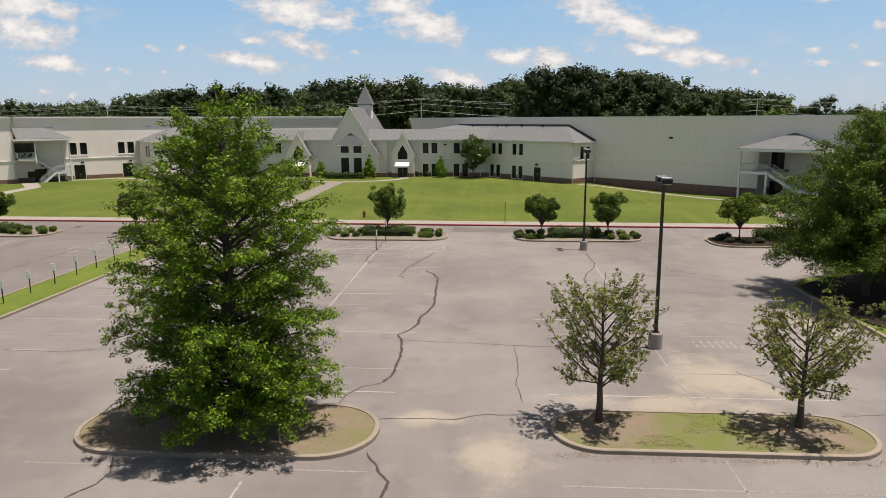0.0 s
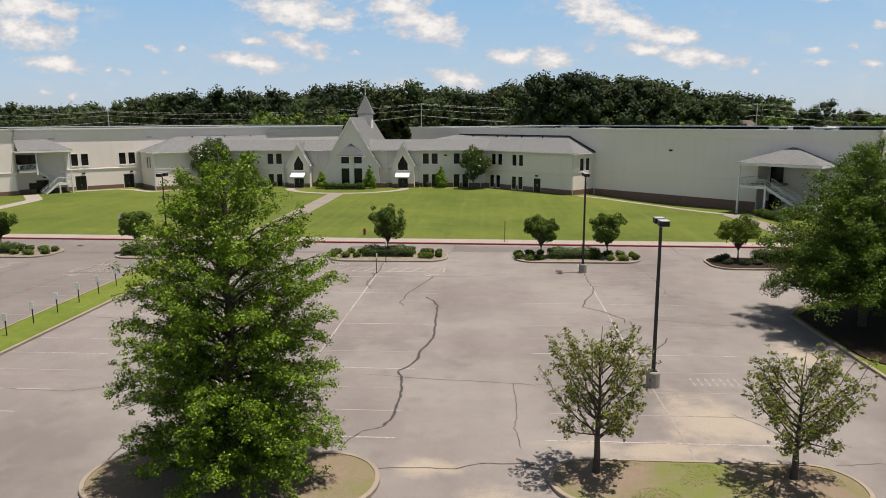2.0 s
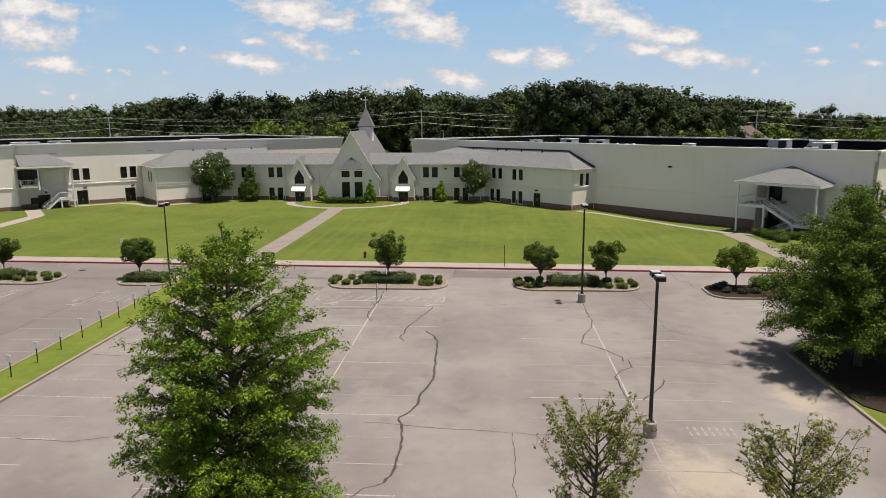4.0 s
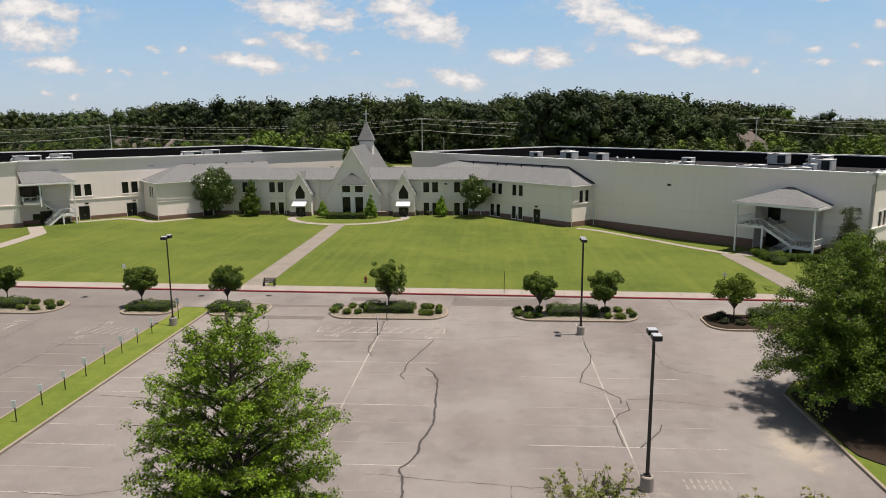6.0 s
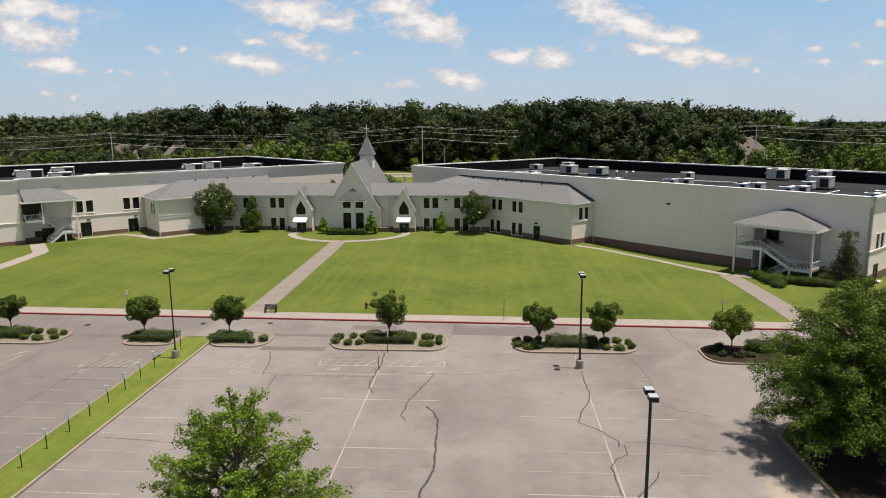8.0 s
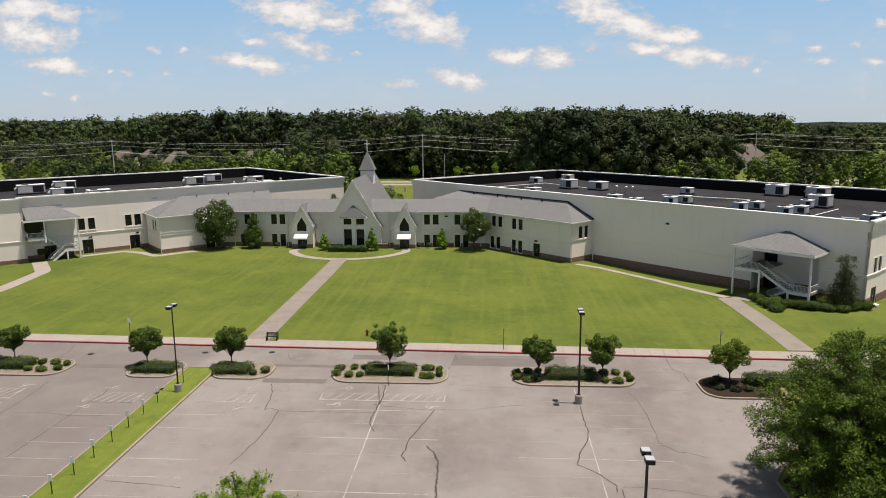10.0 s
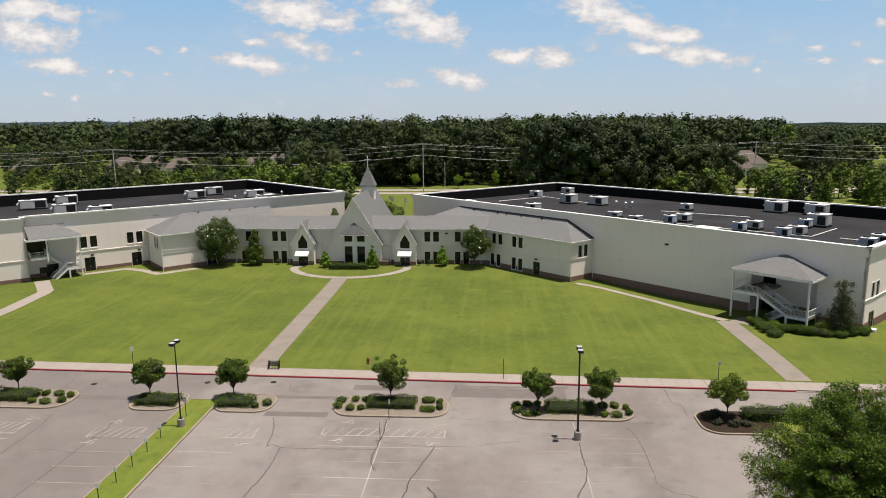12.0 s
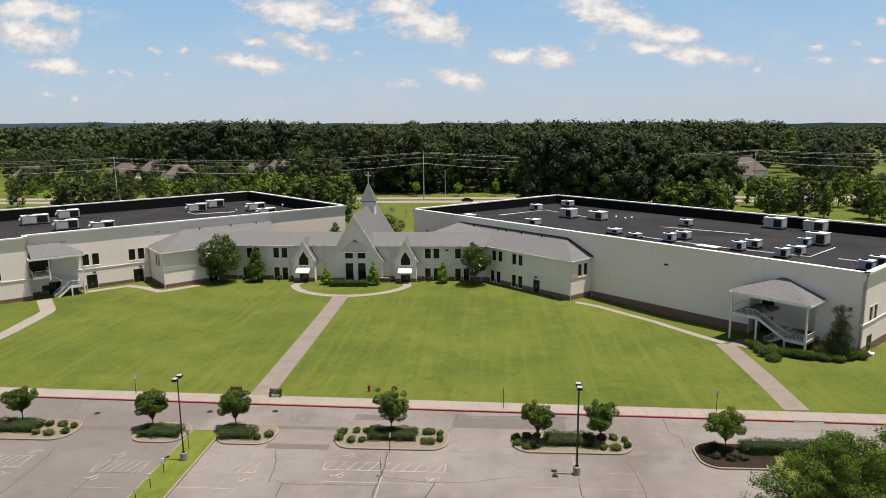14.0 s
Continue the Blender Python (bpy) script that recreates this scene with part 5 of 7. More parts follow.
small_tree("evergreen_tree", at_lawn(-8.8, 127.2), 4.6, 0.2, 1.5, YOUNG_LEAF, "upright bright green shrub tree beside the wall", 63, 3600, 0.22, lobes=18, cone=True)
small_tree("evergreen_tree", at_lawn(-30.6, 125.6), 3.4, 0.15, 1.35, YOUNG_LEAF, "upright bright green shrub beside the gable", 64, 3000, 0.22, lobes=16, cone=True)
small_tree("evergreen_tree", at_lawn(-21.6, 125.2), 4.7, 0.15, 1.5, YOUNG_LEAF, "upright bright green shrub beside the gable", 65, 3600, 0.22, lobes=18, cone=True)
small_tree("plum_tree", at_lawn(44.3, 87.9), 7.3, 0.3, 2.1, PLUM_LEAF, "slender dark purple-leaved tree at the hall corner", 66, 8500, 0.17, lobes=46, bark=BARK, cone=True, spikes=9)
small_tree("evergreen_tree", (-25.0, 172.0, 0.1), 8.0, 0.3, 4.6, WOODS_B, "broad bushy tree in the gap between the halls", 67, 5200, 0.5, lobes=16)
for k, (x, y, h) in enumerate(((-36.5, 160.5, 4.5), (-33.5, 162.5, 6.0), (-38.5, 163.0, 3.6))):
    small_tree("evergreen_tree", (x, y, 0.1), h + 3.5, 0.3, 1.9, HOLLY_LEAF, "dark evergreen behind the chapel", 70 + k, 1800, 0.4)
hedge(at_lawn(-26.0, 124.2), 0, 7.6, 1.5, 1.0, HEDGE_LEAF, "clipped dark hedge before the entrance gable", 340, 90, 0.2)
for k in range(4):
    shrub(at_lawn(-27.6 + 1.15 * k, 125.6), 0.6, 0.9, HEDGE_LEAF, "clipped round shrub before the entrance gable", 345 + k, 260, 0.2, "shrubs before the gable")
for k, (x, y, r, h) in enumerate(((35.3, 93.3, 0.85, 1.1), (35.45, 91.9, 0.95, 1.15), (35.5, 90.3, 1.0, 1.2), (35.6, 88.7, 1.05, 1.2), (35.75, 87.0, 1.15, 1.2), (37.1, 90.7, 0.95, 1.15),
                                  (37.9, 89.1, 1.05, 1.25), (39.2, 88.3, 1.05, 1.25), (40.6, 87.8, 1.1, 1.2), (42.0, 87.3, 1.15, 1.25), (42.4, 89.0, 1.1, 1.6), (43.6, 86.9, 1.05, 1.2),
                                  (45.3, 87.7, 0.95, 1.3), (46.9, 88.3, 1.05, 1.35))):
    shrub(at_lawn(x, y - 0.5), r * 1.1, h * (0.98 + 0.14 * math.sin(2.7 * k)), HEDGE_LEAF if k % 5 else SHRUB_LEAF, "mounded green shrub at the foot of the outside stair", 360 + k, 3000, 0.14, "shrubs by the outside stair")
for k, x in enumerate((-47.2, -40.3, -13.2, -11.4)):
    shrub(at_lawn(x, 127.9), 0.5, 1.5, PLUM_LEAF, "small dark upright shrub beside the wall", 380 + k, 300, 0.2, "shrubs along the wall")


# ---- outside stairs under their canopies ----
def stair_canopy(m, run, deep, flip, label):
    """A roofed two-flight outside stair against a wall: x along the wall, y outwards is negative. flip: the upper flight stands at the back."""
    ob = thing("outside_stair", m, label, "stair", "covered outside stairs")
    eave, apex = (8.1, 9.9) if flip else (7.35, 9.3)
    e = 0.45
    roof = bmesh.new()
    a, b, c, d = (-e, 0, eave), (-e, -deep - e, eave), (run + e, -deep - e, eave), (run + e, 0, eave)
    r0, r1 = (run * 0.5 - 0.3, -0.02, apex), (run * 0.5 + 0.3, -0.02, apex)
    faces = ([b, c, r1, r0], [a, b, r0], [c, d, r1])
    if flip:
        r0, r1 = (0, -0.02, apex), (run * 0.64, -0.02, apex)
        faces = ([(0, -deep - e, eave), c, r1, r0], [c, d, r1])
    for pts in faces:
        slab(roof, pts, 0.12)
    part("roof", roof, SHINGLE, ob, "grey shingle hip roof")
    part("ceiling", cube(-0.3, run + 0.3, -deep - 0.3, -0.01, eave - 0.32, eave - 0.2), OLD_WALK, ob)
    for p, q in (((-e, -deep - e), (run + e, -deep - e)), ((-e, -0.01), (-e, -deep - e)), ((run + e, -deep - e), (run + e, -0.01))):
        f = box(bmesh.new(), 0, length(p, q), -0.04, 0.06, eave - 0.36, eave - 0.05, along(p, q))
        part("fascia", f, WHITE_METAL, ob)
    for x, y in ((run, -deep), (run - 0.35, -0.4), (run * 0.74, -deep), (run * 0.34, -deep)) if flip else ((0, -deep), (run, -deep), (run * 0.36, -deep), (run * 0.74, -deep)):
        top = eave - 0.32 if x in (0, run, run - 0.35) else (4.2 if x < run / 2 else 2.0)
        part("post", cube(x - 0.11, x + 0.11, y - 0.11, y + 0.11, 4.0 if flip and x < run / 2 else -0.7, eave - 0.32 if flip and x < run / 2 else top), WHITE_METAL, ob)
    z_up, z_mid = (4.8, 2.4) if flip else (4.3, 2.15)
    x_up, x_mid = run * 0.34, run * 0.72
    for x0, x1, y0, y1, z in ((0.0, x_up, -deep, 0.0, z_up), (x_mid, run, -deep, 0.0, z_mid)):
        part("landing", cube(x0, x1, y0 + 0.12, y1 - 0.02, z - 0.28, z), CONCRETE, ob)
        part("landing_edge", cube(x0, x1, y0 + 0.02, y0 + 0.117, z - 0.34, z + 0.02), WHITE_METAL, ob)
    # dark glass panels: some are doors, the rest stand for the recess's shade
    doors = ((0.15, run * 0.42, z_up, 2.35), (run * 0.22, run * 0.42, 0.0, 2.3)) if flip else ((1.0, 2.6, z_up, 2.3), (1.0, 2.6, 0.2, 2.3))
    back = 0.0 if flip else 2.93
    if not flip:
        part("landing", cube(0.55, x_up, 0.0, 2.9, z_up - 0.28, z_up), CONCRETE, ob)
    for x0, x1, z, dh in doors:
        dr = part("doorway", cube(x0, x1, back - 0.05, back - 0.02, z + 0.004, z + dh), GLASS, ob, "dark glass panel for the stair wall's doors and recess shade")
        part("door_frame", ring(bmesh.new(), [(x0 - 0.08, z + 0.004), (x1 + 0.08, z + 0.004), (x1 + 0.08, z + dh + 0.1), (x0 - 0.08, z + dh + 0.1)], [(x0, z + 0.01), (x1, z + 0.01), (x1, z + dh), (x0, z + dh)], back - 0.07, back - 0.022), BLACK_METAL, dr)
    half = deep / 2
    yf, yb = (-deep + 0.15, -half - 0.1), (-half + 0.1, -0.2)
    y_hi, y_lo = (yb, yf) if flip else (yf, yb)

    def flight(x0, z0, x1, z1, ys):
        n = max(3, round(abs(z1 - z0) / 0.178))
        for k in range(n):
            xa = x0 + (x1 - x0) * k / n
            xb = x0 + (x1 - x0) * (k + 1) / n
            z = z0 + (z1 - z0) * (k + 0.5) / n
            part("tread", cube(min(xa, xb) - 0.02, max(xa, xb), ys[0] + 0.06, ys[1] - 0.06, z - 0.05, z), CONCRETE, ob)
        for y in ys:
            st = slab(bmesh.new(), [(x0, y - 0.03, z0 + 0.12), (x1, y - 0.03, z1 + 0.12), (x1, y + 0.03, z1 + 0.12), (x0, y + 0.03, z0 + 0.12)], 0.36)
            part("stringer", st, WHITE_METAL, ob)
            rail((x0, y, z0), (x1, y, z1))

    def rail(p, q):
        for h in (0.95, 0.12):
            part("rail", tube(bmesh.new(), [(p[0], p[1], p[2] + h), (q[0], q[1], q[2] + h)], 0.035, 6), WHITE_METAL, ob)
        n = max(2, int((Vector(q) - Vector(p)).length / 0.16))
        bm = bmesh.new()
        for k in range(n + 1):
            c = Vector(p).lerp(Vector(q), k / n)
            box(bm, c.x - 0.012, c.x + 0.012, c.y - 0.012, c.y + 0.012, c.z + 0.1, c.z + 0.94)
        tagged(part("balustrade", bm, WHITE_METAL, ob), kind="stuff")

    flight(x_up, z_up, x_mid, z_mid, y_hi)
    flight(x_mid, z_mid, x_up + 0.3, 0.15, y_lo)
    rail((0.1, -deep + 0.1, z_up), (x_up, -deep + 0.1, z_up))
    rail((0.06, -deep + 0.1, z_up), (0.06, -0.15, z_up))
    rail((x_mid, -deep + 0.1, z_mid), (run - 0.1, -deep + 0.1, z_mid))
    rail((run - 0.06, -deep + 0.1, z_mid), (run - 0.06, -0.15, z_mid))
    return ob


stair_canopy(along((36.75, 99.4), (37.75, 98.4), 0.0), 10.05, 4.5, False, "white-railed outside stair under a grey hip-roofed canopy by the grey wall")
stair_canopy(along(on_left(-0.3), on_left(1.0), 0.3), 7.8, 4.0, True, "white-railed outside stair under a grey hip-roofed canopy by the cream wall")

condenser = thing("condenser", along(N_R, (78.875, 120.325)) @ pose(1.2, -0.9, 0.1), "small white condenser box on a pad by the corner door", "condenser")
part("pad", cube(-0.6, 0.6, -0.5, 0.5, -0.2, 0.08), CONCRETE, condenser)
part("cabinet", cube(-0.45, 0.45, -0.35, 0.35, 0.084, 0.95, 0.04), WHITE_METAL, condenser)
part("grille", cube(-0.36, 0.36, -0.37, -0.353, 0.2, 0.85), GREY_METAL, condenser)

# wall lights over doors and on the long wall
def wall_light(m, label):
    ob = thing("wall_light", m, label, "wall light", "wall lights")
    part("housing", cube(-0.28, 0.28, -0.24, -0.01, -0.12, 0.14, 0.04), BLACK_METAL, ob)
    part("lens", cube(-0.2, 0.2, -0.2, -0.04, -0.14, -0.122), WHITE_METAL, ob)


for p0, p1, s, z in ((W_R, N_R, 63.0, 8.4), (W_R, N_R, 4.6, 7.2), (C_R, WING_R, 12.6, 3.6), (C_L, C_R, 43.4, 6.7), (P_L, Q_L, 10.05, 3.95), (P_L, Q_L, 18.2, 3.95), (P_L, Q_L, 3.9, 3.6)):
    wall_light(along(p0, p1) @ pose(s, -0.01, z), "dark bronze wall light over the entrance wall")


# ---- rooftop plant ----
def roof_unit(x, y, w, d, h, mat, label, group):
    ob = thing("cooling_unit", pose(x, y, ROOF, 0, 0, -45 if x > -25 else 42), label, "cooling unit", group)
    part("base_rail", cube(-w / 2 - 0.1, w / 2 + 0.1, -d / 2 - 0.1, d / 2 + 0.1, -0.02, 0.28), BLACK_METAL, ob)
    part("cabinet", cube(-w / 2, w / 2, -d / 2, d / 2, 0.284, h, 0.03), mat, ob)
    part("lid", cube(-w / 2 - 0.06, w / 2 + 0.06, -d / 2 - 0.06, d / 2 + 0.06, h + 0.002, h + 0.09, 0.02), WHITE_METAL, ob)
    for k in range(2):
        x0 = -w / 2 + w * (0.06 + 0.48 * k)
        part("grille", cube(x0, x0 + w * 0.40, -d / 2 - 0.03, -d / 2 - 0.003, 0.45, h - 0.18), BLACK_METAL if k else GREY_METAL, ob)
    part("side_grille", cube(w / 2 + 0.003, w / 2 + 0.03, -d * 0.36, d * 0.36, 0.45, h - 0.2), GREY_METAL, ob)
    fan = bmesh.new()
    bmesh.ops.create_cone(fan, cap_ends=True, segments=14, radius1=min(w, d) * 0.32, radius2=min(w, d) * 0.3, depth=0.16, matrix=Matrix.Translation((-w * 0.2, 0, h + 0.175)))
    part("fan_guard", fan, BLACK_METAL, ob)
    part("hood", slab(bmesh.new(), [(-w / 2 - 0.5, -d * 0.3, h * 0.62), (-w / 2 - 0.005, -d * 0.3, h * 0.9), (-w / 2 - 0.005, d * 0.3, h * 0.9), (-w / 2 - 0.5, d * 0.3, h * 0.62)], 0.25), mat, ob)


K = (31.09 - ROOF) / (31.09 - 9.0)
BIG = ((56.6, 141.4, 3.6, 2.2, 2.1), (62.7, 137.5, 3.6, 2.4, 2.0), (56.6, 123.0, 3.2, 2.3, 2.1), (17.6, 157.0, 3.2, 2.3, 2.0), (23.6, 153.7, 3.6, 2.2, 1.8), (9.0, 145.7, 2.8, 2.0, 1.3))
MID = ((40.1, 144.5, 2.1, 1.5, 1.3), (35.3, 128.4, 2.3, 1.6, 1.4), (44.6, 119.7, 2.3, 1.6, 1.4), (49.2, 113.8, 2.4, 1.6, 1.4), (57.3, 104.8, 2.2, 1.6, 1.5),
       (11.2, 170.1, 2.6, 1.8, 1.4), (19.6, 177.5, 2.6, 1.8, 1.4), (23.9, 134.6, 2.4, 1.6, 1.0), (26.9, 129.6, 2.0, 1.5, 0.9))
BLUE = ((32.2, 125.9, 1.8, 1.5, 1.5), (41.4, 117.4, 1.8, 1.5, 1.5), (46.1, 111.4, 1.8, 1.5, 1.5), (53.8, 121.5, 1.7, 1.5, 1.4), (54.1, 101.9, 1.8, 1.5, 1.5))
LEFT = ((-101.5, 147.6, 5.2, 2.2, 2.0), (-99.3, 156.5, 4.4, 2.2, 2.0), (-89.3, 139.8, 4.2, 2.2, 2.0), (-81.6, 140.1, 4.3, 2.2, 1.6), (-73.4, 168.6, 4.3, 2.2, 1.9), (-72.0, 177.0, 4.0, 2.2, 1.9), (-59.0, 170.7, 4.2, 2.2, 1.8), (-54.2, 164.4, 4.0, 2.0, 1.3))
for rows, mat, label, group in ((BIG, GREY_METAL, "large grey packaged cooling unit on the roof", "large rooftop units"), (MID, GREY_METAL, "grey cooling unit with dark grilles on the roof", "rooftop units"),
                                (BLUE, BLUE_METAL, "pale blue-white condenser cabinet on the roof", "pale rooftop cabinets"), (LEFT, GREY_METAL, "large grey packaged cooling unit on the roof", "large rooftop units")):
    for x, y, w, d, h in rows:
        roof_unit(x * K, y * K, w, d, h, mat, label, group)
for x, y, w, d in ((36.4, 117.4, 3.6, 1.6), (-4.6, 157.2, 2.6, 1.6)):
    hatch = thing("roof_hatch", pose(x, y, ROOF, 0, 0, -45), "low white roof hatch on the black membrane", "roof hatch")
    part("curb", cube(-w / 2, w / 2, -d / 2, d / 2, -0.02, 0.3), GREY_METAL, hatch)
    part("lid", cube(-w / 2 - 0.08, w / 2 + 0.08, -d / 2 - 0.08, d / 2 + 0.08, 0.304, 0.42, 0.03), WHITE_METAL, hatch)
for k, (x, y) in enumerate(((26.5, 148.0), (28.0, 145.5), (29.5, 146.5), (62.5, 108.5), (63.8, 107.5), (64.6, 110.0), (-106.0, 141.0), (-60.0, 160.0), (-52.0, 170.5))):
    vent = thing("roof_vent", pose(x, y, ROOF), "short galvanised roof vent on the membrane", "roof vent", "roof vents")
    part("pipe", tube(bmesh.new(), [(0, 0, -0.05), (0, 0, 1.0)], 0.14, 8), GALV, vent)
    part("cap", tube(bmesh.new(), [(0, 0, 0.95), (0, 0, 1.15), (0, 0, 1.3)], [0.3, 0.3, 0.08], 10), GALV, vent)


def roof_pipe(pts):
    ob = thing("conduit", pose(pts[0][0], pts[0][1], ROOF), "pale conduit laid over the roof membrane", "conduit", "rooftop conduits")
    part("pipe", tube(bmesh.new(), [(x - pts[0][0], y - pts[0][1], 0.12) for x, y in pts], 0.09, 6), WHITE_METAL, ob)
    for k in range(len(pts) - 1):
        a, b = Vector(pts[k]), Vector(pts[k + 1])
        for j in range(1, 6):
            c = a.lerp(b, j / 6) - Vector(pts[0])
            part("block", cube(c.x - 0.15, c.x + 0.15, c.y - 0.15, c.y + 0.15, -0.02, 0.06), BLACK_METAL, ob)


roof_pipe([(2.0, 157.5), (13.0, 166.5), (24.0, 150.0)])
roof_pipe([(28.0, 128.0), (38.0, 118.0), (49.5, 109.5), (57.0, 117.5)])
roof_pipe([(34.0, 140.0), (48.0, 131.0)])
roof_pipe([(53.0, 108.0), (62.0, 99.8)])
roof_pipe([(-62.0, 164.0), (-70.0, 160.0), (-74.0, 164.0)])


def place_building():
    m = Matrix.Translation((0, 0, SINK)) @ Matrix.Diagonal((GROW, GROW, GROW, 1))
    kinds = ("hall_building", "church_building", "awning", "garden_screen", "outside_stair", "condenser", "wall_light", "cooling_unit", "roof_hatch", "roof_vent", "conduit")
    for ob in scene.collection.objects:
        if ob.parent is None and ob.name.split(".")[0] in kinds:
            ob.matrix_basis = m @ ob.matrix_basis


place_building()


# ---- car-park lamps, signs and street furniture ----
def lamp(x, y, z0, tall, label):
    ob = thing("street_lamp", pose(x, y, z0), label, "street lamp", "car-park lamps")
    part("footing", tube(bmesh.new(), [(0, 0, -0.1), (0, 0, 0.72), (0, 0, 0.78)], [0.33, 0.33, 0.29], 18), CONCRETE, ob, "round concrete footing")
    part("base_plate", cube(-0.17, 0.17, -0.17, 0.17, 0.784, 0.82), BLACK_METAL, ob)
    part("pole", tube(bmesh.new(), [(0, 0, 0.8), (0, 0, tall)], [0.095, 0.07], 4), BLACK_METAL, ob, "square dark bronze pole")
    for s in (-1, 1):
        part("arm", cube(-0.03, 0.03, min(s * 0.08, s * 0.2), max(s * 0.08, s * 0.2), tall - 0.16, tall - 0.08), BLACK_METAL, ob)
        head = part("lamp_head", cube(-0.23, 0.23, min(s * 0.2, s * 0.72), max(s * 0.2, s * 0.72), tall - 0.24, tall + 0.02, 0.025), BLACK_METAL, ob, "dark shoebox lamp head")
        part("top_cover", cube(-0.215, 0.215, min(s * 0.22, s * 0.70), max(s * 0.22, s * 0.70), tall + 0.022, tall + 0.04), LAMP_TOP, head, "pale grey-blue top cover")
        part("lens", cube(-0.18, 0.18, min(s * 0.26, s * 0.66), max(s * 0.26, s * 0.66), tall - 0.26, tall - 0.242), TRIM, head)
    return ob


lamp(8.06, 32.75, 0.0, 8.2, "tall dark bronze car-park lamp with two shoebox heads")
lamp(8.0, 58.35, 0.0, 8.4, "tall dark bronze car-park lamp with two shoebox heads")
lamp(-28.4, 59.0, 0.13, 8.2, "tall dark bronze car-park lamp on the grass median")


def sign(x, y, z0, h, w, ph, mat, label, turn=0.0, bars=True, group="parking signs"):
    ob = thing("parking_sign", pose(x, y, z0, 0, 0, turn), label, "sign", group)
    part("post", tube(bmesh.new(), [(0, 0, -0.2), (0, 0, h)], 0.035, 6), BLACK_METAL, ob)
    if ph:
        pl = part("plate", cube(-w / 2, w / 2, -0.06, -0.04, h - ph, h + 0.02, 0.004), mat, ob)
        if bars:
            for k in range(2):
                part("bar", cube(-w * 0.26, w * 0.26, -0.066, -0.0602, h - ph * (0.34 + 0.35 * k), h - ph * (0.28 + 0.35 * k)), GREY_METAL, pl)
    return ob


for k in range(10):
    sign(-28.85 - 0.028 * k, 33.35 + 2.56 * k, 0.12, 1.45 + 0.04 * math.sin(3 * k), 0.30, 0.46, SIGN_WHITE, "small white reserved-parking sign on a dark post", 4 * math.sin(5 * k), False)
sign(-9.45, 57.2, 0.0, 1.75, 0.3, 0.45, GREY_METAL, "grey-backed sign on a thin post at the hatched bay", 82.0)
sign(-9.3, 61.6, 0.12, 1.9, 0.3, 0.45, GREY_METAL, "grey-backed sign on a thin post at the gravel island", 82.0)
sign(-28.9, 61.2, 0.12, 2.0, 0.32, 0.5, GREY_METAL, "grey-backed sign on a dark post beside the lamp")
sign(-41.0, 74.3, 0.15, 2.4, 0.32, 0.5, SIGN_WHITE, "white sign on a dark post at the kerb")
sign(1.7, 72.2, 0.15, 2.3, 0.1, 0, SIGN_WHITE, "thin bare post at the kerb")
sign(24.5, 72.4, 0.15, 2.3, 0.3, 0.35, GREY_METAL, "grey-backed sign on a thin post at the kerb")


def bench(x, y):
    ob = thing("bench", pose(x, y, 0.17), "dark green slatted metal bench on the pavement", "bench", "benches by the walk")
    for s in (-0.6, 0.6):
        part("leg", cube(s - 0.04, s + 0.04, -0.28, 0.28, 0, 0.42), BLACK_METAL, ob)
        part("back_post", cube(s - 0.03, s + 0.03, 0.22, 0.28, 0.424, 0.9), BLACK_METAL, ob)
        part("armrest", cube(s - 0.035, s + 0.035, -0.26, 0.21, 0.6, 0.64), BLACK_METAL, ob)
    for k in range(5):
        part("slat", cube(-0.7, 0.7, -0.27 + 0.1 * k, -0.2 + 0.1 * k, 0.43, 0.46), BLACK_METAL, ob)
    for k in range(4):
        part("slat", cube(-0.7, 0.7, 0.19, 0.215, 0.5 + 0.1 * k, 0.57 + 0.1 * k), BLACK_METAL, ob)


bench(-24.4, 74.3)
bench(-29.2, 74.7)


def hydrant(x, y):
    ob = thing("fire_hydrant", pose(x, y, lawn_z(x, y)), "red cast-iron fire hydrant on the lawn", "hydrant")
    part("barrel", tube(bmesh.new(), [(0, 0, -0.1), (0, 0, 0.06), (0, 0, 0.08), (0, 0, 0.55), (0, 0, 0.58), (0, 0, 0.68), (0, 0, 0.78)], [0.19, 0.19, 0.12, 0.12, 0.16, 0.13, 0.04], 12), HYDRANT_RED, ob)
    for a, b in (((-0.22, 0, 0.45), (0.22, 0, 0.45)), ((0, 0, 0.42), (0, -0.22, 0.42))):
        part("nozzle", tube(bmesh.new(), [a, b], 0.06, 8), HYDRANT_RED, ob)


hydrant(-13.9, 76.4)


# ---- paint, cracks and patches on the car park ----
marks = thing("parking_lines", pose(0, 0, 0), "worn white stall lines on the asphalt", "road marking", kind="structure")
line_meshes = {}


def stripe(x0, y0, x1, y1, mat, w=0.11):
    ln = round(length((x0, y0), (x1, y1)), 2)
    key = (ln, w, mat.name)
    if key not in line_meshes:
        line_meshes[key] = mesh_of(cube(0, ln, -w / 2, w / 2, -0.01, 0.004), mat, "stall_line")
    part("stall_line", line_meshes[key], None, marks, m=along((x0, y0), (x1, y1)))


for k in range(11):
    y = 26.5 + 2.68 * k
    stripe(-15.0, y, -3.75, y, FADED_PAINT if k % 3 else LINE_PAINT, 0.08)
    stripe(2.4, y + 0.1, 13.6, y + 0.1, FADED_PAINT if k % 4 else LINE_PAINT, 0.08)
stripe(-9.4, 25.2, -9.4, 36.0, FADED_PAINT, 0.08), stripe(-9.4, 36.0, -9.4, 61.8, LINE_PAINT, 0.09)
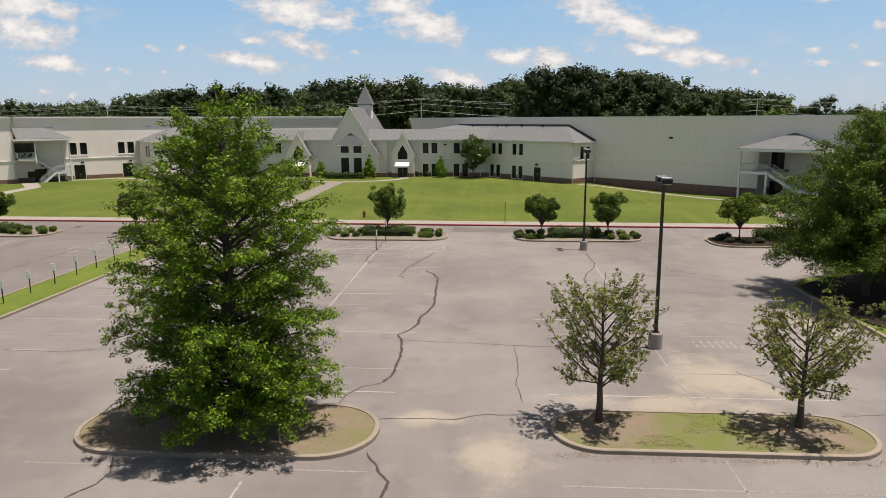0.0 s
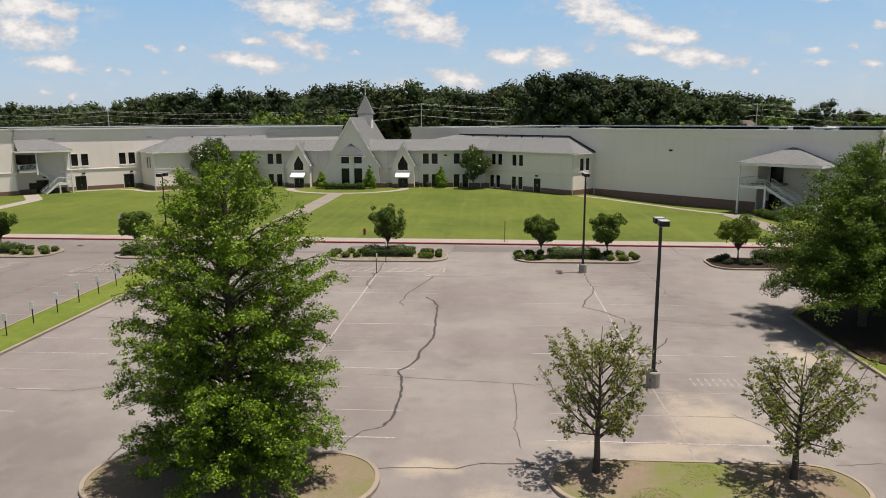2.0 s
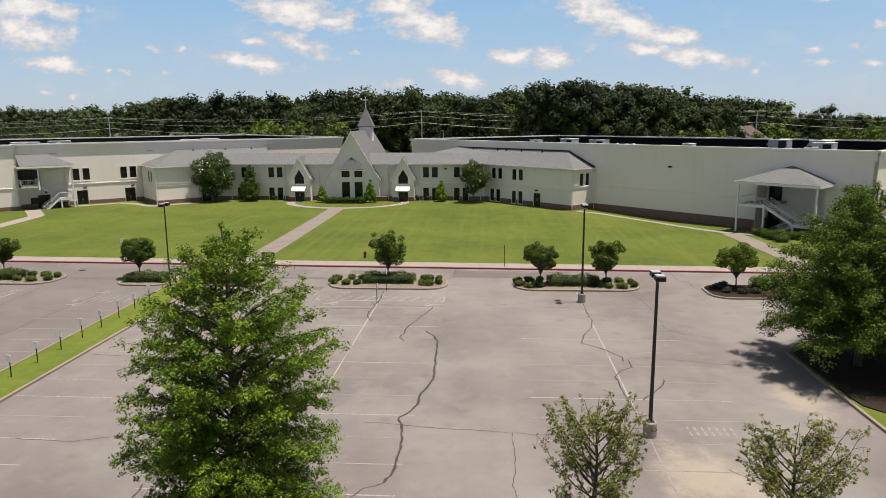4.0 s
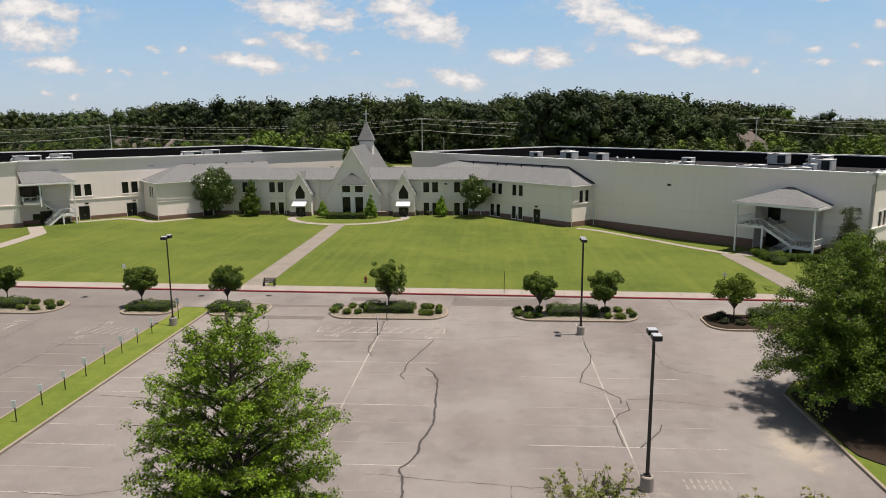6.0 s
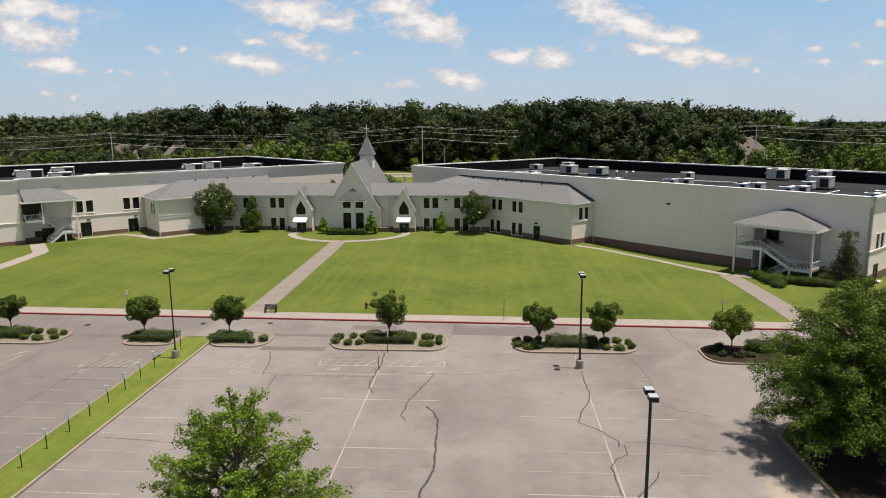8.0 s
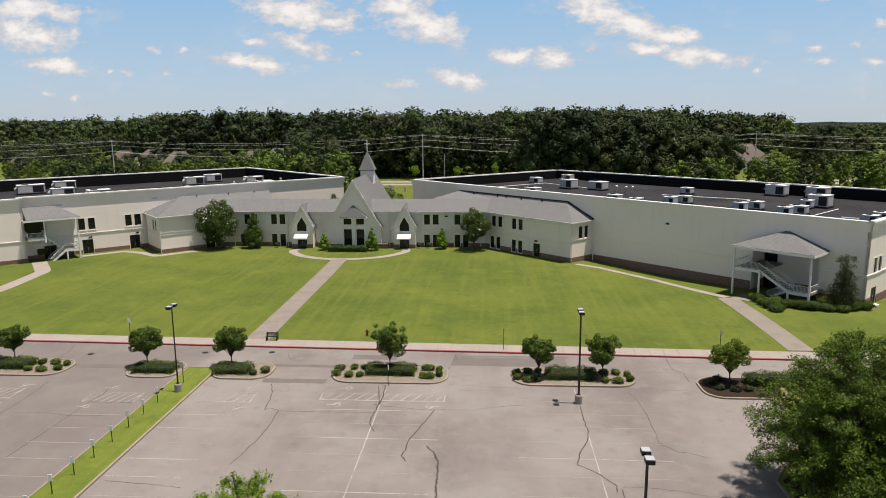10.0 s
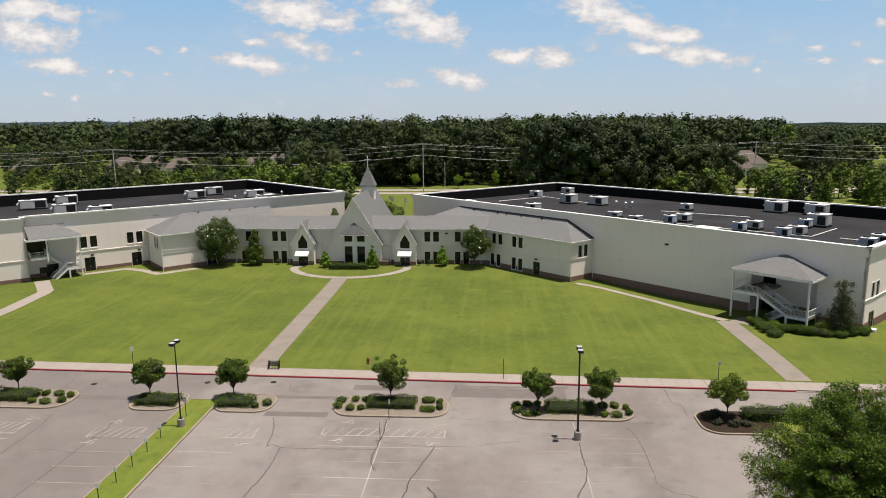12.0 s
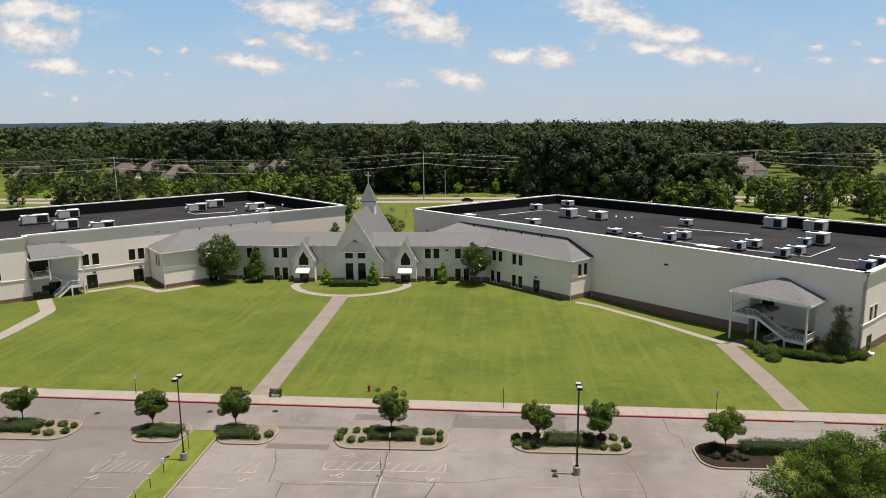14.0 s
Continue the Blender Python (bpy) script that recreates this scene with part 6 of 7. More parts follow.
stripe(8.0, 25.2, 8.0, 36.0, FADED_PAINT, 0.08), stripe(8.0, 36.0, 8.0, 61.8, LINE_PAINT, 0.09)
for y in (55.9, 58.6):
    stripe(2.4, y, 13.6, y, FADED_PAINT, 0.08)
for y in (56.0,):
    stripe(-15.0, y, -3.8, y, LINE_PAINT, 0.08)
for k in range(10):
    y = 20.0 - 2.68 * k
    stripe(-15.0, y, -3.75, y, FADED_PAINT, 0.08)
    stripe(2.3, y - 0.5, 13.6, y - 0.5, FADED_PAINT, 0.08)
stripe(7.7, 21.4, 7.7, 2.0, FADED_PAINT, 0.08)
stripe(-7.5, 19.2, -7.5, 2.0, LINE_PAINT, 0.08)
for k in range(19):
    y = 57.0 - 2.62 * k
    stripe(-26.9, y, -21.25, y, LINE_PAINT if k % 3 else FADED_PAINT, 0.08)
    stripe(-36.0, y - 0.4, -30.6, y - 0.4, FADED_PAINT, 0.08)
    stripe(-54.0, y, -43.0, y, FADED_PAINT, 0.08)
stripe(-48.5, 10.0, -48.5, 61.5, FADED_PAINT, 0.1)
for k in range(4):
    stripe(19.6, 60.6 - 2.66 * k, 25.0, 60.6 - 2.66 * k, FADED_PAINT, 0.08)


def hatched(x0, x1, y0, y1, n):
    stripe(x0, y0, x1, y0, LINE_PAINT, 0.1), stripe(x0, y1, x1, y1, FADED_PAINT, 0.1)
    stripe(x0, y0, x0, y1, LINE_PAINT, 0.1), stripe(x1, y0, x1, y1, LINE_PAINT, 0.1)
    for k in range(n):
        a = x0 + (x1 - x0) * (k + 0.15) / n
        stripe(a, y0, a + 0.75, y1, LINE_PAINT, 0.08)


hatched(-15.0, -3.8, 58.1, 59.6, 11)
hatched(-26.3, -21.1, 57.2, 59.2, 6)
hatched(-36.3, -31.6, 56.6, 58.8, 6)
hatched(-48.0, -43.5, 57.2, 59.4, 6)


def badge(x, y, turn):
    """The painted access symbol of a reserved stall: a wheel, a seat line and a leg."""
    bm = bmesh.new()
    n = 20
    for a, b in ((0.36, 0.27),):
        o = [[bm.verts.new((r * math.cos(t), r * math.sin(t), z)) for t in [radians(-200 + 270 * k / n) for k in range(n + 1)]] for r, z in ((a, 0.004), (b, 0.004))]
        for k in range(n):
            bm.faces.new((o[0][k], o[0][k + 1], o[1][k + 1], o[1][k]))
    for q in (((-0.06, 0.1), (0.06, 0.1), (0.06, 0.62), (-0.06, 0.62)), ((0.06, 0.1), (0.42, 0.1), (0.42, 0.2), (0.06, 0.2)), ((0.34, 0.1), (0.62, -0.32), (0.70, -0.26), (0.42, 0.14)), ((-0.08, 0.68), (0.08, 0.68), (0.08, 0.84), (-0.08, 0.84))):
        bm.faces.new([bm.verts.new((u, v, 0.0045)) for u, v in q])
    tagged(part("access_symbol", bm, LINE_PAINT, None, m=pose(x, y, 0.001, 0, 0, turn)), "white painted access symbol on a reserved stall", "road marking", "access symbols")


for x, y, t in ((-13.2, 57.0, 90), (-12.9, 60.8, 90), (-5.0, 57.0, -90), (-4.7, 60.8, -90), (-21.8, 56.1, -90), (-22.0, 60.4, -90), (-35.3, 55.6, 90), (-35.0, 59.9, 90), (-44.2, 56.0, -90), (-44.0, 60.4, -90)):
    badge(x, y, t)
stencil = bmesh.new()
for k in range(7):
    box(stencil, 10.1 + 0.36 * k, 10.22 + 0.36 * k, 32.9, 33.35, -0.01, 0.004)
    box(stencil, 10.1 + 0.36 * k, 10.22 + 0.36 * k, 33.5, 33.9, -0.01, 0.004)
tagged(part("painted_letters", stencil, FADED_PAINT, marks), kind="stuff")


def crack(pts, width, seed):
    """A tar-filled crack that wanders along its points."""
    rng = np.random.default_rng(seed)
    p = []
    for a, b in zip(pts, pts[1:]):
        a, b = np.array(a), np.array(b)
        n = max(2, int(np.linalg.norm(b - a) / 0.16))
        for k in range(n):
            p.append(a + (b - a) * k / n)
    p.append(np.array(pts[-1]))
    p = np.array(p)
    w = rng.normal(size=p.shape) * 0.026
    w = (w + np.roll(w, 1, 0) * 1.2 + np.roll(w, 2, 0)) / 1.6
    w[0] = w[-1] = 0
    p = p + w
    bm = bmesh.new()
    last = None
    for k in range(len(p)):
        d = p[min(k + 1, len(p) - 1)] - p[max(k - 1, 0)]
        d = np.array([-d[1], d[0]]) / (np.linalg.norm(d) + 1e-9)
        h = 0.46 * width * rng.uniform(0.38, 0.85) * (0.35 if k in (0, len(p) - 1) else 1)
        now = [bm.verts.new((*(p[k] - d * h), 0.005)), bm.verts.new((*(p[k] + d * h), 0.005))]
        if last:
            bm.faces.new((last[0], now[0], now[1], last[1]))
        last = now
    bmesh.ops.recalc_face_normals(bm, faces=bm.faces[:])
    tagged(part("pavement_crack", bm, TAR), "dark tar-sealed crack wandering over the asphalt", "crack", "cracks in the asphalt", kind="structure")


CRACKS = (
    (0.17, [(-9.5, 61.6), (-9.4, 57.9), (-9.5, 56.6), (-9.7, 54.4), (-9.6, 53.1), (-9.0, 51.8)]),
    (0.16, [(-4.5, 56.4), (-5.4, 52.8), (-6.1, 50.2), (-6.25, 47.9), (-5.9, 47.0)]),
    (0.24, [(-4.6, 49.6), (-4.0, 48.7), (-3.5, 47.0), (-3.45, 45.6), (-3.3, 42.2), (-3.2, 40.0), (-3.45, 38.6), (-3.8, 37.2), (-3.75, 36.0), (-4.2, 34.8), (-4.6, 34.2)]),
    (0.21, [(-4.6, 34.2), (-4.2, 32.6), (-4.07, 30.9), (-4.11, 29.4), (-4.14, 28.2), (-4.4, 27.5)]),
    (0.12, [(-4.4, 27.5), (-5.2, 27.0), (-5.55, 26.4), (-5.8, 25.2)]))
CROSS_CRACKS = (
    (0.16, [(8.02, 57.9), (8.0, 55.9), (8.05, 52.5), (7.7, 50.9), (6.85, 48.5), (6.57, 47.2), (7.5, 46.4), (8.9, 44.3), (8.7, 43.4)]),
    (0.15, [(9.15, 44.0), (9.1, 42.5), (8.4, 41.9), (7.8, 40.8), (7.8, 39.2), (7.85, 37.3)]),
    (0.07, [(9.2, 44.1), (10.5, 44.3), (12.7, 43.9), (14.7, 43.3), (17.7, 43.2)]),
    (0.15, [(10.6, 40.5), (10.3, 39.5), (9.6, 38.5), (8.7, 37.2)]),
    (0.09, [(12.8, 61.0), (13.3, 58.8), (13.4, 56.2), (13.3, 52.5), (13.2, 50.9), (14.3, 49.5), (15.1, 49.4), (16.2, 48.7)]),
    (0.11, [(18.4, 70.3), (18.3, 67.0), (19.1, 66.1), (19.0, 63.8)]))
LONG_CRACKS = (
    (0.13, [(-20.5, 61.6), (-19.8, 59.6), (-19.4, 57.5), (-19.25, 55.5)]),
    (0.10, [(-19.3, 55.5), (-18.8, 56.1), (-17.95, 55.5), (-16.3, 55.4), (-14.4, 55.4), (-10.9, 55.5), (-9.5, 55.5)]),
    (0.13, [(-17.95, 55.5), (-17.8, 52.0), (-18.0, 49.7), (-18.6, 46.0)]),
    (0.09, [(-9.35, 57.0), (-8.1, 56.8), (-6.8, 56.5), (-5.0, 56.3), (-1.1, 56.4), (-0.6, 56.7), (1.4, 57.3), (3.2, 57.8)]),
    (0.10, [(-3.4, 70.9), (-3.3, 69.5), (-3.7, 68.3), (-3.7, 67.2), (-4.4, 65.2)]),
    (0.08, [(-21.3, 70.2), (-20.9, 68.7), (-20.0, 68.6)]),
    (0.08, [(-21.3, 67.3), (-21.7, 65.9), (-22.0, 65.1)]),
    (0.08, [(-46.5, 72.4), (-45.7, 70.1), (-45.5, 67.6), (-45.2, 66.2)]))
FINE_CRACKS = (
    (0.11, [(-35.6, 60.5), (-35.3, 58.8), (-35.5, 56.4), (-35.6, 52.3), (-35.9, 46.0)]),
    (0.11, [(-42.4, 61.4), (-41.9, 58.0), (-41.8, 52.5), (-42.2, 46.0), (-41.5, 38.0)]),
    (0.06, [(-41.0, 54.0), (-38.0, 54.2), (-35.7, 53.6), (-32.5, 53.8)]),
    (0.07, [(-23.6, 30.8), (-20.3, 30.6), (-18.2, 31.4), (-16.0, 31.0)]),
    (0.07, [(-6.4, 33.6), (-4.6, 33.4), (-2.9, 33.1), (-0.7, 32.95), (1.3, 32.7), (5.9, 32.6)]),
    (0.10, [(-4.2, 23.8), (-3.6, 24.0), (-1.1, 24.1), (-0.3, 24.5), (1.9, 24.6)]),
    (0.16, [(-3.97, 21.3), (-3.8, 20.9), (-3.4, 20.0), (-3.06, 19.4), (-3.1, 18.5), (-3.4, 12.0)]),
    (0.14, [(-12.3, 20.5), (-11.8, 19.5), (-11.9, 18.8), (-12.5, 17.7), (-13.5, 15.0)]))
SMALL_CRACKS = (
    (0.13, [(-14.8, 26.9), (-14.5, 24.5), (-14.6, 23.3)]),
    (0.08, [(10.8, 29.6), (11.5, 28.7), (12.1, 27.5)]),
    (0.07, [(13.1, 25.1), (14.9, 25.3), (19.0, 25.0)]),
    (0.06, [(1.3, 32.7), (1.4, 30.2), (1.2, 27.6), (1.4, 25.8)]),
    (0.06, [(14.1, 62.0), (16.5, 61.7), (19.0, 61.6)]),
    (0.06, [(-3.6, 62.2), (-0.5, 61.8), (2.3, 61.6)]),
    (0.09, [(-26.6, 43.2), (-24.0, 43.0), (-20.8, 42.6)]),
    (0.07, [(20.0, 69.0), (26.0, 68.6), (36.0, 68.0)]))
for k, (w, pts) in enumerate(CRACKS + CROSS_CRACKS + LONG_CRACKS + FINE_CRACKS + SMALL_CRACKS):
    crack(pts, w, 500 + k)
for x0, x1, y0, y1 in ((-24.5, -15.4, 66.2, 67.0), (-3.6, 8.0, 67.3, 69.9), (-21.6, -15.4, 61.9, 63.0), (-14.2, -9.5, 68.8, 70.2), (-44.5, -35.8, 65.1, 66.2), (-3.5, 8.4, 70.0, 70.5)):
    bm = bmesh.new()
    n = 14
    rr = random.Random(int(x0 * 10))
    lo = [(x0 + (x1 - x0) * k / n, y0 + rr.uniform(-0.08, 0.08)) for k in range(n + 1)]
    hi = [(x0 + (x1 - x0) * k / n, y1 + rr.uniform(-0.08, 0.08)) for k in range(n, -1, -1)]
    prism(bm, lo + hi, -0.01, 0.003)
    tagged(part("asphalt_patch", bm, PATCH), "darker repaired asphalt patch on the drive", "patch", kind="structure")
for x, y in ((-42.8, 69.2), (-23.3, 70.6), (-30.5, 70.2)):
    bm = bmesh.new()
    bmesh.ops.create_cone(bm, cap_ends=True, segments=20, radius1=0.33, radius2=0.33, depth=0.02, matrix=Matrix.Translation((x, y, 0.0)))
    tagged(part("manhole_cover", bm, BLACK_METAL), "round dark iron manhole cover in the asphalt", "manhole cover", "manhole covers", kind="structure")

# leaf litter and rough grass on the nearest islands
rng = np.random.default_rng(77)


def blades(name, label, x0, x1, y0, y1, n, mat, size, keep):
    c = np.stack([rng.uniform(x0, x1, n), rng.uniform(y0, y1, n), np.full(n, 0.17)], 1)
    ok = np.array([noise.noise(Vector((p[0] * 0.7, p[1] * 0.7, 3.0))) + 0.5 > keep for p in c])
    c = c[ok]
    nrm = rng.normal(size=(len(c), 3)) * np.array([0.6, 0.6, 0.2]) + np.array([0, 0, 0.9])
    tagged(part(name, quads_mesh(name, c, nrm, size * rng.uniform(0.5, 1.4, len(c)), mat, 0.3, rng), None), label, name.replace("_", " "), kind="stuff")


blades("grass_tufts", "short rough grass tufts on the nearest island", 4.0, 12.6, 21.95, 24.6, 9000, BLADE, 0.06, 0.56)
blades("grass_tufts", "sparse dry grass under the big oak", -13.6, -4.6, 21.2, 24.3, 1500, BLADE, 0.05, 0.62)
c = np.stack([rng.uniform(2.0, 13.0, 700), 21.45 + rng.normal(size=700) * 0.16, np.full(700, 0.02)], 1)
tagged(part("leaf_litter", quads_mesh("leaf_litter", c, np.tile([0, 0, 1.0], (700, 1)) + rng.normal(size=(700, 3)) * 0.3, 0.055 * rng.uniform(0.5, 1.2, 700), plain("dead_leaves", (0.16, 0.075, 0.035), 0.9), 0.6, rng), None),
       "brown dead leaves blown against the kerb", "leaf litter", kind="stuff")


# ---- woods, houses, power line and distance ----
rng = np.random.default_rng(2024)


def ball(rounds):
    bm = bmesh.new()
    bmesh.ops.create_icosphere(bm, subdivisions=rounds, radius=1.0)
    v = np.array([p.co[:] for p in bm.verts])
    t = np.array([[q.index for q in f.verts] for f in bm.faces])
    bm.free()
    return v, t


BALLS = {1: ball(1), 2: ball(2)}


def crown_kit(seed, quads, size, lobes, slim=0.30, foot=0.16, rounds=2):
    """One woodland crown of unit height: lumpy leaf masses stacked into an uneven dome, with loose leaf sprays over them."""
    r = np.random.default_rng(seed)
    ls = []
    for i in range(lobes):
        f = (i + 0.5) / lobes
        z = foot + (0.88 - foot) * f
        reach = slim * math.sqrt(max(0.02, 1 - (max(0.0, f - 0.38) / 0.64) ** 2)) * (0.7 + 0.3 * min(1, f / 0.3))
        a = i * 2.39996 + r.normal() * 0.4
        d = reach * r.uniform(0.45, 0.95)
        ls.append((np.array([d * math.cos(a), d * math.sin(a), z]), r.uniform(0.08, 0.175) * (slim / 0.3) ** 0.6 * (20 / lobes) ** 0.3))
    top = max(q[2] + rad for q, rad in ls)
    ls = [(q / np.array([1, 1, top]), rad) for q, rad in ls]
    bv, bt = BALLS[rounds]
    cores = []
    for q, rad in ls:
        jig = 1 + r.normal(size=(len(bv), 1)) * 0.26
        cores.append(q + bv * jig * rad * (0.52 if rounds == 2 else 0.46) * np.array([1, 1, 0.88]))
    faces = np.concatenate([bt + k * len(bv) for k in range(lobes)])
    w = np.array([l[1] ** 2 for l in ls])
    pick = r.choice(len(ls), quads, p=w / w.sum())
    v = r.normal(size=(quads, 3))
    v[:, 2] = np.where(v[:, 2] < -0.6, -v[:, 2], v[:, 2])
    v /= np.linalg.norm(v, axis=1, keepdims=True)
    c = np.array([l[0] for l in ls])[pick] + v * (np.array([l[1] for l in ls])[pick] * r.uniform(0.45, 0.96, quads))[:, None]
    return c, v + r.normal(size=(quads, 3)) * 0.5 + np.array([0, 0, 0.15]), size * r.uniform(0.6, 1.4, quads), np.concatenate(cores), faces


def woods(name, label, spots, kits, mat):
    """Many trees as one object: spots are rows of x, y, ground, height."""
    cs, ns, ss, vs, fs = [], [], [], [], []
    base = 0
    for i, (x, y, z, h) in enumerate(spots):
        c, n, s, core, faces = kits[i % len(kits)]
        a = rng.uniform(0, 6.28)
        ca, sa = math.cos(a), math.sin(a)
        turn = np.array([[ca, -sa, 0], [sa, ca, 0], [0, 0, 1]])
        wide = np.array([1, 1, 0]) * rng.uniform(0.85, 1.25) + np.array([0, 0, 1])
        spot = np.array([x, y, z])
        cs.append((c * wide) @ turn.T * h + spot)
        ns.append(n @ turn.T)
        ss.append(s * h)
        vs.append((core * wide) @ turn.T * h + spot)
        fs.append(faces + base)
        base += len(core)
    me = bpy.data.meshes.new(name)
    v, f = np.concatenate(vs), np.concatenate(fs)
    me.vertices.add(len(v)), me.loops.add(3 * len(f)), me.polygons.add(len(f))
    me.vertices.foreach_set("co", v.reshape(-1))
    me.loops.foreach_set("vertex_index", f.reshape(-1).astype(np.int32))
    me.polygons.foreach_set("loop_start", np.arange(0, 3 * len(f), 3, dtype=np.int32))
    me.update(calc_edges=True)
    me.polygons.foreach_set("use_smooth", [True] * len(f))
    me.materials.append(mat)
    ob = part(name, me, None)
    tagged(ob, label, "woods", kind="stuff")
    part("leaves", quads_mesh("leaves", np.concatenate(cs), np.concatenate(ns), np.concatenate(ss), mat, 0.75, rng), None, ob)
    return ob


LEAF_KINDS = ((WOODS_DARK, "dark green"), (WOODS_A, "mid-green"), (WOODS_OLIVE, "olive-green"), (WOODS_B, "bright green"))


def mixed_woods(name, label, spots, kits, shares):
    """The same woods in several leaf colours, each tree of one colour."""
    pick = rng.choice(4, len(spots), p=shares)
    for k, (mat, word) in enumerate(LEAF_KINDS):
        some = [s for s, q in zip(spots, pick) if q == k]
        if some:
            woods(name, word + " " + label, some, kits, mat)


kit_meshes = {}


def lone_trees(name, label, group, spots, kits, shares):
    """Trees that stand apart: each a thing of trunk, crown and loose leaves, on shared meshes."""
    pick = rng.choice(4, len(spots), p=shares)
    for i, ((x, y, z, h), q) in enumerate(zip(spots, pick)):
        mat, word = LEAF_KINDS[q]
        k = i % len(kits)
        key = (kits[k][0].shape, float(kits[k][0][0, 0]), q)
        if key not in kit_meshes:
            c, n, s, core, faces = kits[k]
            me = bpy.data.meshes.new("crown")
            me.from_pydata(core.tolist(), [], faces.tolist())
            me.polygons.foreach_set("use_smooth", [True] * len(faces))
            me.materials.append(mat)
            stem = mesh_of(tube(bmesh.new(), [(0, 0, -0.02), (0.006, 0, 0.3), (0, 0, 0.6)], [0.016, 0.011, 0.005], 6, False), BARK, "trunk", True)
            kit_meshes[key] = (me, quads_mesh("leaves", c, n, s, mat, 0.75, np.random.default_rng(k)), stem)
        me, lv, stem = kit_meshes[key]
        wide = rng.uniform(0.85, 1.25)
        m = pose(x, y, z, 0, 0, rng.uniform(0, 360)) @ Matrix.Diagonal((h * wide, h * wide, h, 1))
        tree = thing(name, m, label + " with " + word + " leaves", "tree", group)
        part("trunk", stem, None, tree)
        part("leaves", lv, None, part("crown", me, None, tree))


HOUSES = ((-246, 358, 20, 16), (-205, 380, -10, 15), (-197, 398, 5, 15), (-166, 364, 25, 15), (-122, 400, 0, 17), (-128, 370, 12, 13), (-70, 418, 8, 15))


def open_ground(x, y):
    """Open ground: the road, the field, the houses' gardens."""
    if y < 300:
        return True
    if x > 0.495 * y and 285 < y < 430:
        return True
    if 104 < x < 146 and y < 374:
        return True
    for hx, hy, ht, hw in HOUSES:
        if abs(x - hx) < 12 and -44 < y - hy < 10:
            return True
    return False


def wood_height(x, y):
    """Mature woods stand some thirty metres high; gardens and the eastern edge hold lower trees."""
    k = x / y
    if k < -0.53:
        return rng.normal(10.0 if y < 400 else 14.0, 1.8) if y < 545 else rng.normal(26.5, 2.5)
    if k < -0.27:
        return rng.normal(10.5, 1.8) if y < 385 else float(np.clip(rng.normal(29.0, 2.6), 22, 33.5))
    if k < 0.27:
        return float(np.clip(rng.normal(26.5, 3.0), 19, 31.5)) * (1 if y < 500 else 0.9)
    if k < 0.40:
        return rng.normal(16.0, 2.5) if y < 385 else float(np.clip(rng.normal(26.5 - 30 * max(0.0, k - 0.33), 1.8), 18, 30))
    return rng.normal(12.0, 2.2) if y < 520 else rng.normal(15.5, 1.8)


def spread(y0, y1, step):
    out = []
    y = y0
    while y < y1:
        x = -0.76 * y - 10
        while x < 0.60 * y + 10:
            px, py = x + rng.uniform(-0.48, 0.48) * step, y + rng.uniform(-0.48, 0.48) * step
            if not open_ground(px, py):
                out.append((px, py, far_fall(px, py), wood_height(px, py)))
            x += step
        y += step
    return out


NEAR = [crown_kit(900 + k, 1500, 0.035, 22, 0.31, 0.14, 1) for k in range(9)]
MIDDLE = [crown_kit(910 + k, 430, 0.052, 13, 0.31, 0.22, 1) for k in range(9)]
DISTANT = [crown_kit(920 + k, 105, 0.074, 7, 0.38, 0.4, 1) for k in range(6)]
mixed_woods("woods", "broadleaf trees at the edge of the woods behind the road", spread(303, 345, 11.0), NEAR, (0.45, 0.35, 0.16, 0.04))
mixed_woods("woods", "broadleaf woods further back", spread(345, 500, 12.5), MIDDLE, (0.44, 0.35, 0.17, 0.04))
mixed_woods("woods", "treetops of the wooded distance", spread(500, 900, 18.0), DISTANT, (0.4, 0.4, 0.2, 0.0))
far = [(x, y, far_fall(x, y), 13 + 0.25 * h) for x, y, z, h in spread(900, 2600, 46.0)]
woods("woods", "far wooded plain up to the horizon", far, [crown_kit(930 + k, 12, 0.12, 5, 0.85, 0.3, 1) for k in range(3)], WOODS_DARK)

# dark undergrowth that closes the foot of the woods
edge = [(rng.uniform(-120, 100), rng.uniform(301, 309), 0.0, rng.uniform(5, 11)) for k in range(95)]
woods("undergrowth", "low dark undergrowth along the edge of the woods", edge, [crown_kit(936 + k, 420, 0.06, 10, 0.5, 0.08, 1) for k in range(3)], WOODS_DARK)

# the tall grove between the hall and the road
grove = []
for k in range(34):
    gx = 15 + 62 * (k + rng.uniform(0, 1)) / 34
    gy = rng.uniform(232, 258)
    grove.append((gx, gy, 0.0, rng.uniform(23.5, 28.8) if gx < 60 else rng.uniform(15.0, 20.0)))
lone_trees("grove_tree", "tall broadleaf tree between hall and road", "grove behind the hall", grove, [crown_kit(960 + k, 3600, 0.028, 28, 0.30, 0.12, 2) for k in range(6)], (0.35, 0.42, 0.23, 0.0))

# smaller, brighter trees nearer the halls
YOUNG = [crown_kit(940 + k, 760, 0.053, 20, 0.28, 0.1, 1) for k in range(6)]
young = []
for x0, x1, y0, y1, n, lo, hi in ((-80, -42, 206, 224, 19, 12.5, 16.5), (-190, -84, 236, 262, 30, 8, 12), (-265, -80, 284, 312, 60, 5.5, 9.5), (52, 90, 218, 228, 10, 10, 15),
                                  (92, 165, 214, 252, 48, 7.5, 13.5), (98, 150, 284, 300, 12, 5, 8)):
    for k in range(n):
        young.append((rng.uniform(x0, x1), rng.uniform(y0, y1), 0.0, rng.uniform(lo, hi)))
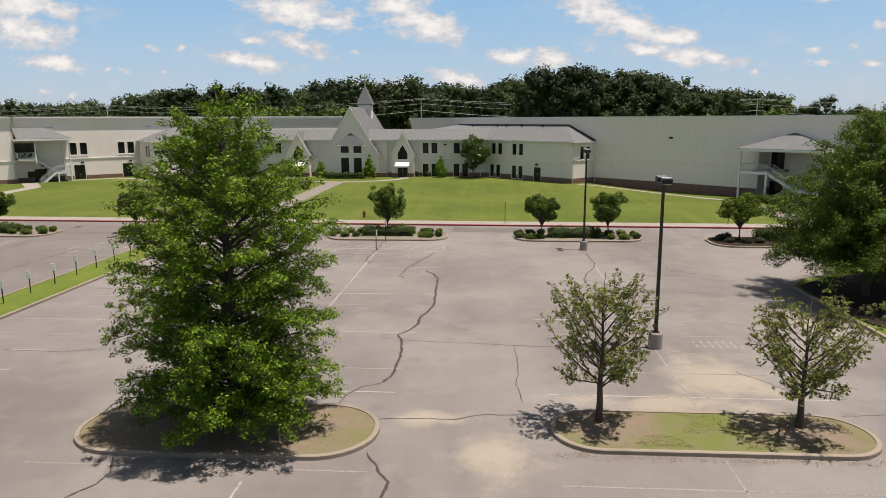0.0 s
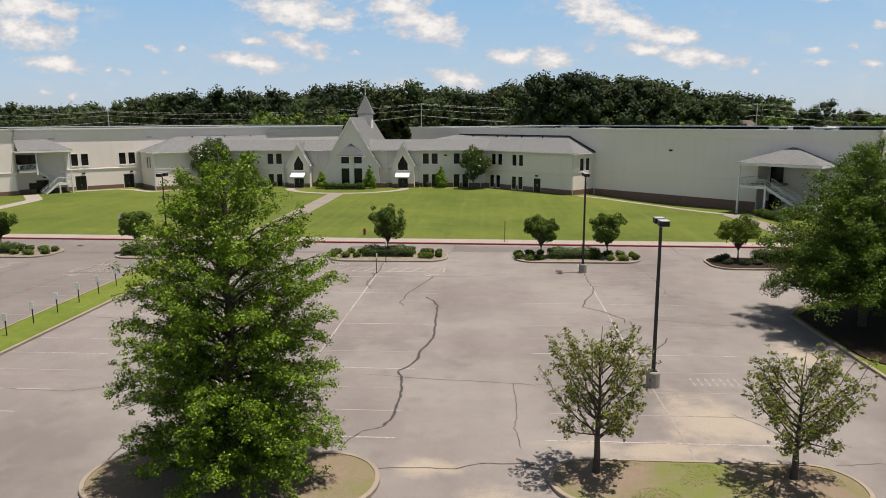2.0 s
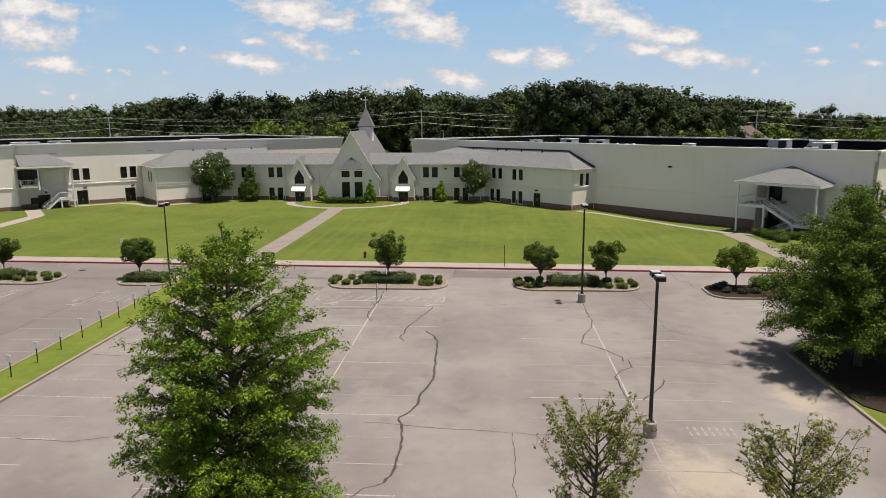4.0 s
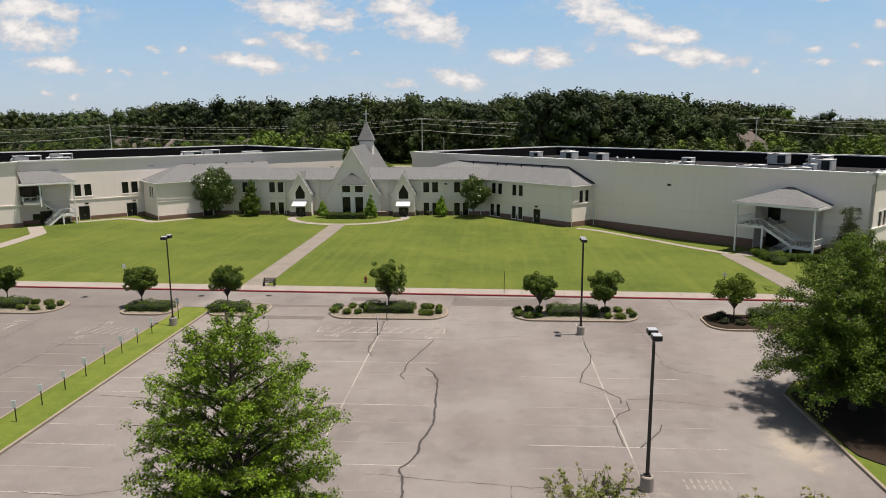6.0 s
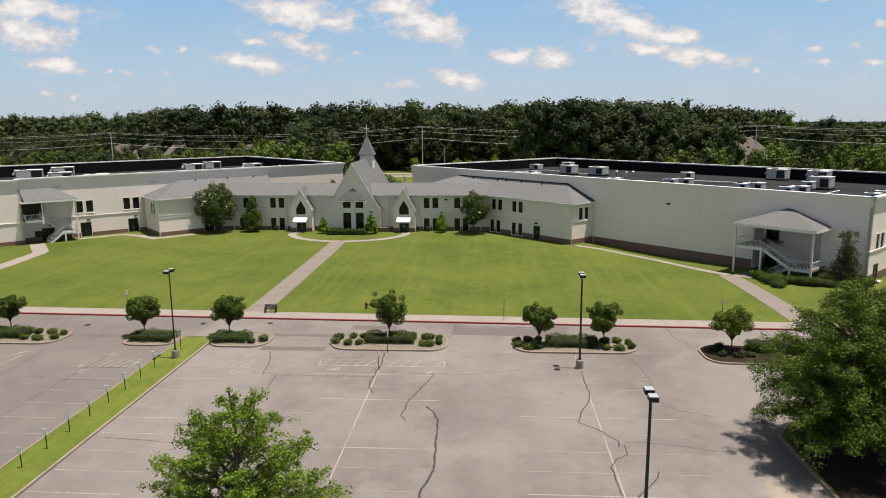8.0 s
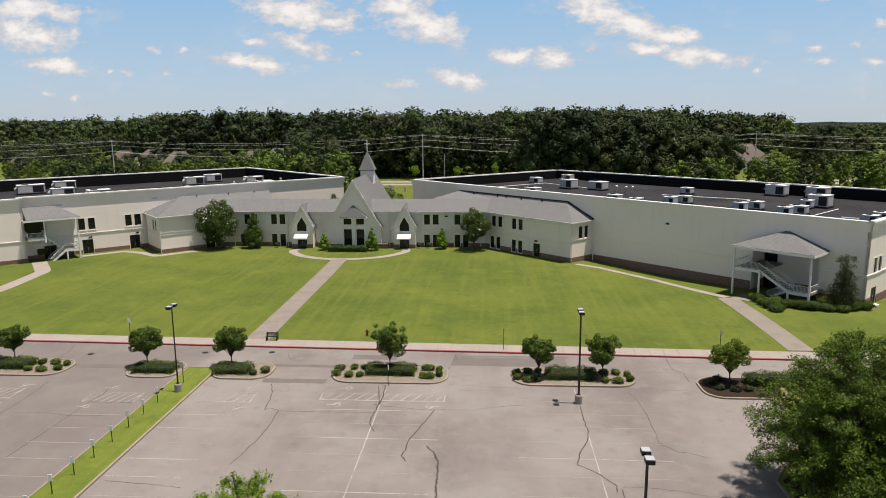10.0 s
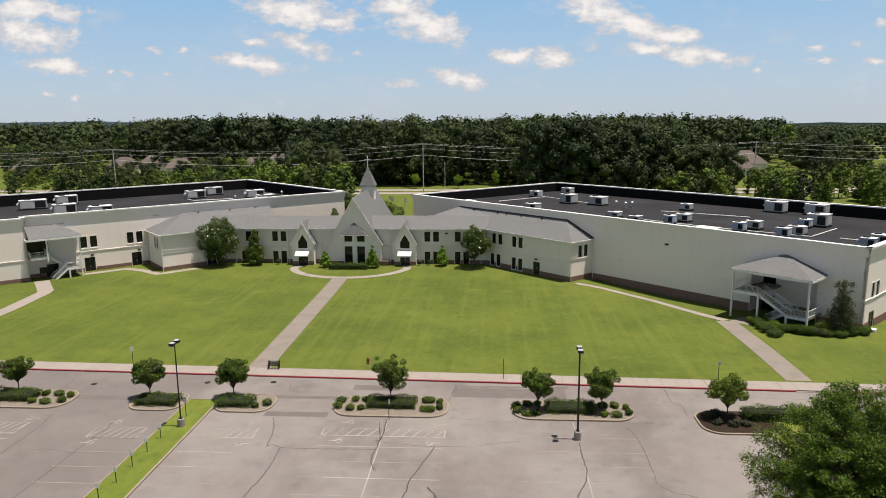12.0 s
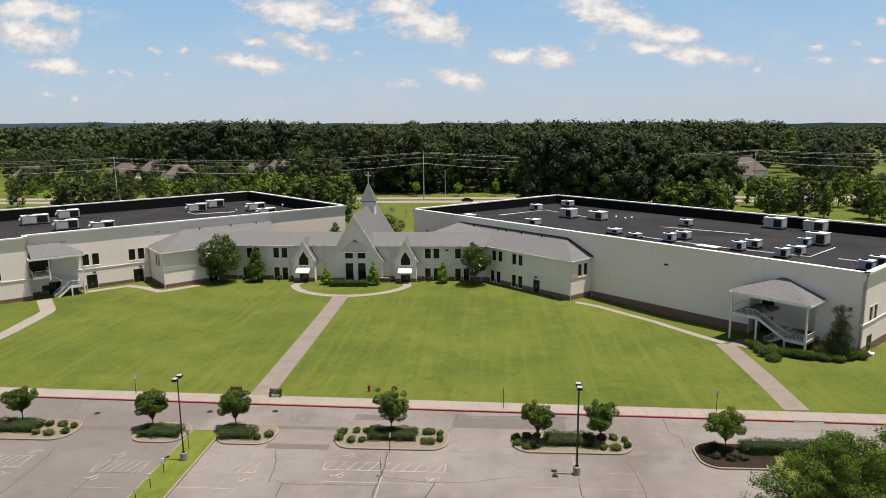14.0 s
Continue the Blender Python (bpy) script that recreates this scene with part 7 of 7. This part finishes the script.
lone_trees("young_tree", "young broadleaf tree behind the halls", "young trees behind the halls", young, YOUNG, (0.08, 0.30, 0.08, 0.54))
lone_trees("broad_tree", "broad old tree standing above younger ones", "broad old trees", [(163.0, 356.0, 0.0, 22.5), (158.0, 361.0, 0.0, 18.5), (188.0, 372.0, 0.0, 18.0), (-69.0, 256.0, 0.0, 23.0), (-60.0, 262.0, 0.0, 19.0), (-88.0, 300.0, 0.0, 21.0), (-28.0, 306.0, 0.0, 17.0)], [crown_kit(955, 4200, 0.024, 40, 0.36, 0.1, 2)], (0.3, 0.5, 0.2, 0.0))
for k, (x, y, h) in enumerate(((-31.0, 287, 6.5), (-13.3, 287, 6.0), (2.0, 287, 7.5))):
    small_tree("roadside_tree", (x, y, 0.0), h, 1.2, 2.0, YOUNG_LEAF, "small clipped tree on the road verge", 950 + k, 900, 0.5, group="trees along the road")

# low far hills closing the view, distance haze put into their bluish colour
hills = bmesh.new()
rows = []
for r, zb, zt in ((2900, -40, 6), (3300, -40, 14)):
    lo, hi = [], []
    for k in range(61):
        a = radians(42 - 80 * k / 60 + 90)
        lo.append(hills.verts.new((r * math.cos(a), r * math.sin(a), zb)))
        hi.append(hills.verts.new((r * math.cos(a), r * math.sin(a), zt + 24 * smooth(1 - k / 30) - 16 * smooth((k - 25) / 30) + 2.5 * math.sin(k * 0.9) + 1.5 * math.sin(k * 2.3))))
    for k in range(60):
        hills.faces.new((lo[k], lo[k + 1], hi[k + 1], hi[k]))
tagged(part("backdrop", hills, plain("haze_blue_ridge", (0.13, 0.19, 0.26), 0.95, vary=0.15, scale=0.01, fine=0.05)), "wooded ridge on the horizon in haze-blue colour", "backdrop", kind="structure")


def house(x, y, turn, w, d, h, rise, wall_mat, label):
    ob = thing("house", pose(x, y, 0, 0, 0, turn), label, "house", "houses among the trees")
    wall = part("wall", pierced(bmesh.new(), w, 0, h, 0.3, [(w * 0.15, w * 0.27, 0.9, 2.3), (w * 0.7, w * 0.85, 0.9, 2.3), (w * 0.45, w * 0.55, 0.05, 2.2)]), wall_mat, ob, m=pose(-w / 2, -d / 2, 0))
    for a, b in ((0.15, 0.27), (0.7, 0.85)):
        win = part("window", cube(w * a, w * b, 0.1, 0.14, 0.9, 2.3), GLASS, wall)
        part("window_frame", ring(bmesh.new(), [(w * a, 0.9), (w * b, 0.9), (w * b, 2.3), (w * a, 2.3)], [(w * a + 0.08, 0.98), (w * b - 0.08, 0.98), (w * b - 0.08, 2.22), (w * a + 0.08, 2.22)], -0.03, 0.08), TRIM, win)
    part("door", cube(w * 0.45, w * 0.55, 0.1, 0.16, 0.05, 2.2), BLACK_METAL, wall)
    for q0, q1 in (((w / 2, -d / 2), (w / 2, d / 2)), ((w / 2, d / 2), (-w / 2, d / 2)), ((-w / 2, d / 2), (-w / 2, -d / 2))):
        part("wall", box(bmesh.new(), 0.3, length(q0, q1), 0, 0.3, 0, h, along(q0, q1)), wall_mat, ob)
    e = 0.5
    a, b, c, f = (-w / 2 - e, -d / 2 - e, h), (w / 2 + e, -d / 2 - e, h), (w / 2 + e, d / 2 + e, h), (-w / 2 - e, d / 2 + e, h)
    r0, r1 = (-w / 2 + d * 0.42, 0, h + rise), (w / 2 - d * 0.42, 0, h + rise)
    for pts in ([a, b, r1, r0], [b, c, r1], [c, f, r0, r1], [f, a, r0]):
        part("roof", slab(bmesh.new(), pts, 0.15), HOUSE_ROOF, ob)
    part("chimney", cube(w * 0.2, w * 0.2 + 0.9, 0.6, 1.4, h + 0.5, h + rise + 0.8), BRICK, ob)


HOUSE_ROOF = plain("brown_shingles", (0.115, 0.098, 0.088), 0.9, vary=0.2, fine=3.0)
house(124, 352, 12, 16, 13, 5.6, 6.2, STUCCO, "brown-roofed pale two-storey house among trees")
house(120, 340, 12, 7, 6, 4.0, 3.2, STUCCO, "brown-roofed pale garage wing among trees")
for x, y, t, w in HOUSES:
    house(x, y, t, w, 11, 4.2, 5.0, STUCCO, "brown-roofed suburban house half hidden by trees")


def power_pole(x, y, h):
    ob = thing("power_pole", pose(x, y, 0), "tall weathered power pole carrying wires", "power pole", "power poles")
    part("pole", tube(bmesh.new(), [(0, 0, -0.5), (0, 0, h)], [0.24, 0.15], 8), GREY_METAL, ob)
    for z in (h - 0.5, h - 2.2):
        part("crossarm", cube(-1.1, 1.1, -0.08, 0.08, z - 0.08, z + 0.08), GREY_METAL, ob)
    for s in (-1, 0, 1):
        part("insulator", tube(bmesh.new(), [(s, 0, h - 0.42), (s, 0, h - 0.1)], 0.07, 6), TRIM, ob)


POLES = [(-300, 292, 18.0), (-158, 284, 17.3), (-26.5, 274, 19.0), (104, 284, 18.4), (240, 300, 18.0)]
for p in POLES:
    power_pole(*p)
for k, (a, b) in enumerate(zip(POLES, POLES[1:])):
    for j, (dz, sag, th) in enumerate(((-0.1, 2.2, 0.03), (-0.45, 2.6, 0.03), (-2.1, 2.6, 0.03), (-4.6, 3.2, 0.05))):
        pts = []
        for i in range(17):
            s = i / 16
            pts.append((a[0] + (b[0] - a[0]) * s, a[1] + (b[1] - a[1]) * s + (j - 1) * 0.3, a[2] + (b[2] - a[2]) * s + dz - sag * 4 * s * (1 - s)))
        tagged(part("power_line", tube(bmesh.new(), pts, th, 4, False), GREY_METAL), "thin sagging overhead wire between power poles", "power line", "overhead wires")
for x, y in ((-18.5, 281.5), (95, 281)):
    ob = thing("street_lamp", pose(x, y, 0), "slender roadside lamp beyond the lawn", "street lamp", "roadside lamps")
    part("pole", tube(bmesh.new(), [(0, 0, -0.3), (0, 0, 10.5), (0, -1.5, 11.0)], [0.13, 0.09, 0.06], 6), GREY_METAL, ob)
    part("lamp_head", cube(-0.2, 0.2, -2.1, -1.4, 10.95, 11.12, 0.03), GREY_METAL, ob)


def flag(x, y, h, w):
    ob = thing("flag", pose(x, y, 0.4), "small white feather flag on a thin pole", "flag", "white flags")
    part("pole", tube(bmesh.new(), [(0, 0, -0.3), (0, 0, h)], 0.05, 6), GALV, ob)
    bm = bmesh.new()
    cols = [[bm.verts.new((0.06 + w * i / 6, 0.12 * math.sin(i * 1.1), h - z - 0.1 * i)) for z in (0.0, 1.4)] for i in range(7)]
    for p, q in zip(cols, cols[1:]):
        bm.faces.new((p[0], p[1], q[1], q[0]))
    bmesh.ops.solidify(bm, geom=bm.faces[:], thickness=0.02)
    part("cloth", bm, WHITE_CLOTH, ob)


flag(-31.6, 215.0, 4.4, 1.5)
flag(-26.6, 214.0, 4.0, 0.6)


def car(x, y, turn, paint, label):
    ob = thing("car", pose(x, y, 0.06, 0, 0, turn), label, "car", "cars on the road")
    bm = bmesh.new()
    side = [(-2.2, 0.35), (2.2, 0.35), (2.25, 0.75), (1.3, 0.92), (0.75, 1.42), (-1.0, 1.45), (-1.75, 0.98), (-2.25, 0.9)]
    f = [[bm.verts.new((px, s * (0.88 if pz < 1.2 else 0.7), pz)) for px, pz in side] for s in (-1, 1)]
    bm.faces.new(f[0]), bm.faces.new(f[1][::-1])
    for i in range(8):
        bm.faces.new((f[0][i], f[0][(i + 1) % 8], f[1][(i + 1) % 8], f[1][i]))
    bmesh.ops.recalc_face_normals(bm, faces=bm.faces[:])
    part("body", bm, paint, ob)
    for s in (-1, 1):
        part("side_window", cube(-0.95, 0.7, s * 0.82 - 0.02, s * 0.82 + 0.02, 0.98, 1.34), GLASS, ob)
        for px in (-1.35, 1.35):
            w = part("wheel", tube(bmesh.new(), [(px, s * 0.72, 0.32), (px, s * 0.92, 0.32)], 0.32, 14), BLACK_METAL, ob)
            part("rim", tube(bmesh.new(), [(px, s * 0.9, 0.32), (px, s * 0.93, 0.32)], 0.19, 12), GALV, w)


car(-9.0, 267.0, 2, plain("black_car_paint", (0.015, 0.015, 0.018), 0.25, 0.2, fine=5), "dark saloon car on the road behind the building")
